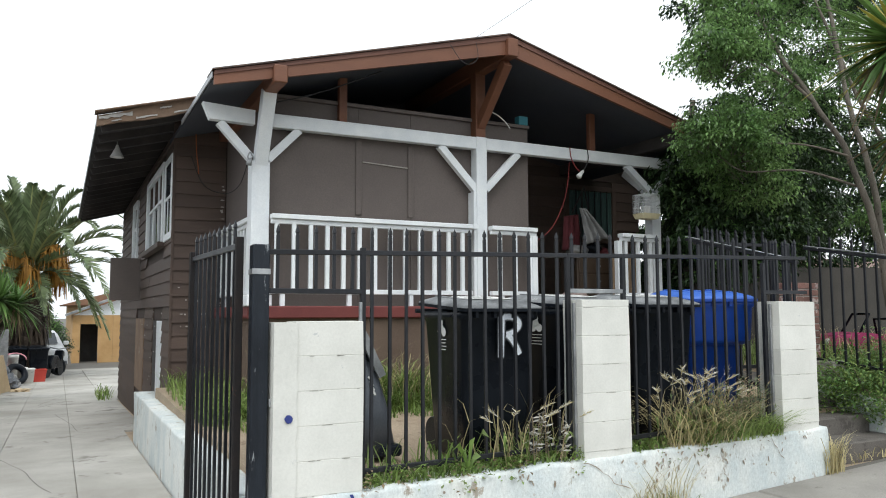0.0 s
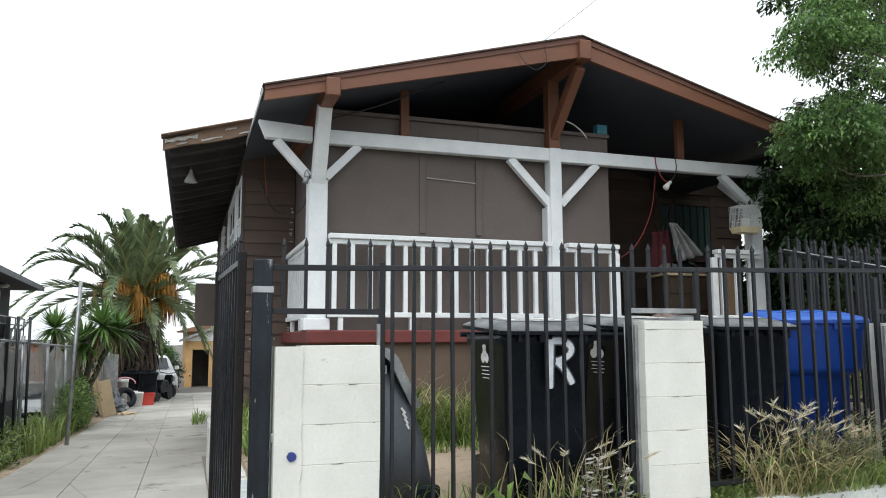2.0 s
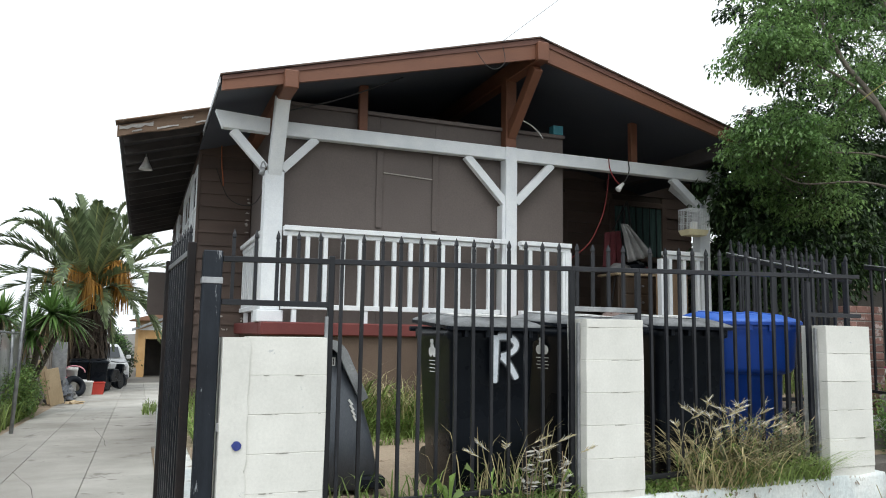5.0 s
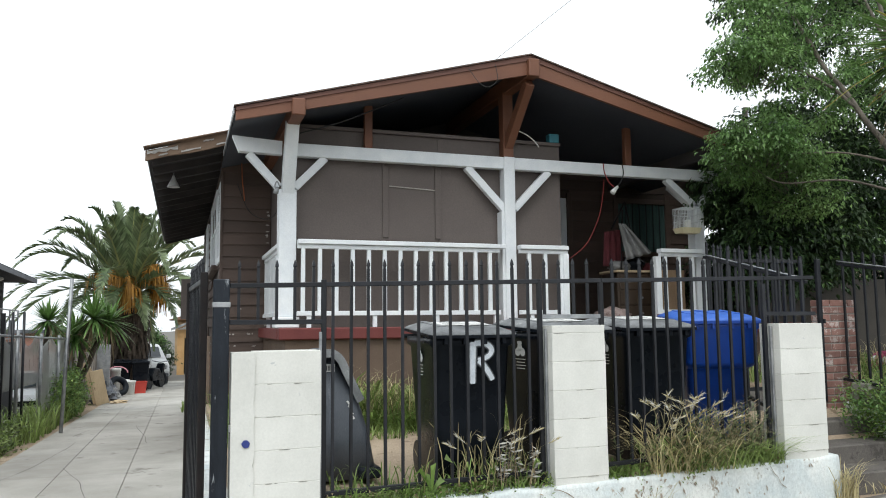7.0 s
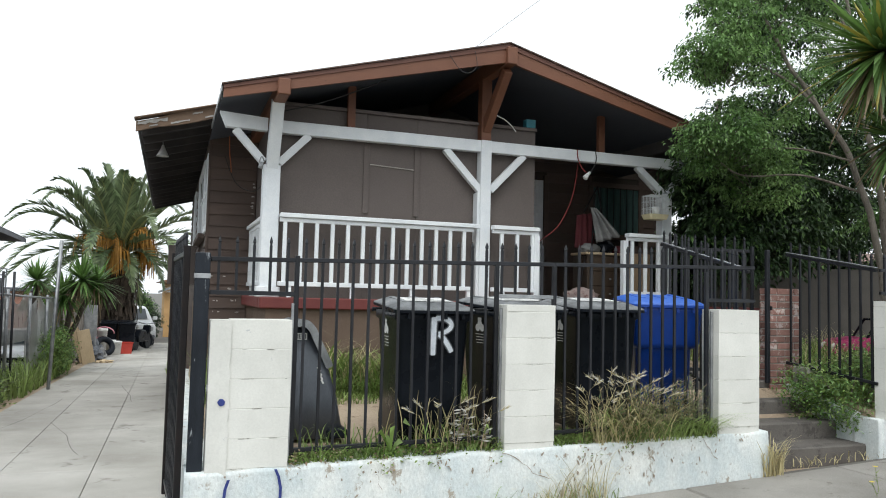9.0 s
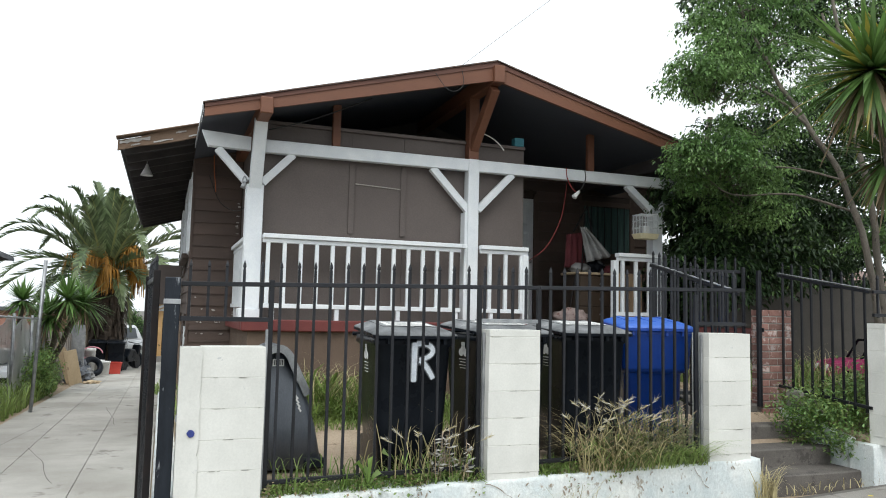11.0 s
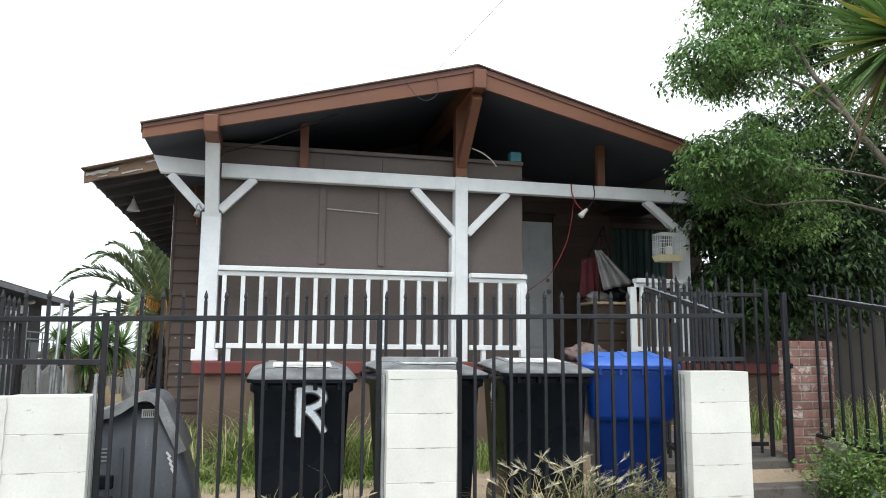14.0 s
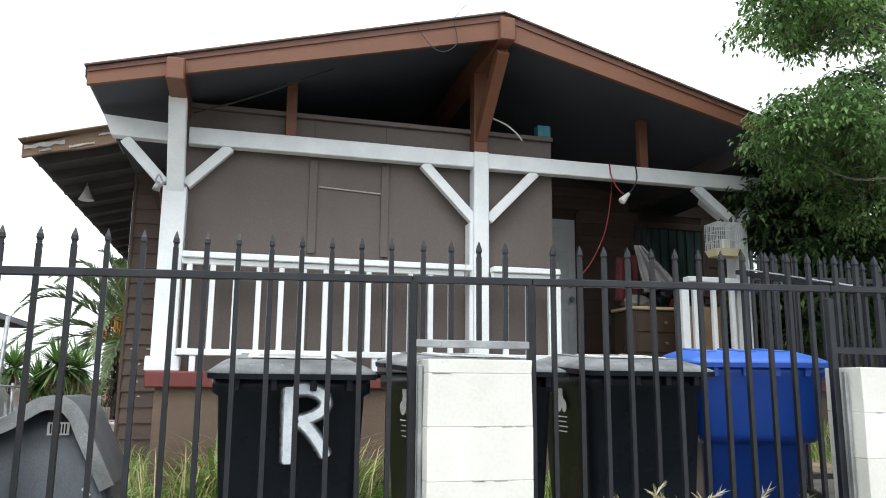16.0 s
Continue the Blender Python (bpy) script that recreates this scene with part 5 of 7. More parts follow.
def bird_cage():
    c = thing("wire_cage", "small empty white wire cage with a cream tray on the post", "cage")
    x0, x1, y0, y1, z0, z1 = 3.63, 3.90, 3.46, 3.66, 2.60, 2.87
    bm = bmesh.new()
    loft(bm, [rounded(0.26, 0.17, 0.02, z0 - 0.045, 2, (x0 + x1) / 2, (y0 + y1) / 2), rounded(0.30, 0.22, 0.02, z0 + 0.02, 2, (x0 + x1) / 2, (y0 + y1) / 2)])
    part("tray", bm, surface("cream_plastic", (0.62, 0.55, 0.34), (0.70, 0.63, 0.42), 0.5), c, "cream plastic tray")
    wire = surface("white_wire", (0.5, 0.52, 0.53), (0.62, 0.64, 0.65), 0.5)
    for i in range(13):
        x = lerp(x0, x1, i / 12)
        for y in (y0, y1):
            bar("wire", wire, c, (x, y, z0), (x, y, z1), 0.0035, 0.0035, (0, 1, 0), 0)
    for i in range(1, 9):
        y = lerp(y0, y1, i / 9)
        for x in (x0, x1):
            bar("wire", wire, c, (x, y, z0), (x, y, z1), 0.0035, 0.0035, (0, 1, 0), 0)
        bar("wire", wire, c, (x0, y, z1), (x1, y, z1), 0.0035, 0.0035, (0, 0, 1), 0)
    for z in (z0 + 0.10, z0 + 0.19, z1):
        for y in (y0, y1):
            bar("wire", wire, c, (x0, y, z), (x1, y, z), 0.005, 0.005, (0, 0, 1), 0)
        for x in (x0, x1):
            bar("wire", wire, c, (x, y0, z), (x, y1, z), 0.005, 0.005, (0, 0, 1), 0)
    block("perch_box", PAPER, c, x0 + 0.11, x0 + 0.19, y0 + 0.08, y0 + 0.14, z0 + 0.03, z0 + 0.13, 0.01)
    bar("hook", STEEL, c, ((x0 + x1) / 2, y1, z1), (4.0, 3.72, 2.88), 0.008, 0.008, (0, 0, 1), 0)


bird_cage()


def cloth(name, corners, mat, label, folds=7, amp=0.03, n=24, m=10, category="cloth"):
    """A draped cloth between four corners (top left, top right, bottom right, bottom left), with folds running down."""
    tl, tr, br, bl = [Vector(c) for c in corners]
    bm = bmesh.new()
    g = []
    for j in range(m + 1):
        v = j / m
        row = []
        for i in range(n + 1):
            u = i / n
            p = tl.lerp(tr, u).lerp(bl.lerp(br, u), v)
            w = amp * (0.4 + 0.6 * v) * (math.sin(folds * u * math.tau + 1.3 * v) + 0.5 * noise.noise(p * 9))
            row.append(bm.verts.new(p + Vector((0.2 * w, w, 0.3 * w * u))))
        g.append(row)
    for j in range(m):
        for i in range(n):
            bm.faces.new((g[j][i], g[j][i + 1], g[j + 1][i + 1], g[j + 1][i])).smooth = True
    ob = part(name, bm, mat)
    so = ob.modifiers.new("thick", "SOLIDIFY")
    so.thickness = 0.006
    return tagged(ob, label, category)


# Cloth grey set low; part of it stands for the porch's tree shade.
GREYCLOTH = surface("shade_greyed_cloth", (0.16, 0.16, 0.162), (0.27, 0.268, 0.258), 0.95, 4, 90, 0.2)
REDCLOTH = surface("dark_red_cloth", (0.09, 0.018, 0.022), (0.13, 0.028, 0.034), 0.95, 4, 90, 0.2)
RUG = surface("beige_patterned_rug", (0.22, 0.165, 0.15), (0.34, 0.27, 0.25), 0.95, 9, 80, 0.4, spots=(0.14, 0.06, 0.05), spot_scale=11, spot_cut=0.55)
WOOD = surface("dark_honey_wood", (0.034, 0.022, 0.014), (0.055, 0.035, 0.021), 0.5, 3, 60, 0.2, stretch=(1, 1, 0.3))
RAWWOOD = surface("raw_lumber", (0.42, 0.32, 0.20), (0.55, 0.43, 0.28), 0.8, 4, 60, 0.3, stretch=(1, 1, 0.3), spots=(0.25, 0.18, 0.11), spot_scale=8, spot_cut=0.62)
cloth("hanging_sheet", [(3.14, 4.15, 2.74), (3.20, 4.1, 2.73), (3.60, 4.1, 2.36), (3.24, 4.12, 2.26)], GREYCLOTH, "pale grey sheet hung from one corner on the porch", 3, 0.04)
cloth("hanging_shirt", [(3.10, 4.45, 2.66), (3.34, 4.45, 2.70), (3.40, 4.45, 2.22), (3.08, 4.45, 2.20)], REDCLOTH, "dark red cloth hanging on the porch", 3, 0.03)
pole_set = thing("folded_airer", "thin dark folding frame leaning on the porch", "frame")
for a, b in (((3.12, 4.3, 2.68), (3.34, 4.3, 3.06)), ((3.34, 4.3, 3.06), (3.46, 4.32, 2.50)), ((3.20, 4.28, 1.43), (3.30, 4.3, 2.95)), ((3.02, 4.28, 1.43), (3.16, 4.3, 2.1))):
    bm = bmesh.new()
    tube(bm, [a, b], 0.011, 6)
    part("pole", bm, RUST, pole_set)


def porch_dresser():
    d = thing("dresser", "brown wooden dresser piled with clutter", "dresser")
    x0, x1, y0, y1 = 3.16, 3.86, 4.25, 4.65
    block("body", WOOD, d, x0, x1, y0, y1, FLOOR + 0.002, 2.10, 0.008)
    block("top", RAWWOOD, d, x0 - 0.03, x1 + 0.03, y0 - 0.03, y1 + 0.02, 2.102, 2.135, 0.008)
    for k in range(3):
        dr = block("drawer", WOOD, d, x0 + 0.03, x1 - 0.03, y0 - 0.015, y0 - 0.002, 1.47 + 0.205 * k, 1.66 + 0.205 * k, 0.006)
        bm = bmesh.new()
        tube(bm, [((x0 + x1) / 2, y0 - 0.016, 1.565 + 0.205 * k), ((x0 + x1) / 2, y0 - 0.04, 1.565 + 0.205 * k)], 0.014, 8)
        part("knob", bm, STEEL, dr)


porch_dresser()
ply = block("plywood_board", surface("tan_plywood", (0.26, 0.17, 0.10), (0.36, 0.25, 0.155), 0.8, 3, 60, 0.3, stretch=(1, 1, 0.3)), None, 3.50, 3.97, 3.93, 3.95, FLOOR + 0.003, 2.12, 0.004)
tagged(ply, "tan plywood board standing behind the short railing", "board")
for (x, y, z, sx, sy, sz, mat, name, lab, cat) in (
        (3.30, 4.42, 2.137, 0.15, 0.12, 0.075, GREYCLOTH, "crumpled_cloth", "crumpled pale cloth on the dresser", "cloth"),
        (3.52, 4.40, 2.137, 0.13, 0.12, 0.10, BINBLACK, "dark_bag", "dark soft bag on the dresser", "bag"),
        (3.74, 4.42, 2.137, 0.08, 0.08, 0.06, REDCLOTH, "red_bundle", "small red bundle on the dresser", "cloth"),
        (2.98, 4.1, FLOOR + 0.003, 0.24, 0.18, 0.12, RUG, "rolled_rug", "beige patterned rug heaped on the porch floor", "rug")):
    bm = bmesh.new()
    bmesh.ops.create_icosphere(bm, subdivisions=3, radius=1.0)
    for v in bm.verts:
        v.co *= 1 + 0.35 * noise.noise(v.co * 2.2 + Vector((x * 9, 0, 0))) + 0.12 * noise.noise(v.co * 6)
        v.co = Vector((x + v.co.x * sx, y + v.co.y * sy, z + max(v.co.z * sz + sz * 0.8, 0)))
    for f in bm.faces:
        f.smooth = True
    tagged(part(name, bm, mat), lab, cat)
blocks_red = thing("loose_bricks", "stack of loose red bricks on the porch ledge", "bricks")
for i in range(6):
    block("brick", BRICK, blocks_red, 3.30 + 0.215 * (i % 3), 3.505 + 0.215 * (i % 3), 3.52, 3.61, FLOOR + 0.006 + 0.06 * (i // 3), FLOOR + 0.063 + 0.06 * (i // 3), 0.004)
block_t = block("teal_box", surface("teal_plastic", (0.03, 0.16, 0.20), (0.05, 0.22, 0.27), 0.5), None, 1.98, 2.11, 3.80, 3.90, 3.662, 3.77, 0.004)
tagged(block_t, "small teal box on top of the porch panel", "box")


# ---- pink toy car in the garden ----
def toy_car():
    pink = surface("pink_plastic", (0.42, 0.035, 0.14), (0.50, 0.06, 0.19), 0.4, 3, 80, 0.05)
    c = thing("toy_car", "pink plastic ride-on toy car in the garden grass", "toy car", "", pose(5.95, 2.2, 0.74, 0, 0, -28))
    bm = bmesh.new()
    prof = [(-0.48, 0.10), (-0.50, 0.22), (-0.44, 0.32), (-0.12, 0.36), (0.20, 0.33), (0.44, 0.31), (0.50, 0.20), (0.48, 0.10)]
    loft(bm, [[(x, y * k, z * (1 if k == 1 else 1)) for x, z in prof] for y, k in ((-0.27, 1), (-0.2, 1), (0.2, 1), (0.27, 1))])
    bmesh.ops.bevel(bm, geom=list(bm.edges), offset=0.02, segments=2, affect="EDGES")
    part("body", bm, pink, c)
    for sx in (-0.3, 0.3):
        for sy in (-0.28, 0.28):
            bm = bmesh.new()
            tube(bm, [(sx, sy - 0.04, 0.11), (sx, sy + 0.04, 0.11)], 0.11, 16)
            part("wheel", bm, BINBLACK, c)
    bm = bmesh.new()
    tube(bm, [(-0.12, -0.22, 0.34), (0.02, -0.20, 0.58), (0.02, 0.20, 0.58), (-0.12, 0.22, 0.34)], 0.016, 8)
    part("windscreen_frame", bm, BINBLACK, c)
    bm = bmesh.new()
    tube(bm, [(0.32, -0.2, 0.32), (0.28, -0.18, 0.52), (0.28, 0.18, 0.52), (0.32, 0.2, 0.32)], 0.016, 8)
    part("roll_bar", bm, BINBLACK, c)
    for sy in (-0.16, 0.16):
        bm = bmesh.new()
        bmesh.ops.create_uvsphere(bm, u_segments=10, v_segments=6, radius=0.045, matrix=Matrix.Translation((-0.47, sy, 0.24)))
        part("headlight", bm, PAPER, c)


toy_car()


# ---- trees and shrubs ----
def limb(bm, pts, r0, r1, n=9):
    line = smooth_line(pts, 6)
    k = len(line) - 1
    line = [p + Vector((noise.noise(p * 2.1), noise.noise(p * 2.1 + Vector((7, 0, 0))), 0)) * 0.03 for p in line]
    tube(bm, line, [lerp(r0, r1, i / k) * (1 + 0.08 * noise.noise(p * 6)) for i, p in enumerate(line)], n)


def clump_leaves(rng, c, r, n, sprigs, spread=0.13, shell=0.55):
    """Leaf centres for one clump of foliage: sprigs in the outer part of an ellipsoid, leaves strung below each."""
    d = rng.normal(size=(sprigs, 3))
    d /= np.linalg.norm(d, axis=1)[:, None]
    rad = rng.uniform(shell, 1.08, sprigs)[:, None]
    s = np.array(c) + d * rad * np.array(r)
    k = rng.integers(0, sprigs, n)
    off = rng.normal(0, spread, (n, 3))
    off[:, 2] -= np.abs(rng.normal(0, spread * 0.8, n))
    return s[k] + off


def boughs(rng, c, r, n, per=95, size=(0.09, 0.23), inner=0.35):
    """Leafy boughs in an ellipsoid, each a rounded drooping tuft: leaf centres, the way each leaf grows, and the boughs' middles."""
    k = max(5, n // per)
    d = rng.normal(size=(k, 3))
    d /= np.linalg.norm(d, axis=1)[:, None]
    mid = np.array(c) + d * (rng.uniform(inner ** 3, 1.0, k) ** (1 / 3))[:, None] * np.array(r)
    rad = rng.uniform(*size, k)
    i = rng.integers(0, k, n)
    o = rng.normal(size=(n, 3))
    o /= np.linalg.norm(o, axis=1)[:, None]
    o[:, 2] = np.abs(o[:, 2]) * 1.25 - 0.35
    p = mid[i] + o * (rad[i] * rng.uniform(0.45, 1.05, n))[:, None] * np.array((1.15, 1.15, 0.75))
    p[:, 2] -= np.where(rng.random(n) < 0.20, rng.uniform(0, 0.14, n), 0)
    return p, o, mid


def build_ficus():
    rng = np.random.default_rng(11)
    t = thing("ficus_tree", "leafy green tree with pale leaning limbs beside the porch", "tree")
    bm = bmesh.new()
    limb(bm, [(5.2, 1.25, 0.6), (5.08, 1.3, 1.9), (4.92, 1.5, 3.06), (4.65, 1.7, 3.7), (4.42, 1.95, 4.3), (4.2, 2.2, 5.1), (4.1, 2.4, 5.8)], 0.042, 0.015)
    part("trunk", bm, BARK, t)
    for pts, a, b in (
            ([(4.62, 1.72, 3.75), (4.35, 1.95, 4.1), (3.9, 2.1, 4.3), (3.3, 2.1, 4.3)], 0.03, 0.008),
            ([(5.3, 1.35, 1.2), (5.35, 1.5, 2.6), (5.5, 1.9, 4.0), (5.6, 2.2, 5.4), (5.5, 2.4, 6.6)], 0.06, 0.02),
            ([(5.9, 1.5, 0.6), (6.1, 1.5, 1.6), (6.3, 1.6, 2.6), (6.7, 1.7, 3.6), (7.1, 2.2, 5.0)], 0.075, 0.026),
            ([(6.25, 1.55, 2.3), (6.0, 1.6, 3.0), (5.7, 1.9, 4.0), (5.5, 2.3, 5.4)], 0.06, 0.02),
            ([(6.7, 1.8, 0.7), (6.95, 1.8, 2.2), (7.5, 2.0, 3.6), (8.0, 2.5, 5.2)], 0.075, 0.028),
            ([(5.0, 1.45, 2.75), (4.5, 1.8, 2.95), (3.95, 2.1, 2.95), (3.7, 2.2, 3.1)], 0.022, 0.007),
            ([(4.9, 1.5, 3.1), (4.4, 1.8, 3.25), (3.9, 2.1, 3.25)], 0.020, 0.007)):
        bm = bmesh.new()
        limb(bm, pts, a * 0.72, b * 0.72, 8)
        part("limb", bm, BARK, t)
    bright = [((3.50, 2.05, 4.12), (0.50, 0.40, 0.22), 1500), ((3.74, 2.1, 4.74), (0.40, 0.40, 0.32), 1400), ((4.1, 2.2, 4.3), (0.5, 0.5, 0.5), 1800), ((3.92, 2.1, 5.30), (0.56, 0.55, 0.36), 2100), ((3.45, 2.0, 4.30), (0.60, 0.45, 0.15), 1700), ((3.82, 2.25, 3.30), (0.64, 0.55, 0.36), 4000),
              ((4.5, 2.3, 5.0), (0.8, 0.7, 0.7), 2500), ((4.65, 2.4, 4.0), (0.6, 0.7, 0.5), 2000), ((4.55, 2.5, 3.05), (0.6, 0.6, 0.45), 2600),
              ((5.5, 2.5, 5.7), (1.1, 0.9, 0.9), 3000), ((5.1, 2.6, 6.7), (1.2, 0.9, 0.7), 2600), ((6.8, 2.4, 6.6), (1.4, 1.0, 1.0), 2800), ((7.4, 2.8, 5.3), (1.3, 1.0, 1.0), 2600),
              ((6.2, 2.7, 4.6), (0.9, 0.8, 0.7), 2600), ((8.8, 3.0, 6.0), (1.3, 1.2, 1.3), 3600), ((5.6, 1.6, 2.55), (0.35, 0.3, 0.3), 420), ((6.6, 1.6, 3.0), (0.4, 0.3, 0.35), 420)]
    pts, outs, twigs = [], [], bmesh.new()
    for c, r, n in bright:
        q, o, mids = boughs(rng, c, r, int(n * (2.2 if c[2] < 3.6 else 1.45)))
        pts.append(q)
        outs.append(o)
        for m in mids[::2]:
            a, b = Vector(m), Vector(m) * 0.45 + Vector(c) * 0.55 - Vector((0, 0, 0.12))
            tube(twigs, [b, (a * 0.6 + b * 0.4) + Vector((0, 0, 0.04)), a], [0.009, 0.006, 0.003], 4)
    pts, outs = np.concatenate(pts), np.concatenate(outs)
    tagged(part("twig_work", twigs, BARK, t), kind="stuff")
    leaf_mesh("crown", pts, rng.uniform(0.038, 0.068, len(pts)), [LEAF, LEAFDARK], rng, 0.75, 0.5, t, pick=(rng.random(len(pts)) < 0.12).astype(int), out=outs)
    t2 = thing("shade_tree", "dense green tree behind the garden fence, canopy shade in its leaf colour", "tree")
    bm = bmesh.new()
    limb(bm, [(5.2, 4.6, 0.6), (5.25, 4.6, 2.0), (5.5, 4.6, 3.2), (5.6, 4.5, 4.6)], 0.12, 0.04)
    part("trunk", bm, BARK, t2)
    # These clumps get the leaf colour with shade put into it.
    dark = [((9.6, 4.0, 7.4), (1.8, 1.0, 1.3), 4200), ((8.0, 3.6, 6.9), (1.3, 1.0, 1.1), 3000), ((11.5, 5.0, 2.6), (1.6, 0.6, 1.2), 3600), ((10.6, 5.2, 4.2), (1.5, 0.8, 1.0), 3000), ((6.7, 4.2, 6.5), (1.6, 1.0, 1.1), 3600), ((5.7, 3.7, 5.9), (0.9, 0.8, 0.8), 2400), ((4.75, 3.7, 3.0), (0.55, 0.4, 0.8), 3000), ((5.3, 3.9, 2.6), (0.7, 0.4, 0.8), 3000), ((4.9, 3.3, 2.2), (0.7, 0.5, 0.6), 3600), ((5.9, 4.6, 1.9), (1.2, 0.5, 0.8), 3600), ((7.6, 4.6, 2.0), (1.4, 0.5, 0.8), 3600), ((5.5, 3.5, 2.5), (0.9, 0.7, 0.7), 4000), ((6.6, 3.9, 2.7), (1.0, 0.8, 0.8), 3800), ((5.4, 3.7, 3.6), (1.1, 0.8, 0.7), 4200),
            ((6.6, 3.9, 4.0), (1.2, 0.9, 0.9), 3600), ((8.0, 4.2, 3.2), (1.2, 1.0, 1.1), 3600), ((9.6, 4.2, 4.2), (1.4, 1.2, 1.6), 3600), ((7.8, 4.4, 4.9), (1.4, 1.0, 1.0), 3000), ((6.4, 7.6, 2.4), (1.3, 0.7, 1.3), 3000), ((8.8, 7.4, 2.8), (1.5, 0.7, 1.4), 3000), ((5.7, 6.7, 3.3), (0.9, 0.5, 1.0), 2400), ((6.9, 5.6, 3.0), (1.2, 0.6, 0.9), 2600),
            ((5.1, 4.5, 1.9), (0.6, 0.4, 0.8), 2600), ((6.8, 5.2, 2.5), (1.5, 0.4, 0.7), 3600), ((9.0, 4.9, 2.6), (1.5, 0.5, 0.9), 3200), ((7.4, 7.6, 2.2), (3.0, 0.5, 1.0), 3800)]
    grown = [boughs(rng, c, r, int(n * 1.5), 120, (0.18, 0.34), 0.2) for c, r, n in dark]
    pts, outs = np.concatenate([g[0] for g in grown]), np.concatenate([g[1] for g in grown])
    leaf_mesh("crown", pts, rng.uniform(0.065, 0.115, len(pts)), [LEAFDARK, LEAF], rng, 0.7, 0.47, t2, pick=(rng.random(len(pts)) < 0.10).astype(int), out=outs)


build_ficus()


def yucca_head(rng, c, length, n, tilt=(0, 0, 1), width=0.022, gold=0.0, dead=0.12, low=-0.75):
    """Stiff pointed blades round a centre; the lower ones droop and are dry."""
    parts = []
    axis = Vector(tilt).normalized()
    rot = Vector((0, 0, 1)).rotation_difference(axis)
    for i in range(n):
        az = rng.uniform(0, math.tau)
        el = math.asin(rng.uniform(low, 1.0))
        d = rot @ Vector((math.cos(az) * math.cos(el), math.sin(az) * math.cos(el), math.sin(el)))
        L = length * rng.uniform(0.55, 1.10) * (1.0 if el > -0.2 else 0.85)
        side = d.cross(Vector((0, 0, 1)))
        side = side.normalized() if side.length > 0.05 else Vector((1, 0, 0))
        droop = 0.03 + 0.22 * rng.random() ** 2 + (0.22 if el < -0.1 else 0)
        pts = [Vector(c) + d * (L * t) - Vector((0, 0, droop * L * t * t)) for t in (0.04, 0.35, 0.7, 1.0)]
        k = 1 if rng.random() < gold else (2 if el < -0.35 and rng.random() < dead * 4 else 0)
        parts.append((pts, [width * 0.7, width, width * 0.75, 0.001], side, k))
    return parts


def yucca(name_label, base, heads, length, n, width, seed=1, trunk_r=0.07, near=False, low=-0.75):
    rng = random.Random(seed)
    y = thing("yucca", name_label, "yucca")
    for c, tilt, gold in heads:
        bm = bmesh.new()
        c = Vector(c)
        limb(bm, [base, Vector(base).lerp(c, 0.4) + Vector((0.06, 0.04, 0)), Vector(base).lerp(c, 0.75), c], trunk_r, trunk_r * 0.75, 8)
        part("trunk", bm, STEM, y)
        strips = yucca_head(rng, c, length, n, tilt, width, gold, low=low)
        if near:
            blades("rosette", yucca_head(rng, c, length * 0.88, n, tilt, width, gold, low=low), [YUCCALEAF, YUCCAGOLD, DEADLEAF], parent=y, kind="stuff")
            for pts, ws, side, k in strips:
                bm = bmesh.new()
                up = (pts[1] - pts[0]).cross(Vector(side)).normalized() * 0.006
                rows = [[bm.verts.new(p - Vector(side) * w + up), bm.verts.new(p), bm.verts.new(p + Vector(side) * w + up)] for p, w in zip(pts, ws)]
                for a, b in zip(rows, rows[1:]):
                    bm.faces.new((a[0], a[1], b[1], b[0]))
                    bm.faces.new((a[1], a[2], b[2], b[1]))
                part("blade", bm, (YUCCALEAF, YUCCAGOLD, DEADLEAF)[k], y)
        else:
            blades("rosette", strips, [YUCCALEAF, YUCCAGOLD, DEADLEAF], parent=y, kind="stuff")
    return y


yucca("tall spiky yucca with a yellowing head beside the steps", (5.15, 0.75, 0.6), [((3.77, 0.15, 3.80), (-0.35, -0.3, 0.9), 0.16), ((4.40, 0.30, 3.90), (0.5, -0.3, 0.8), 0.7)], 0.88, 145, 0.027, 3, 0.030, True, -0.95)
yucca("yucca with several dull green heads over the garden fence", (5.75, 0.95, 0.6), [((4.35, 0.45, 3.12), (0, -0.3, 0.9), 0.05), ((5.25, 0.55, 4.85), (0.2, -0.2, 0.9), 0.0), ((5.45, 0.7, 3.75), (0.3, 0, 0.9), 0.2)], 0.76, 100, 0.025, 4, 0.030, True, -0.95)
yucca("green spiky yucca beside the driveway fence", (-4.85, 14.9, -0.5), [((-4.10, 14.2, 1.66), (0, -0.1, 1), 0.0), ((-3.82, 14.7, 1.60), (0.3, 0, 0.9), 0.0), ((-4.5, 14.5, 1.30), (0.0, -0.2, 0.9), 0.0)], 0.78, 200, 0.026, 5, low=-0.9)
yucca("small green yucca behind the driveway fence", (-5.3, 15.4, -0.7), [((-5.18, 15.3, 1.62), (0, 0, 1), 0.0)], 0.66, 180, 0.026, 6, low=-0.7)


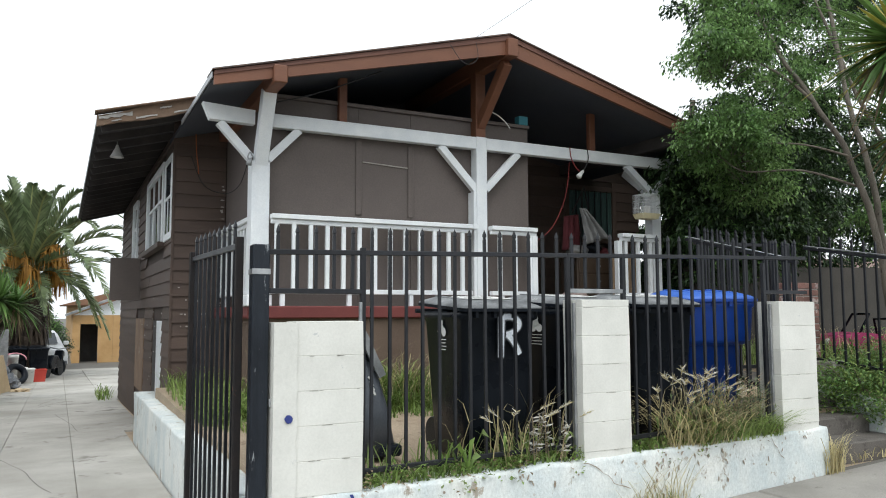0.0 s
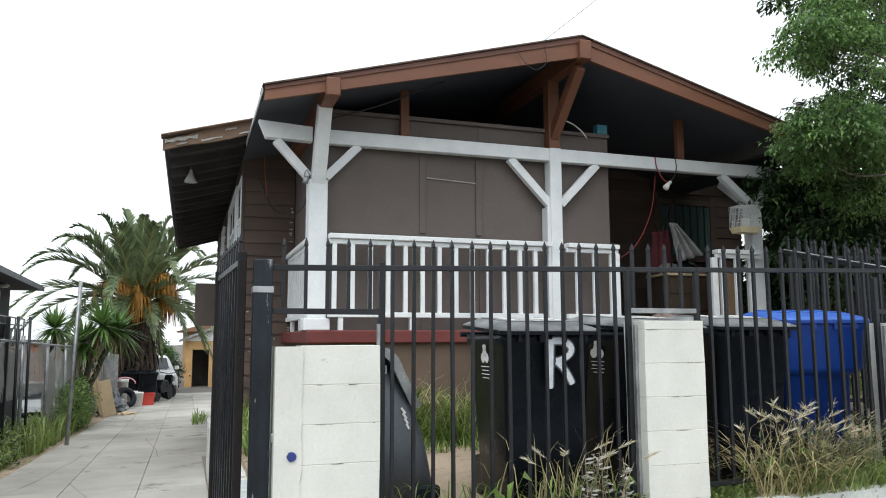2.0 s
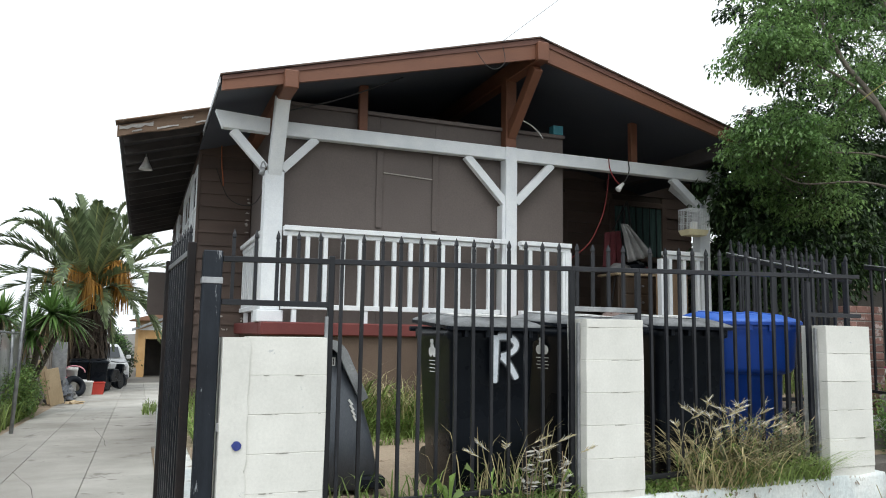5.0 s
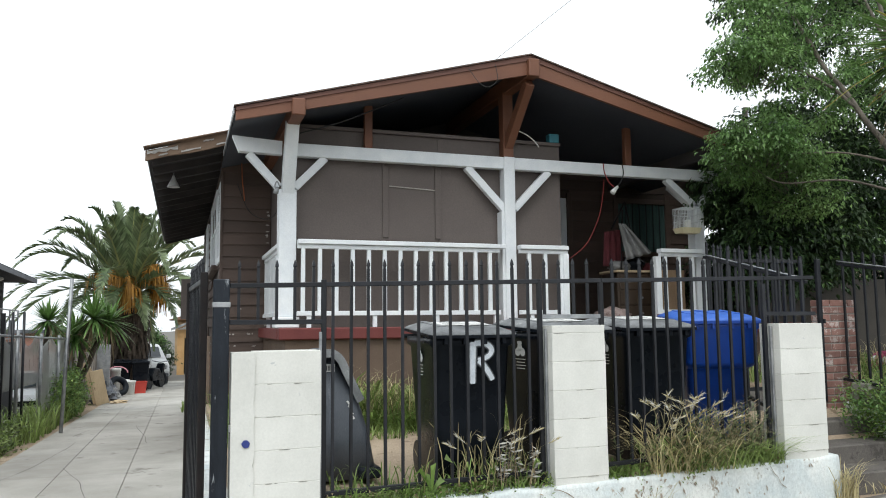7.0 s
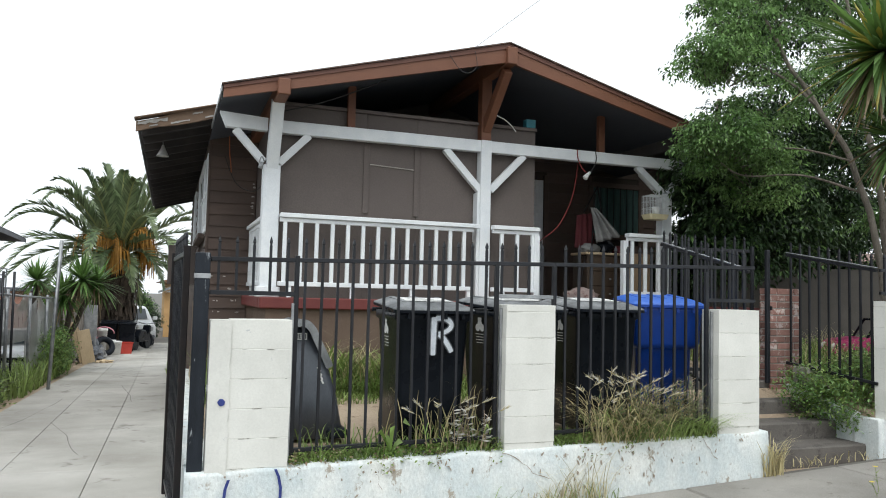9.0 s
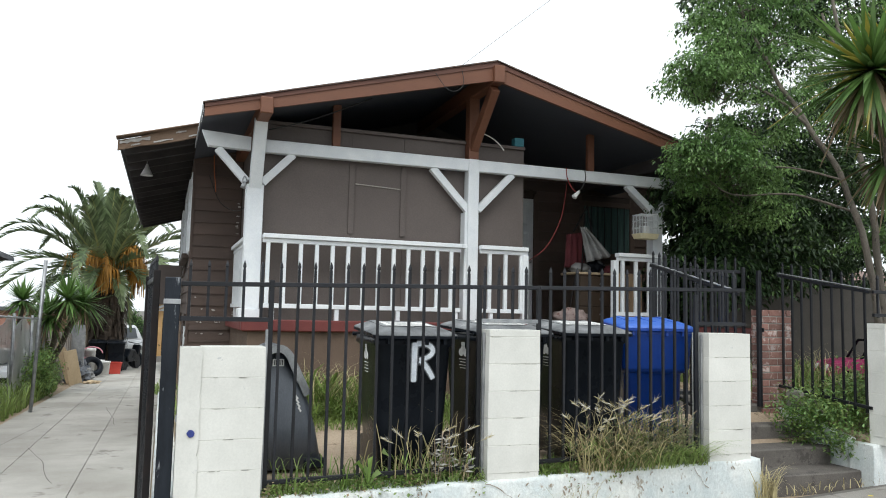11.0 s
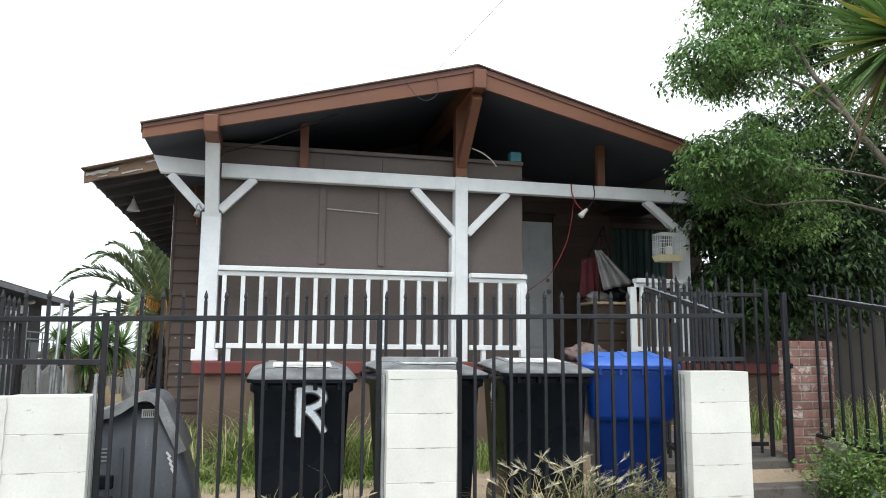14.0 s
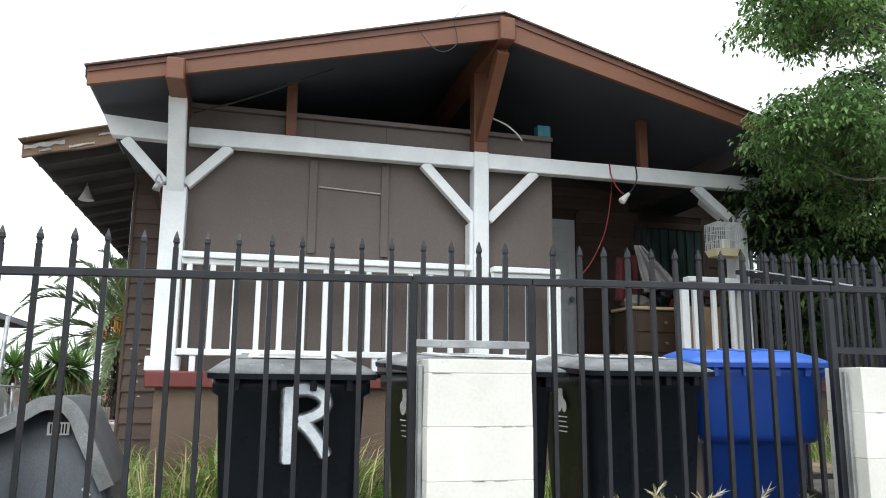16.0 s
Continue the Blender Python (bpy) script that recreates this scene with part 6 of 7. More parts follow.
def build_palm():
    rng = random.Random(21)
    p = thing("date_palm", "large date palm with orange fruit stalks beside the driveway", "palm tree")
    cx, cy, cz = -4.1, 25.6, 2.7
    bm = bmesh.new()
    tube(bm, [(cx + 0.1, cy, -1.0), (cx + 0.05, cy, 0.2), (cx, cy, 1.2), (cx, cy, 2.3)], [0.55, 0.5, 0.62, 0.45], 14)
    for v in bm.verts:
        v.co += Vector((noise.noise(v.co * 4), noise.noise(v.co * 4 + Vector((3, 3, 3))), 0)) * 0.1
    part("trunk", bm, PALMBARK, p)
    skirt = []
    for i in range(760):
        a = rng.uniform(0, math.tau)
        z = rng.uniform(0.3, 2.5)
        r = rng.uniform(0.3, 0.6)
        o = Vector((cx + r * math.cos(a), cy + r * math.sin(a), z))
        d = Vector((math.cos(a), math.sin(a), 0))
        L = rng.uniform(0.5, 1.0)
        skirt.append(([o, o + d * 0.25 * L - Vector((0, 0, 0.25 * L)), o + d * 0.34 * L - Vector((0, 0, 0.8 * L))], [0.05, 0.06, 0.015], Vector((-math.sin(a), math.cos(a), 0)), 0))
    blades("dead_skirt", skirt, [PALMBARK], parent=p)
    parts = []
    for i in range(50):
        az = i * 2.39996 + rng.uniform(-0.2, 0.2)
        k = i / 49
        el = lerp(1.42, 0.0, k ** 0.95) + rng.uniform(-0.08, 0.08)
        L = rng.uniform(4.5, 5.7) * (0.95 if k < 0.8 else 0.55)
        if math.sin(az) < -0.6 and el < 0.35:
            L *= 0.55
        d0 = Vector((math.cos(az) * math.cos(el), math.sin(az) * math.cos(el), math.sin(el)))
        bend = 0.34 + 1.15 * (1 - abs(math.sin(el)) * 0.92)
        o = Vector((cx, cy, cz)) + Vector((math.cos(az), math.sin(az), 0)) * 0.22
        line = []
        for j in range(13):
            t = j / 12
            line.append(o + d0 * (L * t) - Vector((0, 0, bend * L * (0.30 * t * t + 0.40 * t ** 4))))
        side = d0.cross(Vector((0, 0, 1))).normalized()
        parts.append((line[:13], [0.05 - 0.0036 * j for j in range(13)], side, 1))
        for j in range(8, 76):
            t = j / 76
            seg = min(int(t * 12), 11)
            q = line[seg].lerp(line[seg + 1], t * 12 - seg)
            tan = (line[seg + 1] - line[seg]).normalized()
            up = side.cross(tan).normalized()
            ll = 0.60 * math.sin(math.pi * min(0.16 + 0.80 * t, 0.97)) * rng.uniform(0.85, 1.1)
            for sg in (-1, 1):
                dd = (side * sg * 0.52 + tan * 0.80 + up * rng.uniform(0.1, 0.55)).normalized()
                e = q + dd * ll - Vector((0, 0, 0.18 * ll))
                parts.append(([q, q.lerp(e, 0.55) + up * 0.02, e], [0.042, 0.054, 0.006], tan, 0))
    blades("crown", parts, [PALMLEAF, surface("pale_rachis", (0.20, 0.22, 0.08), (0.28, 0.30, 0.12), 0.6)], parent=p)
    st = []
    for i in range(16):
        az = rng.uniform(math.pi * 1.0, math.tau + 0.2)
        o = Vector((cx + 0.3 * math.cos(az), cy + 0.3 * math.sin(az), cz + 0.15))
        hub = o + Vector((math.cos(az) * 0.75, math.sin(az) * 0.75, rng.uniform(-0.1, 1.0)))
        st.append(([o, o.lerp(hub, 0.6) + Vector((0, 0, 0.2)), hub], [0.03, 0.03, 0.02], Vector((-math.sin(az), math.cos(az), 0)), 0))
        for k in range(60):
            a2 = rng.uniform(0, math.tau)
            s = rng.uniform(0.05, 0.5)
            L = rng.uniform(0.5, 1.0)
            e = hub + Vector((math.cos(a2) * s, math.sin(a2) * s, -L))
            m = hub.lerp(e, 0.4) + Vector((math.cos(a2) * s * 0.4, math.sin(a2) * s * 0.4, 0.12))
            st.append(([hub, m, e], [0.010, 0.017, 0.012], Vector((-math.sin(a2), math.cos(a2), 0)), 0))
    blades("fruit_stalk_rest", st, [DATES], parent=p, label="hanging orange date stalks", kind="stuff")


build_palm()


def shrub(label, c, r, n, seed, mats, size=(0.03, 0.055), name="shrub", sprigs=60):
    rng = np.random.default_rng(seed)
    s = thing(name, label, "shrub")
    bm = bmesh.new()
    for i in range(9):
        a = i * 0.7
        tube(bm, [(c[0], c[1], c[2] - r[2]), (c[0] + math.cos(a) * r[0] * 0.5, c[1] + math.sin(a) * r[1] * 0.5, c[2]), (c[0] + math.cos(a) * r[0] * 0.85, c[1] + math.sin(a) * r[1] * 0.85, c[2] + r[2] * 0.5)], [0.012, 0.008, 0.003], 5)
    part("stems", bm, BARK, s)
    pts = clump_leaves(rng, c, r, n, sprigs, 0.09, 0.3)
    pts = pts[pts[:, 2] > c[2] - r[2] * 1.05]
    leaf_mesh("foliage", pts, rng.uniform(*size, len(pts)), mats, rng, 0.1, 0.5, s)
    return s


shrub("bushy green shrub spilling over the garden wall", (3.86, 0.66, 0.68), (0.56, 0.42, 0.32), 8500, 31, [LEAF, GRASS])
shrub("green shrub behind the iron fence in the garden", (4.4, 0.75, 0.85), (0.5, 0.4, 0.28), 4200, 32, [LEAF, WEED])
shrub("leafy creeper on the driveway fence", (-4.55, 14.0, 0.10), (0.30, 1.5, 0.58), 5200, 33, [LEAF, GRASS], (0.05, 0.09), "creeper")
shrub("weedy green growth along the driveway edge", (-4.78, 8.6, -0.20), (0.28, 1.7, 0.22), 2600, 34, [GRASS, WEED], (0.05, 0.09), "creeper")
shrub("dark shrubs at the end of the driveway", (-6.4, 30.0, 0.4), (1.6, 1.5, 1.3), 2600, 35, [LEAFDARK, LEAF], (0.12, 0.2))
shrub("dark bush between the parked car and the garage", (-2.95, 33.5, 0.1), (0.5, 0.5, 0.9), 1100, 37, [LEAFDARK, LEAFDARK], (0.1, 0.18))
shrub("green shrub beside the parked car", (-3.2, 32.0, 0.9), (0.45, 0.5, 0.5), 800, 36, [LEAF, LEAFDARK], (0.1, 0.18))


# ---- grass and weeds ----
def grass_patch(name, label, spots, mats, seed, kind="stuff"):
    """spots: (x0, x1, y0, y1, number, height range, half width, lean, ground function, material index)."""
    rng = random.Random(seed)
    parts = []
    for x0, x1, y0, y1, n, (h0, h1), w, lean, gz, k in spots:
        for i in range(n):
            x, y = rng.uniform(x0, x1), rng.uniform(y0, y1)
            dens = noise.noise(Vector((x * 2.3, y * 2.3, seed)))
            if dens < -0.25 and rng.random() < 0.8:
                continue
            h = rng.uniform(h0, h1) * (1 + 0.4 * dens)
            a = rng.uniform(0, math.tau)
            dx, dy = math.cos(a) * lean * h, math.sin(a) * lean * h
            o = Vector((x, y, gz(x, y) - 0.01))
            sag = rng.uniform(0.0, 0.35) * h * lean
            pts = [o, o + Vector((dx * 0.25, dy * 0.25, h * 0.5)), o + Vector((dx * 0.65, dy * 0.65, h * 0.85 - sag * 0.3)), o + Vector((dx * 1.15, dy * 1.15, h - sag))]
            parts.append((pts, [w, w * 0.9, w * 0.6, 0.0006], (-math.sin(a), math.cos(a), 0), k))
    return blades(name, parts, mats, label, "grass", kind)


LEDGE = lambda x, y: lerp(0.375, 0.47, (x + 2.1) / 4.4)
grass_patch("yard_grass", "long green grass against the porch base", [
    (-1.9, 0.35, 2.6, 3.5, 3600, (0.05, 0.24), 0.008, 1.2, yard_z, 0),
    (-0.95, 0.3, 2.8, 3.55, 1000, (0.15, 0.48), 0.007, 1.0, yard_z, 0),
    (-1.2, 0.3, 2.7, 3.55, 420, (0.15, 0.62), 0.004, 0.9, yard_z, 1),
    (-1.9, 0.8, 2.2, 2.75, 1300, (0.03, 0.13), 0.005, 0.9, yard_z, 0),
    (-1.9, -1.0, 3.2, 5.6, 900, (0.1, 0.3), 0.005, 0.6, yard_z, 0),
    (0.3, 2.2, 2.6, 3.5, 1500, (0.06, 0.28), 0.006, 0.8, yard_z, 0),
    (-1.4, 0.3, 2.7, 3.4, 70, (0.3, 0.7), 0.003, 0.5, yard_z, 1),
    (-0.75, -0.35, 2.9, 3.2, 26, (0.35, 0.62), 0.022, 0.55, yard_z, 0)], [GRASS, DRYGRASS], 41)
grass_patch("fence_weeds", "green and dry weeds growing along the fence foot", [
    (-1.46, -0.03, 0.03, 0.24, 600, (0.03, 0.12), 0.006, 1.0, LEDGE, 0),
    (-1.42, -0.05, 0.05, 0.35, 130, (0.08, 0.26), 0.005, 0.6, LEDGE, 0),
    (-0.85, -0.05, 0.08, 0.25, 40, (0.2, 0.48), 0.004, 0.4, LEDGE, 1),
    (0.42, 1.80, 0.02, 0.25, 1100, (0.03, 0.10), 0.006, 0.9, LEDGE, 0),
    (0.75, 1.35, -0.03, 0.20, 380, (0.10, 0.42), 0.0036, 1.3, LEDGE, 1),
    (1.0, 1.80, -0.04, 0.2, 620, (0.06, 0.24), 0.0042, 1.5, LEDGE, 0)], [GRASS, DRYGRASS], 42)
grass_patch("pavement_weeds", "dry straw-coloured weeds at the foot of the wall", [
    (0.15, 0.8, -0.06, -0.012, 190, (0.10, 0.40), 0.0024, 0.7, lambda x, y: street_z(x), 1),
    (2.24, 2.42, -0.06, 0.14, 260, (0.12, 0.36), 0.004, 0.5, lambda x, y: street_z(x), 1),
    (-0.2, 0.9, -0.12, -0.02, 70, (0.06, 0.22), 0.003, 0.8, lambda x, y: street_z(x), 0),
    (2.35, 3.7, 0.02, 0.2, 60, (0.03, 0.09), 0.004, 0.9, lambda x, y: street_z(x), 1)], [GRASS, DRYGRASS], 43)
grass_patch("garden_grass", "rough green grass in the garden behind the iron fence", [
    (3.9, 7.5, 0.5, 3.2, 4200, (0.08, 0.36), 0.006, 0.6, ground_z, 0),
    (3.9, 7.5, 0.5, 3.2, 500, (0.2, 0.5), 0.004, 0.5, ground_z, 1)], [GRASS, DRYGRASS], 44)
grass_patch("driveway_grass", "grass and weeds along the driveway edge", [
    (-5.5, -4.55, 4.5, 9.5, 1500, (0.04, 0.16), 0.009, 0.5, ground_z, 0),
    (-5.2, -4.4, 9.0, 16, 1800, (0.1, 0.55), 0.011, 0.5, ground_z, 0),
    (-2.2, -1.9, 13.5, 16, 120, (0.1, 0.3), 0.01, 0.5, ground_z, 0)], [GRASS, DRYGRASS], 45)


def seed_weeds():
    """Tall dry stalks with bristly heads, and a few broad-leaved weeds."""
    rng = random.Random(9)
    for where, n, hs in (((0.6, 1.5), 34, (0.26, 0.5)), ((-0.75, -0.05), 7, (0.25, 0.42))):
        parts = []
        for i in range(n):
            x = rng.gauss((where[0] + where[1]) / 2, (where[1] - where[0]) / 4.2)
            y = rng.uniform(-0.02, 0.2)
            h = rng.uniform(*hs)
            o = Vector((x, y, LEDGE(x, y)))
            a = rng.uniform(0, math.tau)
            lean = Vector((math.cos(a), math.sin(a) * 0.6 - 0.2, 0)) * h * 0.42
            pts = [o, o + lean * 0.2 + Vector((0, 0, h * 0.5)), o + lean * 0.6 + Vector((0, 0, h * 0.9)), o + lean + Vector((0, 0, h * 0.98))]
            parts.append((pts, [0.0022, 0.002, 0.0016, 0.001], (1, 0, 0), 1))
            tipd = (pts[3] - pts[2]).normalized()
            for k in range(26):
                t = k / 25
                b = pts[3] + tipd * (0.075 * t - 0.01)
                a2 = rng.uniform(0, math.tau)
                s = Vector((math.cos(a2), math.sin(a2), 0.0))
                e = b + (tipd * 0.7 + s * 0.5).normalized() * 0.042
                parts.append(([b, e], [0.0024, 0.0005], tipd.cross(s).normalized(), 1 if k % 3 else 2))
            for k in range(3):
                q = o.lerp(pts[1], rng.uniform(0.2, 1.0))
                a2 = rng.uniform(0, math.tau)
                dd = Vector((math.cos(a2), math.sin(a2), 0.5)) * rng.uniform(0.08, 0.2)
                parts.append(([q, q + dd * 0.6 + Vector((0, 0, 0.03)), q + dd - Vector((0, 0, 0.03))], [0.004, 0.0035, 0.0006], (-math.sin(a2), math.cos(a2), 0), 0))
        blades("seed_grass", parts, [GRASS, DRYGRASS, PAPER], "tall dry grass with bristly pale seed heads", "grass", "stuff")
    parts = []
    for i in range(120):
        x, y = rng.gauss(1.3, 0.22), rng.uniform(0.0, 0.2)
        o = Vector((x, y, LEDGE(x, y)))
        a = rng.uniform(0, math.tau)
        h = rng.uniform(0.20, 0.44)
        top = o + Vector((math.cos(a) * 0.12, math.sin(a) * 0.06 - 0.05, h))
        parts.append(([o, o.lerp(top, 0.5), top], [0.003, 0.0025, 0.001], (1, 0, 0), 0))
        for k in range(26):
            q = o.lerp(top, rng.uniform(0.35, 1.0))
            a2 = rng.uniform(0, math.tau)
            dd = Vector((math.cos(a2), math.sin(a2), 0.5)) * rng.uniform(0.02, 0.055)
            parts.append(([q, q + dd], [0.0045, 0.001], (-math.sin(a2), math.cos(a2), 0.2), 0 if k % 2 else 1))
    blades("feathery_weed", parts, [WEED, DEADLEAF], "grey-green feathery weeds on the low wall", "weed", "stuff")
    leafs = []
    o = Vector((-0.80, 0.06, 0.42))
    for i in range(5):
        a = i * 1.35 + 0.5
        e = o + Vector((math.cos(a) * 0.08, math.sin(a) * 0.05 - 0.02, 0.07 + 0.035 * i))
        leafs.append(([o, o.lerp(e, 0.5) + Vector((0, 0, 0.03)), e + Vector((0, 0, 0.02)), e + Vector((math.cos(a) * 0.05, 0, -0.02))], [0.003, 0.013, 0.020, 0.002], Vector((-math.sin(a), math.cos(a) * 0.4, 0.5)).normalized(), 0))
    blades("broadleaf_weed", leafs, [GRASS], "young broad-leaved weed at the fence foot", "weed")
    thistle = []
    for i in range(10):
        o = Vector((rng.uniform(-0.38, -0.1), rng.uniform(0.02, 0.1), 0.44))
        top = o + Vector((rng.uniform(-0.08, 0.08), -0.02, rng.uniform(0.12, 0.36)))
        thistle.append(([o, top], [0.003, 0.002], (1, 0, 0), 0))
        for k in range(12):
            q = o.lerp(top, rng.uniform(0.2, 1))
            a2 = rng.uniform(0, math.tau)
            dd = Vector((math.cos(a2), math.sin(a2) * 0.6, rng.uniform(-0.3, 0.5))) * rng.uniform(0.03, 0.07)
            thistle.append(([q, q + dd * 0.5, q + dd], [0.003, 0.012, 0.001], (-math.sin(a2), math.cos(a2), 0.3), 1))
    blades("dry_thistle", thistle, [DEADLEAF, surface("silvery_leaf", (0.34, 0.33, 0.29), (0.46, 0.45, 0.41), 0.9)], "silvery dry thistle at the fence foot", "weed", "stuff")
    fl = []
    for x, y in ((2.55, -0.78), (2.66, -0.70), (2.75, -0.85), (2.62, -0.95)):
        o = Vector((x, y, street_z(x)))
        t = o + Vector((rng.uniform(-0.05, 0.05), 0, rng.uniform(0.10, 0.2)))
        fl.append(([o, t], [0.003, 0.002], (1, 0, 0), 0))
        for k in range(10):
            a2 = k * 0.63
            fl.append(([t, t + Vector((math.cos(a2), math.sin(a2), 0.2)) * 0.018], [0.005, 0.006], (-math.sin(a2), math.cos(a2), 0), 1))
        for k in range(6):
            q = o.lerp(t, rng.uniform(0.1, 0.9))
            a2 = rng.uniform(0, math.tau)
            fl.append(([q, q + Vector((math.cos(a2), math.sin(a2), 0.4)) * 0.05], [0.006, 0.001], (-math.sin(a2), math.cos(a2), 0), 0))
    blades("yellow_flowers", fl, [GRASS, surface("yellow_petal", (0.60, 0.45, 0.03), (0.70, 0.55, 0.05), 0.7)], "small yellow weed flowers at the pavement edge", "flower", "stuff")


def creeping_weeds():
    """Small-leaved weeds rooted at the fence foot, spilling over the low wall's edge."""
    rng = np.random.default_rng(61)
    for x0, x1, n, lab in ((-1.47, -0.03, 1500, "small-leaved green weeds spilling over the low wall"), (0.42, 1.80, 1100, "low green weeds between the pillars on the wall")):
        k = 24
        cx, cy = rng.uniform(x0, x1, k), rng.uniform(-0.02, 0.2, k)
        i = rng.integers(0, k, n)
        x, y = np.clip(cx[i] + rng.normal(0, 0.05, n), x0, x1), cy[i] + rng.normal(0, 0.035, n)
        y = np.maximum(y, -0.055)
        z = 0.375 + 0.095 * (x + 2.1) / 4.4 + 0.005 + np.abs(rng.normal(0, 0.035, n))
        over = y < -0.015
        z[over] -= rng.uniform(0.0, 0.10, over.sum())
        w = leaf_mesh("creeping_weed", np.stack([x, y, z], 1), rng.uniform(0.014, 0.034, n), [GRASS, DEADLEAF], rng, 0.0, 0.6, None, lab, (rng.random(n) < 0.30).astype(int))
        tagged(w, lab, "weed", kind="stuff")


seed_weeds()
creeping_weeds()


# ---- along the driveway ----
def far_bins():
    for x, y in ((-4.12, 23.9), (-3.52, 23.6)):
        wheelie_bin("black wheelie bin at the far end of the driveway", pose(x, y, drive_z(y), 0, 0, 4), BINBLACK, BINBLACK, False, True)


far_bins()


def white_suv():
    paint = surface("white_car_paint", (0.70, 0.71, 0.72), (0.76, 0.77, 0.78), 0.25, 1, 60, 0.0, soft=0.02)
    c = thing("car", "white estate car parked at the end of the driveway", "car", "", pose(-3.52, 27.8, drive_z(28.6), 0, 0, 8))
    bm = bmesh.new()
    prof = [(0.0, 0.35), (-0.02, 0.62), (0.10, 0.88), (0.95, 1.02), (1.55, 1.50), (2.2, 1.60), (3.6, 1.58), (4.15, 1.35), (4.3, 0.9), (4.3, 0.35)]
    rings = []
    for x, kz in ((-0.88, 0.93), (-0.80, 1.0), (0.80, 1.0), (0.88, 0.93)):
        rings.append([(x * (0.84 if z > 1.1 else 1.0), y, 0.35 + (z - 0.35) * kz) for y, z in prof])
    loft(bm, rings)
    bmesh.ops.bevel(bm, geom=list(bm.edges), offset=0.03, segments=2, affect="EDGES")
    part("body", bm, paint, c)
    bm = bmesh.new()
    q = [bm.verts.new(p) for p in ((-0.66, 1.02, 1.09), (0.66, 1.02, 1.09), (0.60, 1.50, 1.485), (-0.60, 1.50, 1.485))]
    bm.faces.new(q)
    for v in bm.verts:
        v.co += Vector((0, -0.03, 0.02))
    part("windscreen", bm, GLASS, c)
    for sx in (-1, 1):
        bm = bmesh.new()
        bm.faces.new([bm.verts.new(p) for p in ((sx * 0.80, 1.2, 1.1), (sx * 0.80, 3.6, 1.1), (sx * 0.735, 3.5, 1.48), (sx * 0.735, 1.7, 1.48))])
        part("side_window", bm, GLASS, c)
        bm = bmesh.new()
        soft_box(bm, sx * 0.62 - 0.16, sx * 0.62 + 0.16, -0.05, 0.06, 0.66, 0.82, 0.03)
        part("headlight", bm, STEEL, c)
        bm = bmesh.new()
        soft_box(bm, sx * 0.98 - 0.09, sx * 0.98 + 0.09, 1.15, 1.3, 1.05, 1.2, 0.03)
        part("mirror", bm, paint, c)
        for y in (0.85, 3.4):
            bm = bmesh.new()
            tube(bm, [(sx * 0.70, y, 0.33), (sx * 0.72, y, 0.33), (sx * 0.90, y, 0.33)], [0.28, 0.33, 0.31], 20)
            w = part("wheel", bm, BINBLACK, c)
            bm = bmesh.new()
            tube(bm, [(sx * 0.89, y, 0.33), (sx * 0.915, y, 0.33)], [0.2, 0.17], 14)
            part("rim", bm, STEEL, w)
    bm = bmesh.new()
    soft_box(bm, -0.5, 0.5, -0.045, 0.02, 0.55, 0.72, 0.02)
    part("grille", bm, BINBLACK, c)
    bm = bmesh.new()
    soft_box(bm, -0.85, 0.85, -0.06, 0.05, 0.33, 0.5, 0.03)
    part("bumper", bm, BINGREY, c)


white_suv()


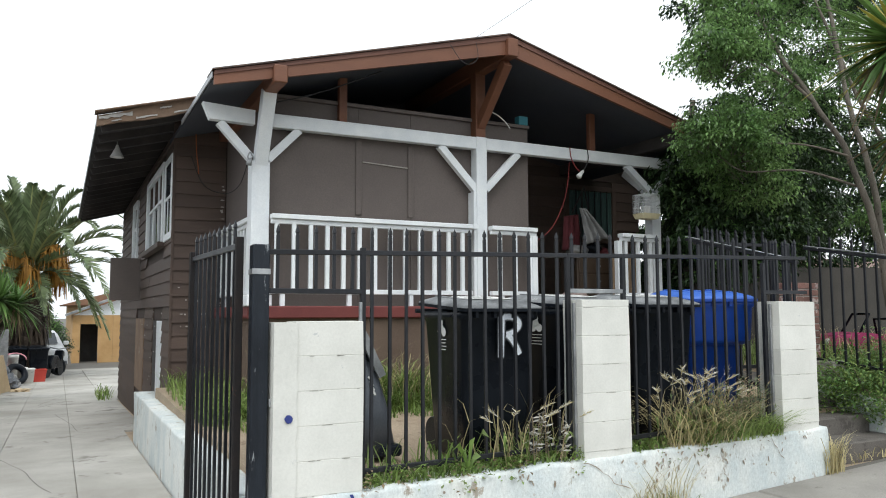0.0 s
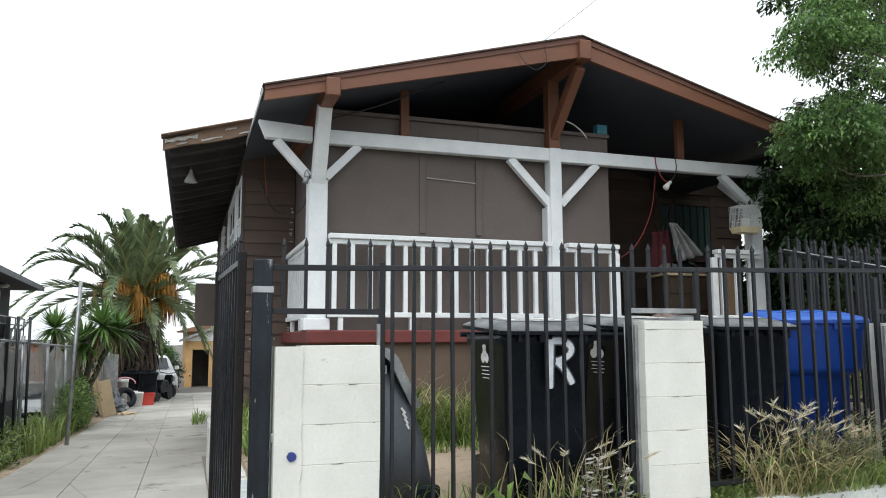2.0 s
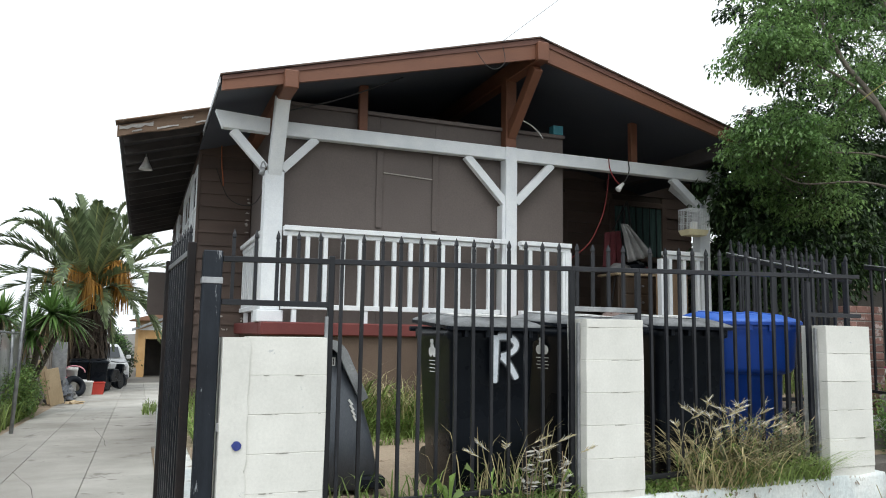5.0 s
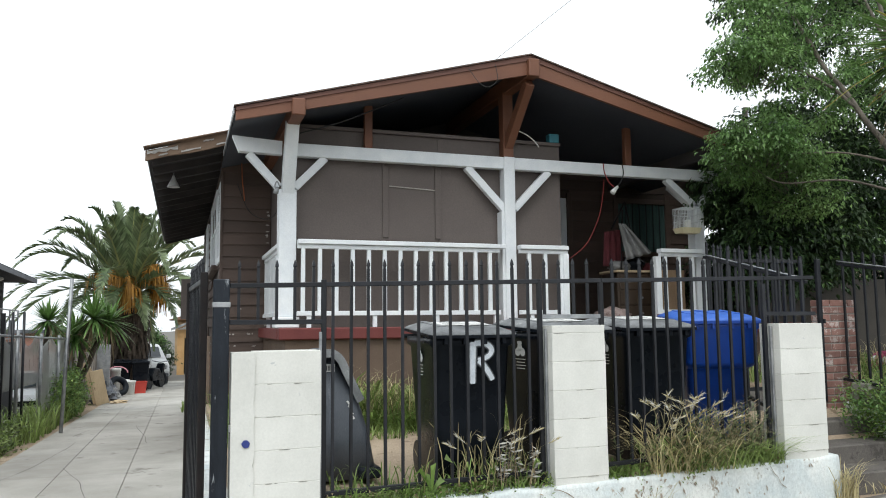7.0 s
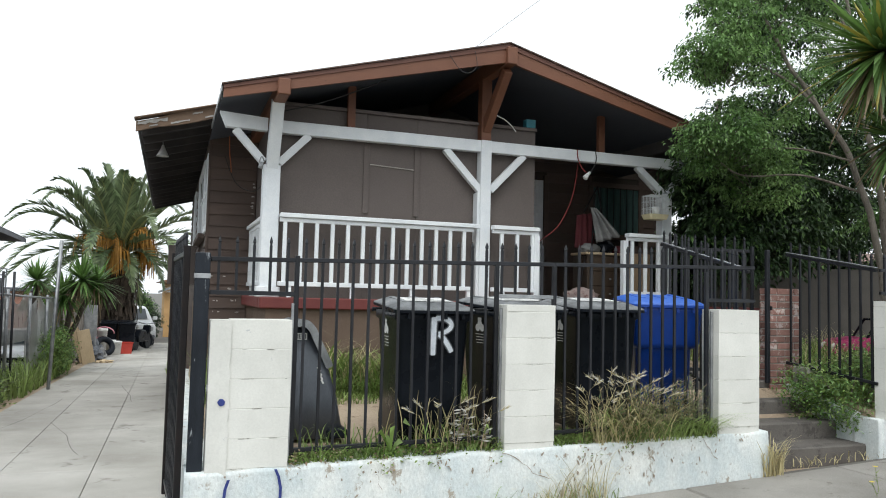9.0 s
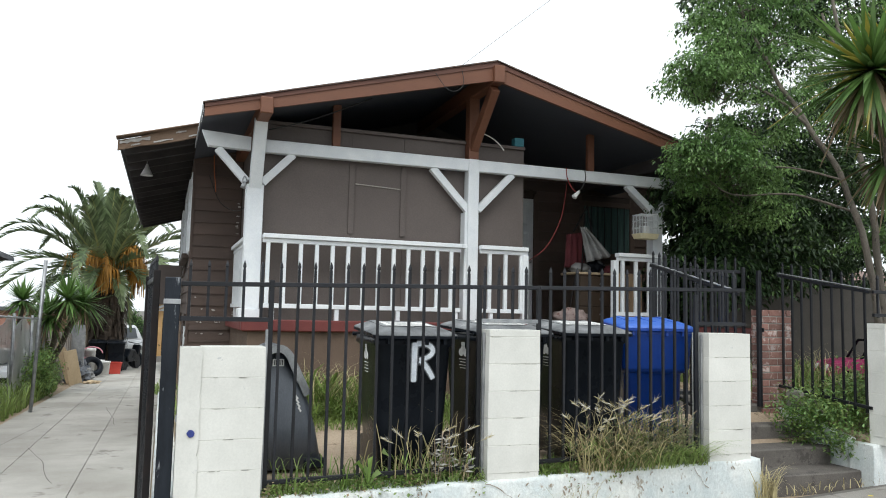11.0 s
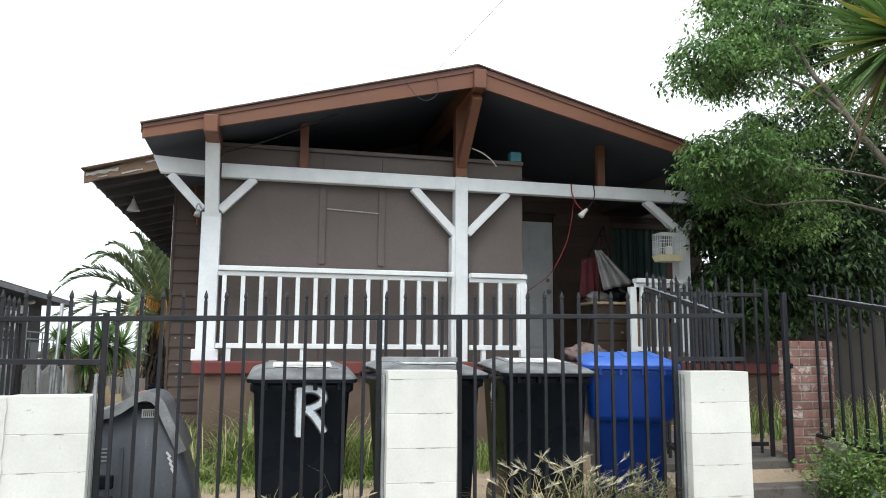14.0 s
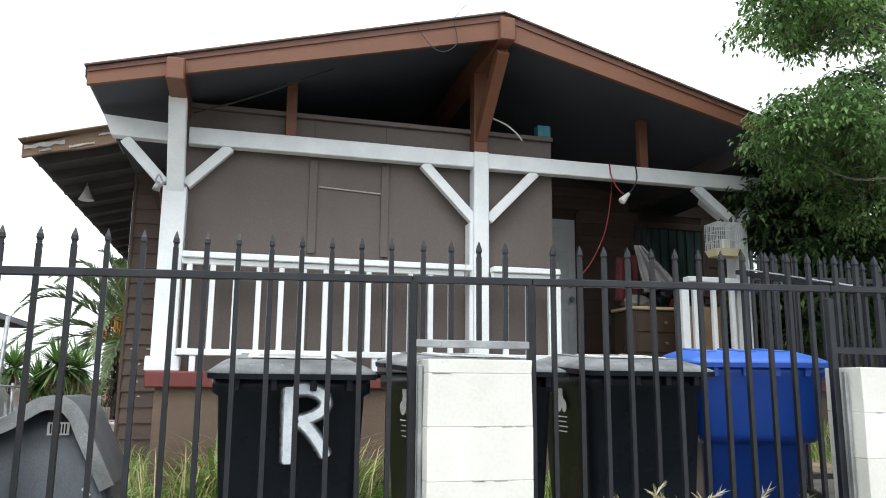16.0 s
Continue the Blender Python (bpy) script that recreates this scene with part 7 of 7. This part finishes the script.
def junk():
    def rest(y):
        return drive_z(y)
    for i, (x, y, w, lean, h) in enumerate(((-4.12, 17.2, 0.32, 14, 0.92), (-4.30, 17.7, 0.18, 20, 1.15), (-3.98, 18.3, 0.09, 42, 1.0), (-4.10, 19.0, 0.11, 36, 1.1))):
        m = pose(x, y, rest(y), 0, -lean * 0.9, 18)
        bm = bmesh.new()
        soft_box(bm, -w / 2, w / 2, -0.02, 0.02, 0.03, h, 0.004, m)
        tagged(part("plank", bm, RAWWOOD), "raw wooden plank leaning beside the driveway", "plank", "leaning planks")
    for x, y, tilt, lab in ((-4.02, 20.9, 62, "old black tyre leaning on the junk heap"), (-3.0, 26.9, 80, "old black tyre standing beside the bins")):
        m = pose(x, y, rest(y) + 0.32, tilt, 0, 35)
        ty = thing("tyre", lab, "tyre", "old tyres", m)
        bm = bmesh.new()
        rings = []
        for k in range(28):
            a = k / 28 * math.tau
            rings.append([((0.24 + 0.09 * math.cos(b)) * math.cos(a), (0.24 + 0.09 * math.cos(b)) * math.sin(a), 0.09 * math.sin(b)) for b in [j / 10 * math.tau for j in range(10)]])
        loft(bm, rings + [rings[0]], cap=False, smooth=True)
        part("rubber", bm, BINBLACK, ty)
    RED = surface("red_plastic", (0.42, 0.035, 0.025), (0.50, 0.06, 0.04), 0.45)
    for x, y, r, h, mat, lab in ((-3.78, 21.8, 0.20, 0.44, PAPER, "white plastic bucket"), (-3.98, 22.3, 0.19, 0.46, PAPER, "white plastic bucket with a lid"), (-4.18, 21.6, 0.17, 0.85, PAPER, "tall white plastic canister")):
        b = thing("bucket", lab + " beside the driveway", "bucket", "plastic buckets", pose(x, y, rest(y)))
        bm = bmesh.new()
        tube(bm, [(0, 0, 0), (0, 0, h * 0.9), (0, 0, h * 0.9), (0, 0, h)], [r * 0.85, r, r * 1.06, r * 1.06], 18)
        part("pail", bm, mat, b)
        bm = bmesh.new()
        tube(bm, [(-r, 0, h * 0.92), (-r * 0.7, -r * 0.8, h * 0.75), (r * 0.7, -r * 0.8, h * 0.75), (r, 0, h * 0.92)], 0.008, 6)
        part("handle", bm, STEEL, b)
    cr = thing("crate", "red plastic crate beside the buckets", "crate", "", pose(-3.50, 22.6, rest(22.6), 0, 0, 12))
    bm = bmesh.new()
    loft(bm, [rounded(0.34, 0.30, 0.03, 0.0, 2), rounded(0.40, 0.36, 0.03, 0.34, 2), rounded(0.43, 0.39, 0.03, 0.35, 2), rounded(0.43, 0.39, 0.03, 0.38, 2), rounded(0.36, 0.32, 0.03, 0.38, 2), rounded(0.34, 0.30, 0.03, 0.03, 2)])
    part("tub", bm, RED, cr)
    for i, (x, y, sx, sy, sz, mat, lab) in enumerate(((-4.2, 18.3, 0.3, 0.4, 0.28, BINGREY, "heap of scrap wood and rags"), (-4.15, 19.6, 0.25, 0.45, 0.22, GREYCLOTH, "heap of grey rags and bags"),
                                                     (-4.4, 20.6, 0.3, 0.6, 0.35, BINGREY, "heap of dark scrap"), (-3.8, 17.9, 0.22, 0.2, 0.05, RAWWOOD, "broken boards on the ground"))):
        bm = bmesh.new()
        bmesh.ops.create_icosphere(bm, subdivisions=4, radius=1.0)
        for v in bm.verts:
            v.co *= 1 + 0.45 * noise.noise(v.co * 2.4 + Vector((i * 7, 0, 0))) + 0.22 * noise.noise(v.co * 6)
            v.co = Vector((x + v.co.x * sx, y + v.co.y * sy, rest(y) + max(v.co.z * sz + sz * 0.5, -0.02)))
        tagged(part("scrap_mound", bm, mat), lab + " beside the driveway", "junk")
    pl = thing("toy_bike", "small pink and white toy bike on the junk heap", "toy", "", pose(-4.1, 21.4, rest(21.4) + 0.4))
    bm = bmesh.new()
    tube(bm, [(0.3 * math.cos(a), 0.02, 0.3 + 0.2 * math.sin(a)) for a in [k * 0.35 for k in range(14)]], 0.02, 6)
    part("hoop", bm, surface("pink_tube", (0.6, 0.25, 0.3), (0.7, 0.35, 0.4)), pl)
    bm = bmesh.new()
    tube(bm, [(-0.3, 0, 0.2), (-0.42, 0, 0.75), (-0.3, 0, 0.9)], 0.02, 6)
    part("stick", bm, PAPER, pl)
    mo = thing("scooter", "dark motor scooter parked beside the white car", "scooter", "", pose(-3.12, 25.6, rest(25.6), 0, 0, 70))
    for sx in (-0.55, 0.55):
        bm = bmesh.new()
        tube(bm, [(sx, -0.05, 0.25), (sx, 0.05, 0.25)], 0.25, 16)
        part("wheel", bm, BINBLACK, mo)
    bm = bmesh.new()
    loft(bm, [[(x, y, z) for x, z in ((-0.6, 0.5), (-0.35, 0.75), (0.1, 0.72), (0.3, 0.45), (0.5, 0.9), (0.62, 0.85), (0.45, 0.3), (-0.5, 0.3))] for y in (-0.14, 0.14)])
    bmesh.ops.bevel(bm, geom=list(bm.edges), offset=0.03, segments=1, affect="EDGES")
    part("body", bm, BINBLACK, mo)
    bm = bmesh.new()
    tube(bm, [(0.5, -0.32, 0.98), (0.48, 0, 0.92), (0.5, 0.32, 0.98)], 0.018, 6)
    part("handlebar", bm, STEEL, mo)


junk()


def drive_fence():
    """Chain-link fence with grey screening and leaning posts."""
    mesh_cloth = surface("grey_screen_cloth", (0.42, 0.43, 0.43), (0.52, 0.53, 0.52), 0.9, 2, 70, 0.3, spots=(0.20, 0.20, 0.19), spot_scale=3, spot_cut=0.6, stretch=(2, 2, 0.5))
    mesh_cloth.node_tree.nodes["Principled BSDF"].inputs["Alpha"].default_value = 0.50
    f = thing("screened_fence", "chain-link fence hung with torn grey screening", "fence")
    a, b = Vector((-5.05, 8.6, 0)), Vector((-4.62, 14.4, 0))
    bm = bmesh.new()
    n, rows = 60, 8
    g = []
    for j in range(rows + 1):
        row = []
        for i in range(n + 1):
            p = a.lerp(b, i / n)
            z = lerp(0.42 if i < 34 else ground_z(p.x, p.y), 1.30 - 0.10 * math.sin(i * 0.55) - 0.15 * i / n, j / rows)
            w = 0.012 * math.sin(i * 0.9 + j * 0.2) + 0.02 * noise.noise(Vector((i * 0.3, j * 0.4, 0)))
            row.append(bm.verts.new((p.x + w, p.y, z)))
        g.append(row)
    for j in range(rows):
        for i in range(n):
            bm.faces.new((g[j][i], g[j][i + 1], g[j + 1][i + 1], g[j + 1][i])).smooth = True
    ob = part("screen", bm, mesh_cloth, f, "torn grey screening cloth")
    so = ob.modifiers.new("thick", "SOLIDIFY")
    so.thickness = 0.004
    for k, h in ((0.02, 1.45), (0.28, 1.42), (0.55, 1.35), (0.8, 1.3), (1.0, 1.25)):
        p = a.lerp(b, k)
        bm = bmesh.new()
        tube(bm, [(p.x + 0.06, p.y, ground_z(p.x, p.y) - 0.1), (p.x + 0.05, p.y, h)], 0.03, 8)
        part("post", bm, STEEL, f)
    bm = bmesh.new()
    tube(bm, [(a.x + 0.06, a.y, 1.36), (b.x + 0.06, b.y, 1.2)], 0.02, 6)
    part("top_rail", bm, STEEL, f)
    pole = thing("grey_pole", "tall leaning grey steel pole in the fence line", "pole")
    bm = bmesh.new()
    tube(bm, [(-4.18, 10.3, -0.5), (-4.10, 10.4, 2.32)], 0.032, 10)
    part("shaft", bm, STEEL, pole)
    bf = thing("board_fence", "weathered grey board fence behind the junk heap", "fence")
    for i in range(22):
        y = 14.6 + 0.42 * i
        x = -4.75 + 0.012 * i
        bm = bmesh.new()
        soft_box(bm, x - 0.012, x + 0.012, y, y + 0.405, ground_z(x, y) - 0.05, 0.95 + 0.05 * noise.noise(Vector((y * 3, 0, 0))) - 0.02 * i, 0.004)
        part("board", bm, surface("grey_fence_board", (0.16, 0.14, 0.12), (0.26, 0.23, 0.20), 0.9, 4, 60, 0.4, vary=0.2, stretch=(1, 1, 0.3)) if i == 0 else bpy.data.materials["grey_fence_board"], bf)
    sh = bmesh.new()
    soft_box(sh, -4.62, -4.22, 20.2, 20.24, drive_z(21) - 0.02, 0.95, 0.004)
    tagged(part("sheet_panel", sh, STEEL), "pale corrugated sheet leaning behind the junk", "panel")
    bg = thing("black_sheet_fence", "tall black sheet-metal fence of the next plot", "fence")
    a, b = Vector((-5.02, 9.5, 0)), Vector((-5.75, 3.0, 0))
    for i in range(40):
        p, q = a.lerp(b, i / 40), a.lerp(b, (i + 0.985) / 40)
        bar("slat", IRON, bg, (p.x, p.y, 0.55), (q.x, q.y, 0.55), 0.02, 2.1, (0, 0, 1), 0)
    for k in (0, 0.5, 1):
        p = a.lerp(b, k)
        bar("post", IRON, bg, (p.x + 0.05, p.y, -0.5), (p.x + 0.05, p.y, 1.7), 0.06, 0.06, (0, 1, 0), 0.004)
    for x, y in ((-4.86, 9.75), (-4.72, 9.9)):
        bm = bmesh.new()
        tube(bm, [(x, y, -0.5), (x - 0.02, y, 1.72)], 0.022, 8)
        tagged(part("thin_post", bm, IRON), "thin black steel post beside the sheet fence", "post")


drive_fence()


def garage():
    tan = surface("tan_boarding", (0.42, 0.25, 0.10), (0.52, 0.33, 0.15), 0.8, 2, 50, 0.3, vary=0.05)
    g = thing("garage", "tan boarded garage with white gable at the driveway end", "garage")
    z0, y = -0.95, 36.0
    x0, x1 = -2.42, 3.2
    xm, zt, ze = 0.55, 2.45, 1.32
    for a, b, c, d in ((x0, -2.07, z0, ze), (-1.30, x1, z0, ze), (-2.068, -1.302, 0.90, ze)):
        n = max(1, int((b - a) / 0.6))
        for i in range(n):
            block("board", tan, g, lerp(a, b, i / n), lerp(a, b, (i + 1) / n) - 0.01, y, y + 0.1, c, d, 0)
    bm = bmesh.new()
    loft(bm, [[(x0, yy, ze + 0.004), (x1, yy, ze + 0.004), (xm, yy, zt)] for yy in (y, y + 0.1)])
    part("gable", bm, WHITE, g, "white painted gable")
    block("doorway", surface("dark_inside", (0.03, 0.03, 0.03), (0.05, 0.05, 0.05)), g, -2.10, -1.27, y + 1.4, y + 1.45, z0, 0.95, 0)
    for a, b in (((x0 - 0.3, ze - 0.05), (xm, zt + 0.12)), ((xm, zt + 0.12), (x1 + 0.3, ze - 0.05))):
        bm = bmesh.new()
        loft(bm, [[(a[0], yy, a[1]), (b[0], yy, b[1]), (b[0], yy, b[1] + 0.12), (a[0], yy, a[1] + 0.12)] for yy in (y - 0.35, y + 6)])
        part("roof", bm, STEEL, g, "pale grey roof")
    block("side_wall", tan, g, x0, x0 + 0.1, y + 0.102, y + 6, z0, ze, 0)
    h = thing("far_house", "brown roofed house far behind the garage", "house")
    block("wall", surface("ochre_wall", (0.34, 0.23, 0.12), (0.42, 0.29, 0.16)), h, -2.6, 4, 46, 52, -1, 1.9, 0)
    bm = bmesh.new()
    loft(bm, [[(-3.0, yy, 1.9), (5, yy, 1.9), (0.8, yy, 3.0)] for yy in (45.4, 52.5)])
    part("roof", bm, surface("brown_roof", (0.18, 0.09, 0.05), (0.24, 0.13, 0.08)), h)


garage()


def apartment():
    """Two-storey dark building with a balcony along its side, next plot."""
    dark = surface("charcoal_render", (0.035, 0.036, 0.040), (0.055, 0.056, 0.060), 0.85, 1, 80, 0.3)
    grey = surface("grey_trim", (0.10, 0.108, 0.122), (0.16, 0.168, 0.185), 0.7)
    pinkwall = surface("salmon_render", (0.40, 0.20, 0.15), (0.48, 0.26, 0.20), 0.9, 1.5, 80, 0.3)
    b = thing("apartment_building", "charcoal two-storey building with a railed balcony", "building", "", pose(-6.68, 22.6, -0.46, 0, 0, 2.2))
    L = 19.5
    # local: the eave runs along -y from the origin; the building lies towards -x
    block("wall", dark, b, -9, -0.8, -L, -0.45, 1.55, 3.45, 0)
    block("lower_wall", dark, b, -9, -0.45, -L, -0.3, -1.5, 1.2, 0, "dark lower storey wall")
    block("balcony", dark, b, -0.798, -0.3, -L, -0.5, 1.22, 1.50, 0.01, "balcony slab with dark edge")
    bm = bmesh.new()
    loft(bm, [[(0.0, y, 3.50), (-5, y, 4.6), (-10, y, 3.5), (-10, y, 3.38), (0.0, y, 3.36)] for y in (-L, 0.2)])
    part("roof", bm, surface("dark_shingle", (0.05, 0.05, 0.055), (0.08, 0.08, 0.085), 0.9, 3, 40, 0.4), b)
    bar("fascia", grey, b, (0.02, -L, 3.40), (0.02, 0.2, 3.40), 0.03, 0.12)
    for z in (2.45, 2.25, 1.62):
        bar("balcony_rail", STEEL, b, (-0.36, -L, z), (-0.36, -0.5, z), 0.035, 0.035)
    y = -0.6
    while y > -L:
        bar("balcony_post", STEEL, b, (-0.36, y, 1.5), (-0.36, y, 2.46), 0.035, 0.035, (0, 1, 0), 0)
        block("balcony_panel", grey, b, -0.40, -0.385, y - 1.2, y - 0.3, 1.66, 2.16, 0)
        y -= 1.5
    for y in (-2.2, -5.6, -9.0, -12.4, -15.8):
        block("door", WHITE, b, -0.795, -0.76, y - 0.9, y, 1.52, 3.2, 0.004)
        w = block("window", GLASS, b, -0.795, -0.77, y - 2.4, y - 1.2, 2.1, 3.1, 0)
        block("window_frame", grey, w, -0.795, -0.755, y - 2.5, y - 2.4, 2.0, 3.2, 0)
    for y in (-3, -9, -15):
        bm = bmesh.new()
        bmesh.ops.create_uvsphere(bm, u_segments=12, v_segments=6, radius=0.14, matrix=Matrix.Translation((-0.55, y, 3.30)) @ Matrix.Diagonal((1, 1, 0.5, 1)))
        part("ceiling_lamp", bm, PAPER, b)
    bm = bmesh.new()
    tube(bm, [(-2.2, -9, 3.9), (-2.2, -9, 4.35)], 0.09, 10)
    part("vent_pipe", bm, STEEL, b)
    lw = thing("salmon_building", "low salmon-coloured building beyond the fence", "building")
    block("wall", pinkwall, lw, -16, -5.9, 30, 36, -1.6, 1.25, 0)
    block("roof", grey, lw, -16.2, -5.7, 29.8, 36.2, 1.252, 1.4, 0.01)
    for x in (-7.4, -9.2):
        block("window", WHITE, lw, x, x + 0.9, 29.95, 30.0, -0.5, 0.5, 0.005)
    # small white car in the lower lot
    paint = bpy.data.materials["white_car_paint"]
    c = thing("car", "white saloon car parked in the lot beyond the fence", "car", "", pose(-6.75, 23.6, -1.45, 0, 0, 16))
    bm = bmesh.new()
    prof = [(0.0, 0.3), (-0.02, 0.55), (0.12, 0.74), (1.0, 0.86), (1.7, 1.36), (2.9, 1.38), (3.7, 0.98), (4.3, 0.9), (4.35, 0.3)]
    loft(bm, [[(x * (0.82 if z > 1.0 else 1.0), y, z) for y, z in prof] for x in (-0.88, -0.8, 0.8, 0.88)])
    bmesh.ops.bevel(bm, geom=list(bm.edges), offset=0.03, segments=2, affect="EDGES")
    part("body", bm, paint, c)
    bm = bmesh.new()
    bm.faces.new([bm.verts.new(p) for p in ((-0.68, 1.04, 0.93), (0.68, 1.04, 0.93), (0.6, 1.64, 1.36), (-0.6, 1.64, 1.36))])
    for v in bm.verts:
        v.co += Vector((0, -0.03, 0.02))
    part("windscreen", bm, GLASS, c)
    for sx in (-1, 1):
        bm = bmesh.new()
        soft_box(bm, sx * 0.62 - 0.18, sx * 0.62 + 0.18, -0.05, 0.06, 0.58, 0.70, 0.02)
        part("headlight", bm, STEEL, c)
        for y in (0.8, 3.4):
            bm = bmesh.new()
            tube(bm, [(sx * 0.7, y, 0.31), (sx * 0.9, y, 0.31)], 0.31, 18)
            part("wheel", bm, BINBLACK, c)
    bm = bmesh.new()
    soft_box(bm, -0.6, 0.6, -0.05, 0.02, 0.4, 0.56, 0.02)
    part("grille", bm, BINBLACK, c)


apartment()


# ---- garden wall and neighbour on the far side ----
# Base tone lowered to carry the shade of the canopy above the wall.
GREYWALL = surface("shade_darkened_garden_wall", (0.054, 0.048, 0.041), (0.086, 0.077, 0.066), 0.92, 1.2, 90, 0.4, spots=(0.11, 0.10, 0.088), spot_scale=3, spot_cut=0.66)
bm = bmesh.new()
beam(bm, (4.9, 4.0, 1.18), (14.0, 3.5, 1.32), 0.18, 1.62)
tagged(part("wall_garden", bm, GREYWALL), "plain grey-brown garden wall with canopy shade in its colour", "wall", kind="structure")
nh = thing("neighbour_house", "pale house with a brown roof half hidden by trees", "house")
block("wall", surface("cream_render", (0.55, 0.50, 0.42), (0.63, 0.58, 0.50)), nh, 13.0, 22, 9, 16, 0.3, 2.3, 0)
bm = bmesh.new()
loft(bm, [[(x, 8.4, 2.3), (x, 16.5, 2.3), (x, 12.5, 3.1)] for x in (12.6, 22.5)])
part("roof", bm, surface("brown_shingle", (0.14, 0.09, 0.07), (0.20, 0.13, 0.10)), nh)
